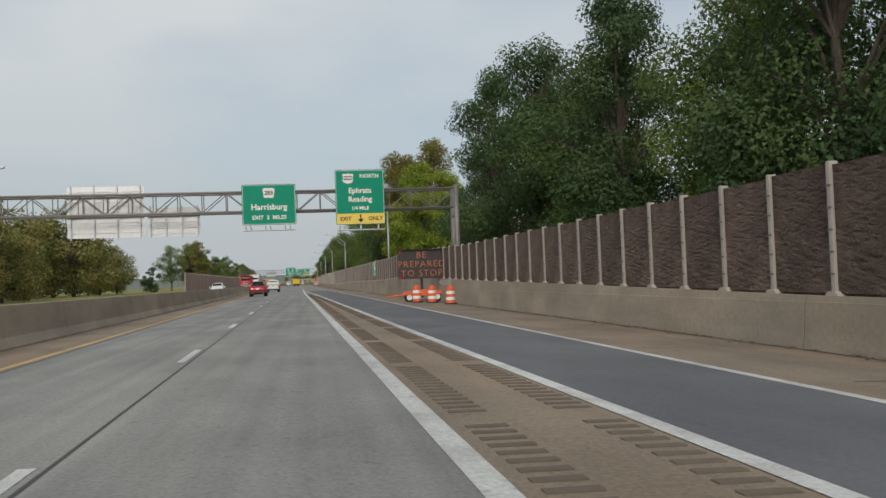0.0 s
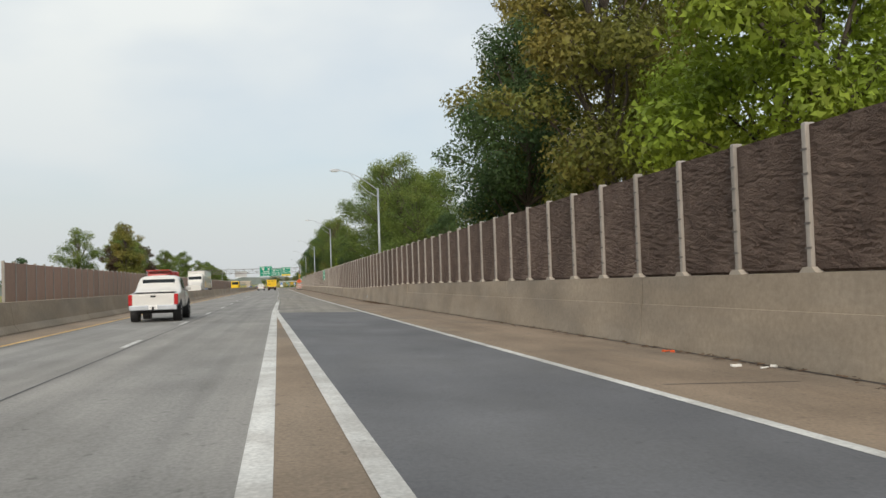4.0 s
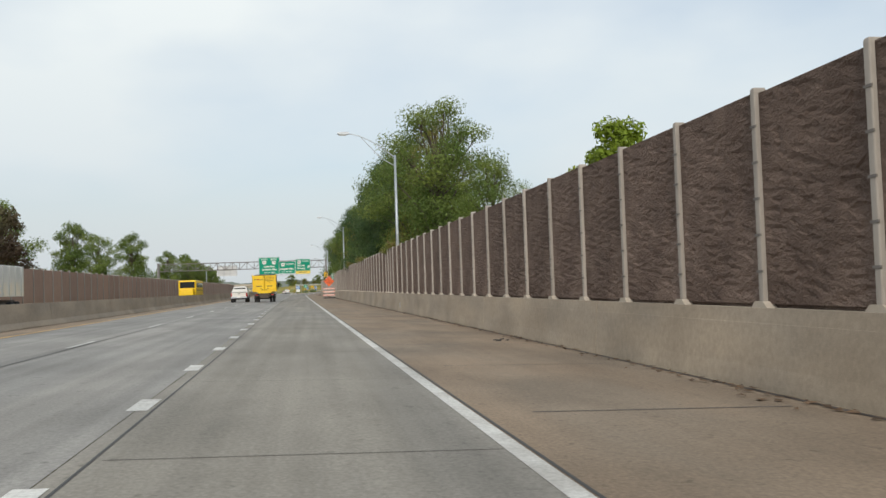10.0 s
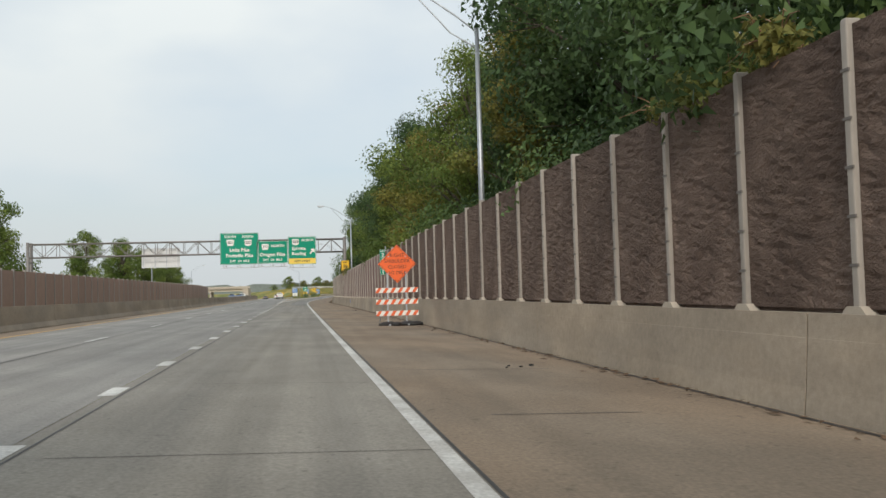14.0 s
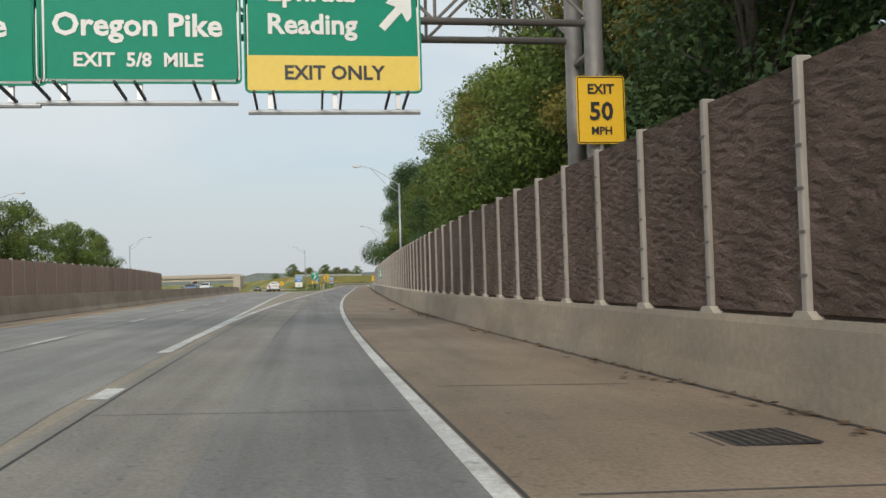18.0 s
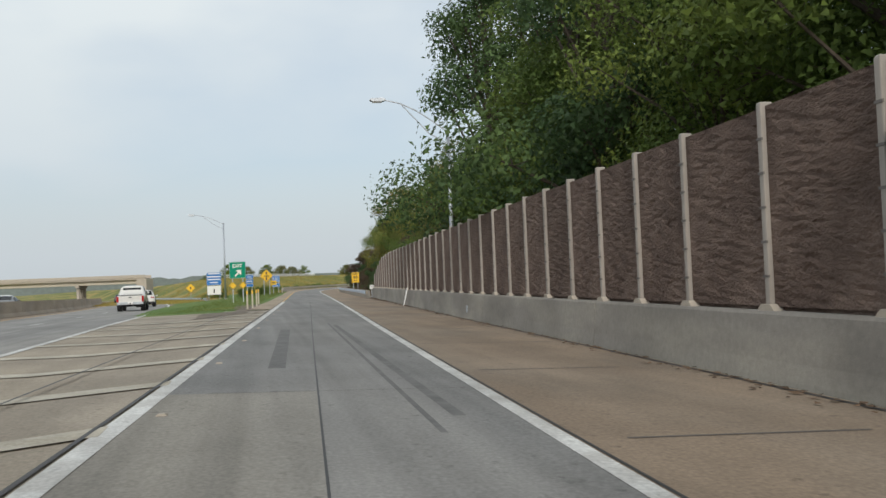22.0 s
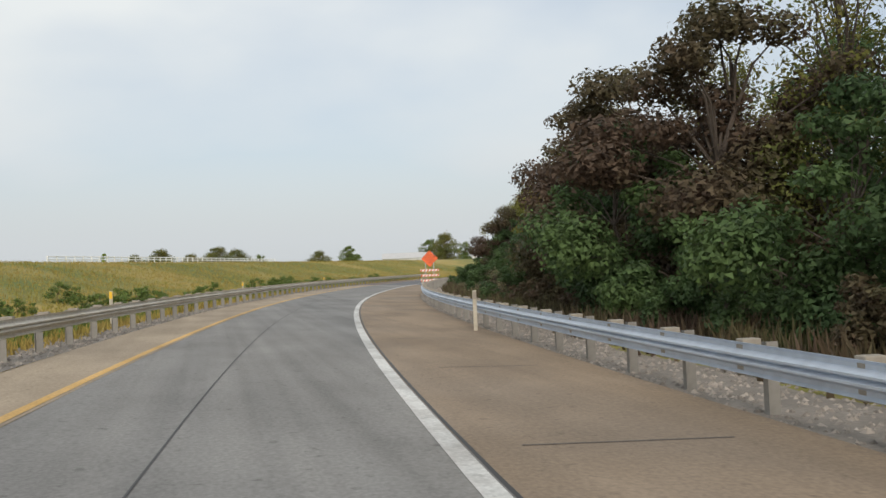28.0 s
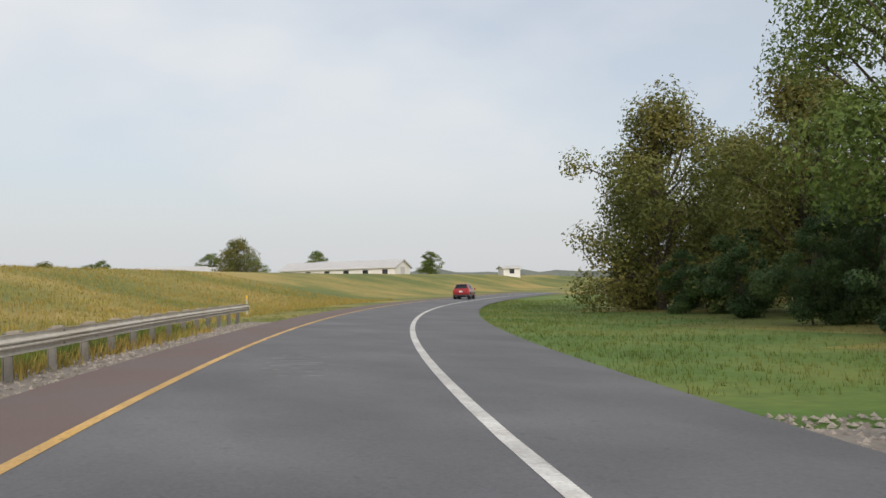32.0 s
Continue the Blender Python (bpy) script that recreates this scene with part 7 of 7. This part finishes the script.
def facing_truck(m, paint, label, length=7.5, box_mat="truck_red"):
    """Bonneted lorry with a load box, nose towards +y."""
    ob = thing("truck", m, label, "truck", "vehicles on the road")
    b = part("load_box", boxed((0, length / 2, 2.25), (2.5, length, 1.9), bevel=0.03), M[box_mat], ob)
    for k in range(5):
        for s_ in (-1, 1):
            part("rib", boxed((s_ * 1.28, 0.6 + k * (length - 1.2) / 4, 2.25), (0.08, 0.12, 1.8)), M[box_mat], b)
    part("cab_shield", boxed((0, length + 0.7, 3.3), (2.45, 1.6, 0.1), bevel=0.02), M[box_mat], ob)
    part("cab", loft([(length + 0.1, 1.1, 1.0, 0.9, 1.9, 2.9), (length + 1.3, 1.1, 1.0, 0.9, 1.9, 2.9), (length + 1.55, 1.1, 0.98, 0.9, 1.9, 2.1)]), M[paint], ob)
    part("windscreen", boxed((0, length + 1.5, 2.42), (1.9, 0.06, 0.62), Matrix.Translation((0, 0, 0)), bevel=0.02), M["glass"], ob)
    part("bonnet", loft([(length + 1.4, 0.85, 0.7, 0.8, 1.5, 1.95), (length + 2.8, 0.82, 0.66, 0.8, 1.4, 1.8), (length + 2.95, 0.8, 0.6, 0.85, 1.3, 1.7)]), M[paint], ob)
    g = part("grille", boxed((0, length + 2.97, 1.3), (1.0, 0.06, 0.8), bevel=0.02), M["rim"], ob)
    for k in range(7):
        part("grille_bar", boxed((-0.42 + k * 0.14, length + 3.01, 1.3), (0.04, 0.03, 0.72)), M["dark"], g)
    part("bumper", boxed((0, length + 3.02, 0.65), (2.3, 0.16, 0.3), bevel=0.03), M["rim"], ob)
    for s_ in (-1, 1):
        for y in (1.0, 2.2, length + 2.2):
            lorry_wheel(ob, s_ * 1.18, y, 0.5)
        part("headlight", boxed((s_ * 0.85, length + 2.9, 1.15), (0.24, 0.1, 0.2), bevel=0.02), M["white"], ob)
        part("mirror", boxed((s_ * 1.42, length + 1.4, 2.3), (0.2, 0.08, 0.5), bevel=0.03), M[paint], ob)
        part("chassis_rail", boxed((s_ * 0.45, length / 2 + 1, 0.95), (0.14, length + 3, 0.3)), M["chassis"], ob)
    return ob


def box_trailer(m, label, length=14.0):
    ob = thing("trailer_truck", m, label, "truck", "vehicles on the road")
    t = part("trailer_box", boxed((0, length / 2, 2.65), (2.6, length, 2.8), bevel=0.03), M["white_paint"], ob)
    for z in (1.3, 4.02):
        part("rail", boxed((0, length / 2, z), (2.64, length, 0.1)), M["rim"], t)
    part("skirt", boxed((1.2, length / 2, 0.9), (0.04, length * 0.5, 0.6)), M["white_paint"], ob)
    part("cab", loft([(length + 0.4, 1.2, 1.15, 0.7, 1.9, 3.6), (length + 2.2, 1.2, 1.15, 0.7, 1.9, 3.4), (length + 2.7, 1.15, 1.0, 0.7, 1.8, 2.2), (length + 3.9, 1.0, 0.85, 0.7, 1.4, 1.75)]), M["white_paint"], ob)
    part("windscreen", boxed((0, length + 2.5, 2.7), (2.0, 0.06, 0.8), bevel=0.02), M["glass"], ob)
    for s_ in (-1, 1):
        for y in (1.4, 2.7, length - 0.6, length + 0.7, length + 3.1):
            lorry_wheel(ob, s_ * 1.25, y, 0.5)
    return ob


def school_bus(m):
    ob = thing("bus", m, "yellow bus with dark windows on the far carriageway", "bus", "vehicles on the road")
    b = part("body", boxed((0, 4.5, 1.9), (2.4, 9.0, 2.2), bevel=0.18), M["yellow_paint"], ob)
    for s_ in (-1, 1):
        for k in range(8):
            part("window", boxed((s_ * 1.2, 1.0 + k * 0.98, 2.3), (0.04, 0.8, 0.62), bevel=0.012), M["glass"], b)
        for y in (2.0, 8.2):
            lorry_wheel(ob, s_ * 1.15, y, 0.48)
        part("stripe", boxed((s_ * 1.205, 4.5, 1.6), (0.02, 8.6, 0.08)), M["dark"], b)
    part("windscreen", boxed((0, 9.0, 2.35), (2.0, 0.05, 0.85), bevel=0.02), M["glass"], b)
    part("bonnet", boxed((0, 9.6, 1.35), (1.9, 1.3, 0.9), bevel=0.12), M["yellow_paint"], ob)
    return ob


junk_truck(EXIT.stand(TRUCK_S, -5.62))
light_vehicle(EXIT.stand(98.4, -10.1), SUV, "red_paint", "dark red crossover car with tinted windows and a black bumper", "car")
light_vehicle(EXIT.stand(142.0, -9.3), PICKUP, "white_paint", "white pickup truck in the lane beside the median barrier", "pickup truck", "pickup", "pickup_truck")
light_vehicle(EXIT.stand(369.0, -8.75), PICKUP, "white_paint", "pale pickup truck beside the yellow dump truck", "pickup truck", "pickup", "pickup_truck")
light_vehicle(MAIN.stand(643.0, -6.2), PICKUP, "white_paint", "white pickup truck on the sinking main road", "pickup truck", "pickup", "pickup_truck")
light_vehicle(MAIN.stand(668.0, -6.2), SUV, "white_paint", "white crossover car on the sinking main road", "car")
light_vehicle(MAIN.stand(720.0, -6.2), SEDAN, "grey_paint", "dark grey car far along the main road", "car", "sedan")
light_vehicle(MAIN.stand(765.0, -9.6), SUV, "grey_paint", "dark crossover car far along the main road", "car")
light_vehicle(EXIT.stand(RED_S, -2.1), SUV, "red_paint", "red crossover car at the far end of the ramp", "car")
facing_truck(MAIN.stand(214.0, -16.6, 0, 180), "truck_red", "red dump truck with a chrome grille on the far carriageway")
box_trailer(MAIN.stand(268.0, -16.8, 0, 180), "white box trailer truck on the far carriageway")
facing_truck(MAIN.stand(322.0, -20.5, 0, 180), "blue_paint", "blue and white box truck on the far carriageway", 6.0, "white_paint")
school_bus(MAIN.stand(398.0, -17.0, 0, 180))
for s_, o_, rows_, paint_, label_, kind_ in ((588, -15.6, SEDAN, "blue_paint", "blue car on the far carriageway", "sedan"), (612, -16.4, SUV, "white_paint", "white crossover on the far carriageway", "suv"),
                                             (630, -20.0, SUV, "blue_paint", "dark blue crossover on the far carriageway", "suv"), (655, -16.4, SEDAN, "grey_paint", "grey car on the far carriageway", "sedan"),
                                             (676, -20.0, SUV, "white_paint", "white crossover near the bridge on the far carriageway", "suv"), (130, -16.6, SUV, "white_paint", "white van-like car behind the median barrier", "suv")):
    light_vehicle(MAIN.stand(s_, o_, 0, 180), rows_, paint_, label_, "car", kind_)


# ---- small things ----
def leaf_litter(name, s0, s1, count, seed, label, spread=0.45):
    """Dead leaves and grit blown against the wall's foot."""
    rl = random.Random(seed)
    verts, faces = [], []
    for _ in range(count):
        s = rl.uniform(s0, s1)
        o = (wall_foot(s) if s < WALL_END else 2.9) - 0.06 - abs(rl.gauss(0, spread))
        x, y = EXIT.at(s, o)
        z = EXIT.lift(s, o) + 0.012
        a, w = rl.uniform(0, 6.28), rl.uniform(0.02, 0.07)
        i = len(verts)
        for k, q in enumerate((0, 1.57, 3.14, 4.71)):
            verts.append((x + w * math.cos(a + q) * (1.6 if k % 2 else 1), y + w * math.sin(a + q) * (1.6 if k % 2 else 1), z + rl.uniform(0, 0.03)))
        faces.append((i, i + 1, i + 2, i + 3))
    me = bpy.data.meshes.new(name)
    me.from_pydata(verts, [], faces)
    me.materials.append(M["litter"])
    tagged(new(name, me), label, "leaf litter", kind="stuff")


leaf_litter("leaf_litter", -10, WALL_END, 4500, 1, "brown dead leaves and grit along the wall's foot", 0.22)
leaf_litter("leaf_litter", 168, 182, 900, 2, "heap of rusty dead leaves against the barrier", 0.35)
leaf_litter("leaf_litter", 505, 512, 130, 3, "small heap of dead leaves and twigs by the barrier", 0.3)
leaf_litter("leaf_litter", 640, 660, 260, 4, "drift of brown leaves near the wall's end", 0.4)


def gravel_bed():
    """Loose stones under the guardrails."""
    rg = random.Random(9)
    strip("gravel_verge", EXIT, WALL_END, 843, 3.1, 5.6, -0.03, M["gravel"], 3, road)
    strip("gravel_verge", EXIT, 736, 872, -7.2, -5.9, -0.04, M["gravel"], 3, road)
    verts, faces = [], []
    for _ in range(30000):
        if rg.random() < 0.78:
            s, o = rg.uniform(WALL_END, 844), rg.uniform(3.05, 5.5)
        else:
            s, o = rg.uniform(736, 870), rg.uniform(-7.1, -5.9)
        x, y = EXIT.at(s, o)
        z = EXIT.lift(s, o) - 0.035
        r = rg.uniform(0.025, 0.062)
        a = rg.uniform(0, 6.28)
        i = len(verts)
        for k in range(4):
            verts.append((x + r * math.cos(a + k * 1.57) * rg.uniform(0.7, 1.2), y + r * math.sin(a + k * 1.57) * rg.uniform(0.7, 1.2), z))
        verts.append((x + r * rg.uniform(-0.3, 0.3), y + r * rg.uniform(-0.3, 0.3), z + r * rg.uniform(0.5, 0.9)))
        faces += [(i, i + 1, i + 4), (i + 1, i + 2, i + 4), (i + 2, i + 3, i + 4), (i + 3, i, i + 4)]
    me = bpy.data.meshes.new("gravel")
    me.from_pydata(verts, [], faces)
    me.materials.append(M["stone_bit"])
    tagged(new("gravel", me), "loose grey stones under the guardrail", "gravel", kind="stuff")


gravel_bed()


def grass(name, count, area, size, mat, label, seed):
    """Upright blades in tufts."""
    rg = random.Random(seed)
    verts, faces = [], []
    for _ in range(count):
        line, s, o = area(rg)
        x, y = line.at(s, o)
        z = ground_z_fast(x, y)
        for _k in range(3):
            a = rg.uniform(0, 6.28)
            h, w = size * rg.uniform(0.5, 1.3), size * rg.uniform(0.06, 0.12)
            bx, by = x + rg.gauss(0, size * 0.3), y + rg.gauss(0, size * 0.3)
            lx, ly = rg.gauss(0, 0.3) * h, rg.gauss(0, 0.3) * h
            i = len(verts)
            verts += [(bx - w * math.cos(a), by - w * math.sin(a), z - 0.02), (bx + w * math.cos(a), by + w * math.sin(a), z - 0.02), (bx + lx, by + ly, z + h)]
            faces.append((i, i + 1, i + 2))
    me = bpy.data.meshes.new(name)
    me.from_pydata(verts, [], faces)
    me.materials.append(mat)
    tagged(new(name, me), label, "grass", kind="stuff")


_gx, _gy = np.arange(-80, 141, 4.0), np.arange(560, 1001, 4.0)
_X, _Y = np.meshgrid(_gx, _gy)
_Z = terrain(_X, _Y)


def ground_z_fast(x, y):
    i, j = (x + 80) / 4, (y - 560) / 4
    a, b = min(max(int(i), 0), len(_gx) - 2), min(max(int(j), 0), len(_gy) - 2)
    u, v = min(max(i - a, 0), 1), min(max(j - b, 0), 1)
    return float((_Z[b, a] * (1 - u) + _Z[b, a + 1] * u) * (1 - v) + (_Z[b + 1, a] * (1 - u) + _Z[b + 1, a + 1] * u) * v)


grass("grass", 34000, lambda r: (EXIT, r.uniform(624, 900), -5.9 - abs(r.gauss(0, 5.0))), 0.07, M["blade"], "short mown grass beside the ramp", 21)
grass("tall_grass", 60000, lambda r: (EXIT, q, (-15 if q < 730 else -9) - abs(r.gauss(0, 26))) if (q := r.uniform(688, 930)) else None, 0.24, M["dry_blade"], "tall yellowing field grass", 22)
grass("verge_grass", 9000, lambda r: (EXIT, r.uniform(846, 930), 3.1 + abs(r.gauss(0, 5))), 0.12, M["blade"], "short green grass on the verge inside the bend", 23)
grass("weeds", 13000, lambda r: (EXIT, r.uniform(656, 842), 4.9 + abs(r.gauss(0, 1.6))), 0.6, M["leaf_brown"], "dry brown weeds behind the guardrail", 24)
grass("weeds", 6000, lambda r: (EXIT, r.uniform(725, 864), -6.7 - abs(r.gauss(0, 0.9))), 0.3, M["dry_blade"], "yellowing weeds behind the guardrail's posts", 25)
grass("weeds", 9000, lambda r: (EXIT, r.uniform(725, 864), -7.3 - abs(r.gauss(0, 1.3))), 0.42, M["leaf_green"], "green weeds thick behind the field-side guardrail", 26)
rq = random.Random(77)
for _ in range(70):
    s_ = rq.uniform(690, 850)
    tree_at("field_shrub", s_, -8.2 - abs(rq.gauss(0, 3.5)), rq.uniform(0.25, 0.6), rq.uniform(0, 360), wide=1.3, far=True)

# fittings on the barrier face and a drain in the shoulder
for s_, z_ in ((184.0, 0.35), (235.0, 0.4), (318.0, 0.4), (607.0, 0.35)):
    bx = part("junction_box", boxed((0, 0, 0), (0.05, 0.26, 0.26), bevel=0.012), M["steel"], None)
    bx.matrix_world = EXIT.place(s_, wall_foot(s_) + 0.1, EXIT.lift(s_, wall_foot(s_)) + z_)
    tagged(bx, "small grey metal junction box on the barrier face", "junction box", "junction boxes")
tag = thing("barrier_marker", EXIT.place(464.1, wall_foot(464.1) + 0.1, 0.42), "small blue painted plate on the barrier face", "marker plate")
part("plate", boxed((0, 0, 0), (0.03, 0.3, 0.3), bevel=0.008), M["sign_blue"], tag)
part("writing", boxed((-0.018, 0, 0.02), (0.006, 0.2, 0.04)), M["marker"], tag)
clamp = thing("panel_clamp", EXIT.place(464.2, wall_foot(464.2) + 0.25, 1.26), "dark rusted clamp fixed to a smooth wall panel", "clamp")
part("jaw", boxed((0, 0, 0), (0.1, 0.2, 0.09), bevel=0.02), M["chassis"], clamp)
part("bolt", rodded((0, -0.12, -0.03), (0, 0.22, 0.05), 0.03, seg=8), M["dark"], clamp)
dr = thing("storm_drain", EXIT.stand(477.5, 2.6), "dark iron drain grate set in the concrete shoulder", "storm drain")
part("grate_frame", boxed((0, 0, 0.004), (1.0, 0.75, 0.012)), M["dark"], dr)
for k in range(9):
    part("grate_bar", boxed((-0.4 + k * 0.1, 0, 0.012), (0.03, 0.68, 0.014)), M["chassis"], dr)
lean = thing("leaning_board", EXIT.stand(627.0, 3.2), "white striped marker board leaning against the barrier", "marker board")
part("board", boxed((0.18, 0, 0.55), (0.05, 0.24, 1.15), Matrix.Rotation(radians(14), 4, "Y")), M["white"], lean)
for k in range(4):
    part("stripe", boxed((0.148, 0, 0.18 + k * 0.27), (0.012, 0.2, 0.1), Matrix.Rotation(radians(14), 4, "Y")), M["dark"], lean)
rp = random.Random(55)
patch = tagged(new("scraped_patch"), "pale scuffed streaks scraped across the ramp's asphalt", "pavement patch", kind="structure")
for k in range(12):
    a_, o_ = 848.8 + 0.42 * k + rp.uniform(-0.15, 0.15), rp.uniform(-3.3, -2.9)
    strip("scuff", EXIT, a_, a_ + rp.uniform(0.08, 0.2), o_, o_ + rp.uniform(0.5, 1.3), 0.003 + 0.001 * (k % 2), M["patch"], 1, patch)

# tyre marks on the exit lane
skid = tagged(new("tyre_mark"), "dark rubber tyre marks on the exit lane", "tyre mark", kind="structure")
for a_, b_, o0, o1, w_ in ((588.2, 600.4, -2.77, -2.93, 0.14), (581.6, 604.5, -1.05, -1.6, 0.035), (582.6, 603.0, -0.74, -1.4, 0.07), (541.0, 549.0, -2.9, -2.8, 0.05)):
    strip("mark", EXIT, a_, b_, lambda s: o0 + (o1 - o0) * (s - a_) / (b_ - a_) - w_, lambda s: o0 + (o1 - o0) * (s - a_) / (b_ - a_) + w_, 0.0025, M["tyre_mark"], 2, skid)

# raised reflectors beside the gore's line
for k in range(19):
    q = 528.3 + 6.1 * k
    rf_ = part("reflector", prism(bmesh.new(), [(-0.06, 0), (0.06, 0), (0.035, 0.022), (-0.035, 0.022)], -0.05, 0.05), M["pale_concrete"], marks)
    rf_.matrix_world = EXIT.stand(q, -3.78)


M["dry_stem"] = material("dry_stem", (0.24, 0.14, 0.08), 0.9, vary=0.25)


def vine(s0, s1, count, seed, fall=0.3):
    """Creeper hanging over the top of the noise wall."""
    rv = random.Random(seed)
    blobs = []
    for _ in range(int((s1 - s0) * 3)):
        q = rv.uniform(s0, s1)
        x, y = EXIT.at(q, wall_foot(q) + rv.uniform(0.15, 0.9))
        blobs.append((x, y, wall_top(q) + rv.uniform(-fall, 0.3), rv.uniform(0.18, 0.42), 0.8))
    v, f = leaf_cloud(rv, blobs, int(count * 1.5), 0.09)
    ob = thing("creeper", pose(0, 0, 0), "yellow-green creeper hanging over the noise wall", "creeper", "creepers")
    me = bpy.data.meshes.new("leaves")
    me.from_pydata([tuple(p) for p in v], [], f)
    me.materials.append(M["leaf_olive"])
    new("leaves", me).parent = ob
    bm = bmesh.new()
    for x, y, z, r, _f in blobs[::2]:  # bare stems
        a = Vector((x, y, z))
        for _k in range(3):
            e = a + Vector((rv.uniform(-0.5, 0.1), rv.uniform(-1.1, 1.1), rv.uniform(-0.25, 0.45)))
            mid = a.lerp(e, 0.5) + Vector((0, 0, rv.uniform(0.0, 0.2)))
            rod(bm, a, mid, 0.012, 0.01, 4)
            rod(bm, mid, e, 0.01, 0.005, 4)
    tagged(part("stems", bm, M["dry_stem"], ob), kind="stuff")


vine(324, 329, 1500, 1)
vine(352, 361, 1500, 2, 0.1)
vine(375, 381, 1000, 3, 0.05)
vine(470, 476, 900, 4)

rs_ = random.Random(8)
# litter on the shoulder
for s_, o_, c_ in ((383.0, 2.9, "dark"), (412.0, 3.2, "pale_concrete"), (441.0, 3.4, "dark"), (516.0, 2.4, "dark"), (530.5, 3.2, "pale_concrete"), (118.0, 2.9, "white"), (121.5, 3.0, "orange_plastic"), (285.0, 3.5, "dark")):
    bit = thing("debris", EXIT.stand(s_, o_), "scrap of torn rubber and plastic lying on the shoulder", "debris", "litter")
    for k in range(4):
        part("scrap", boxed((rs_.uniform(-0.25, 0.25), rs_.uniform(-0.3, 0.3), 0.02), (rs_.uniform(0.04, 0.16), rs_.uniform(0.02, 0.06), 0.025), Matrix.Rotation(rs_.uniform(0, 3), 4, "Z"), bevel=0.008), M[c_], bit)
slab = thing("concrete_patch", EXIT.place(58.6, wall_foot(58.6) + 0.18, 1.1), "pale repaired panel on the barrier face", "barrier patch")
part("panel", boxed((0, 0, 0), (0.03, 5.0, 0.36), bevel=0.01), M["pale_patch"], slab)
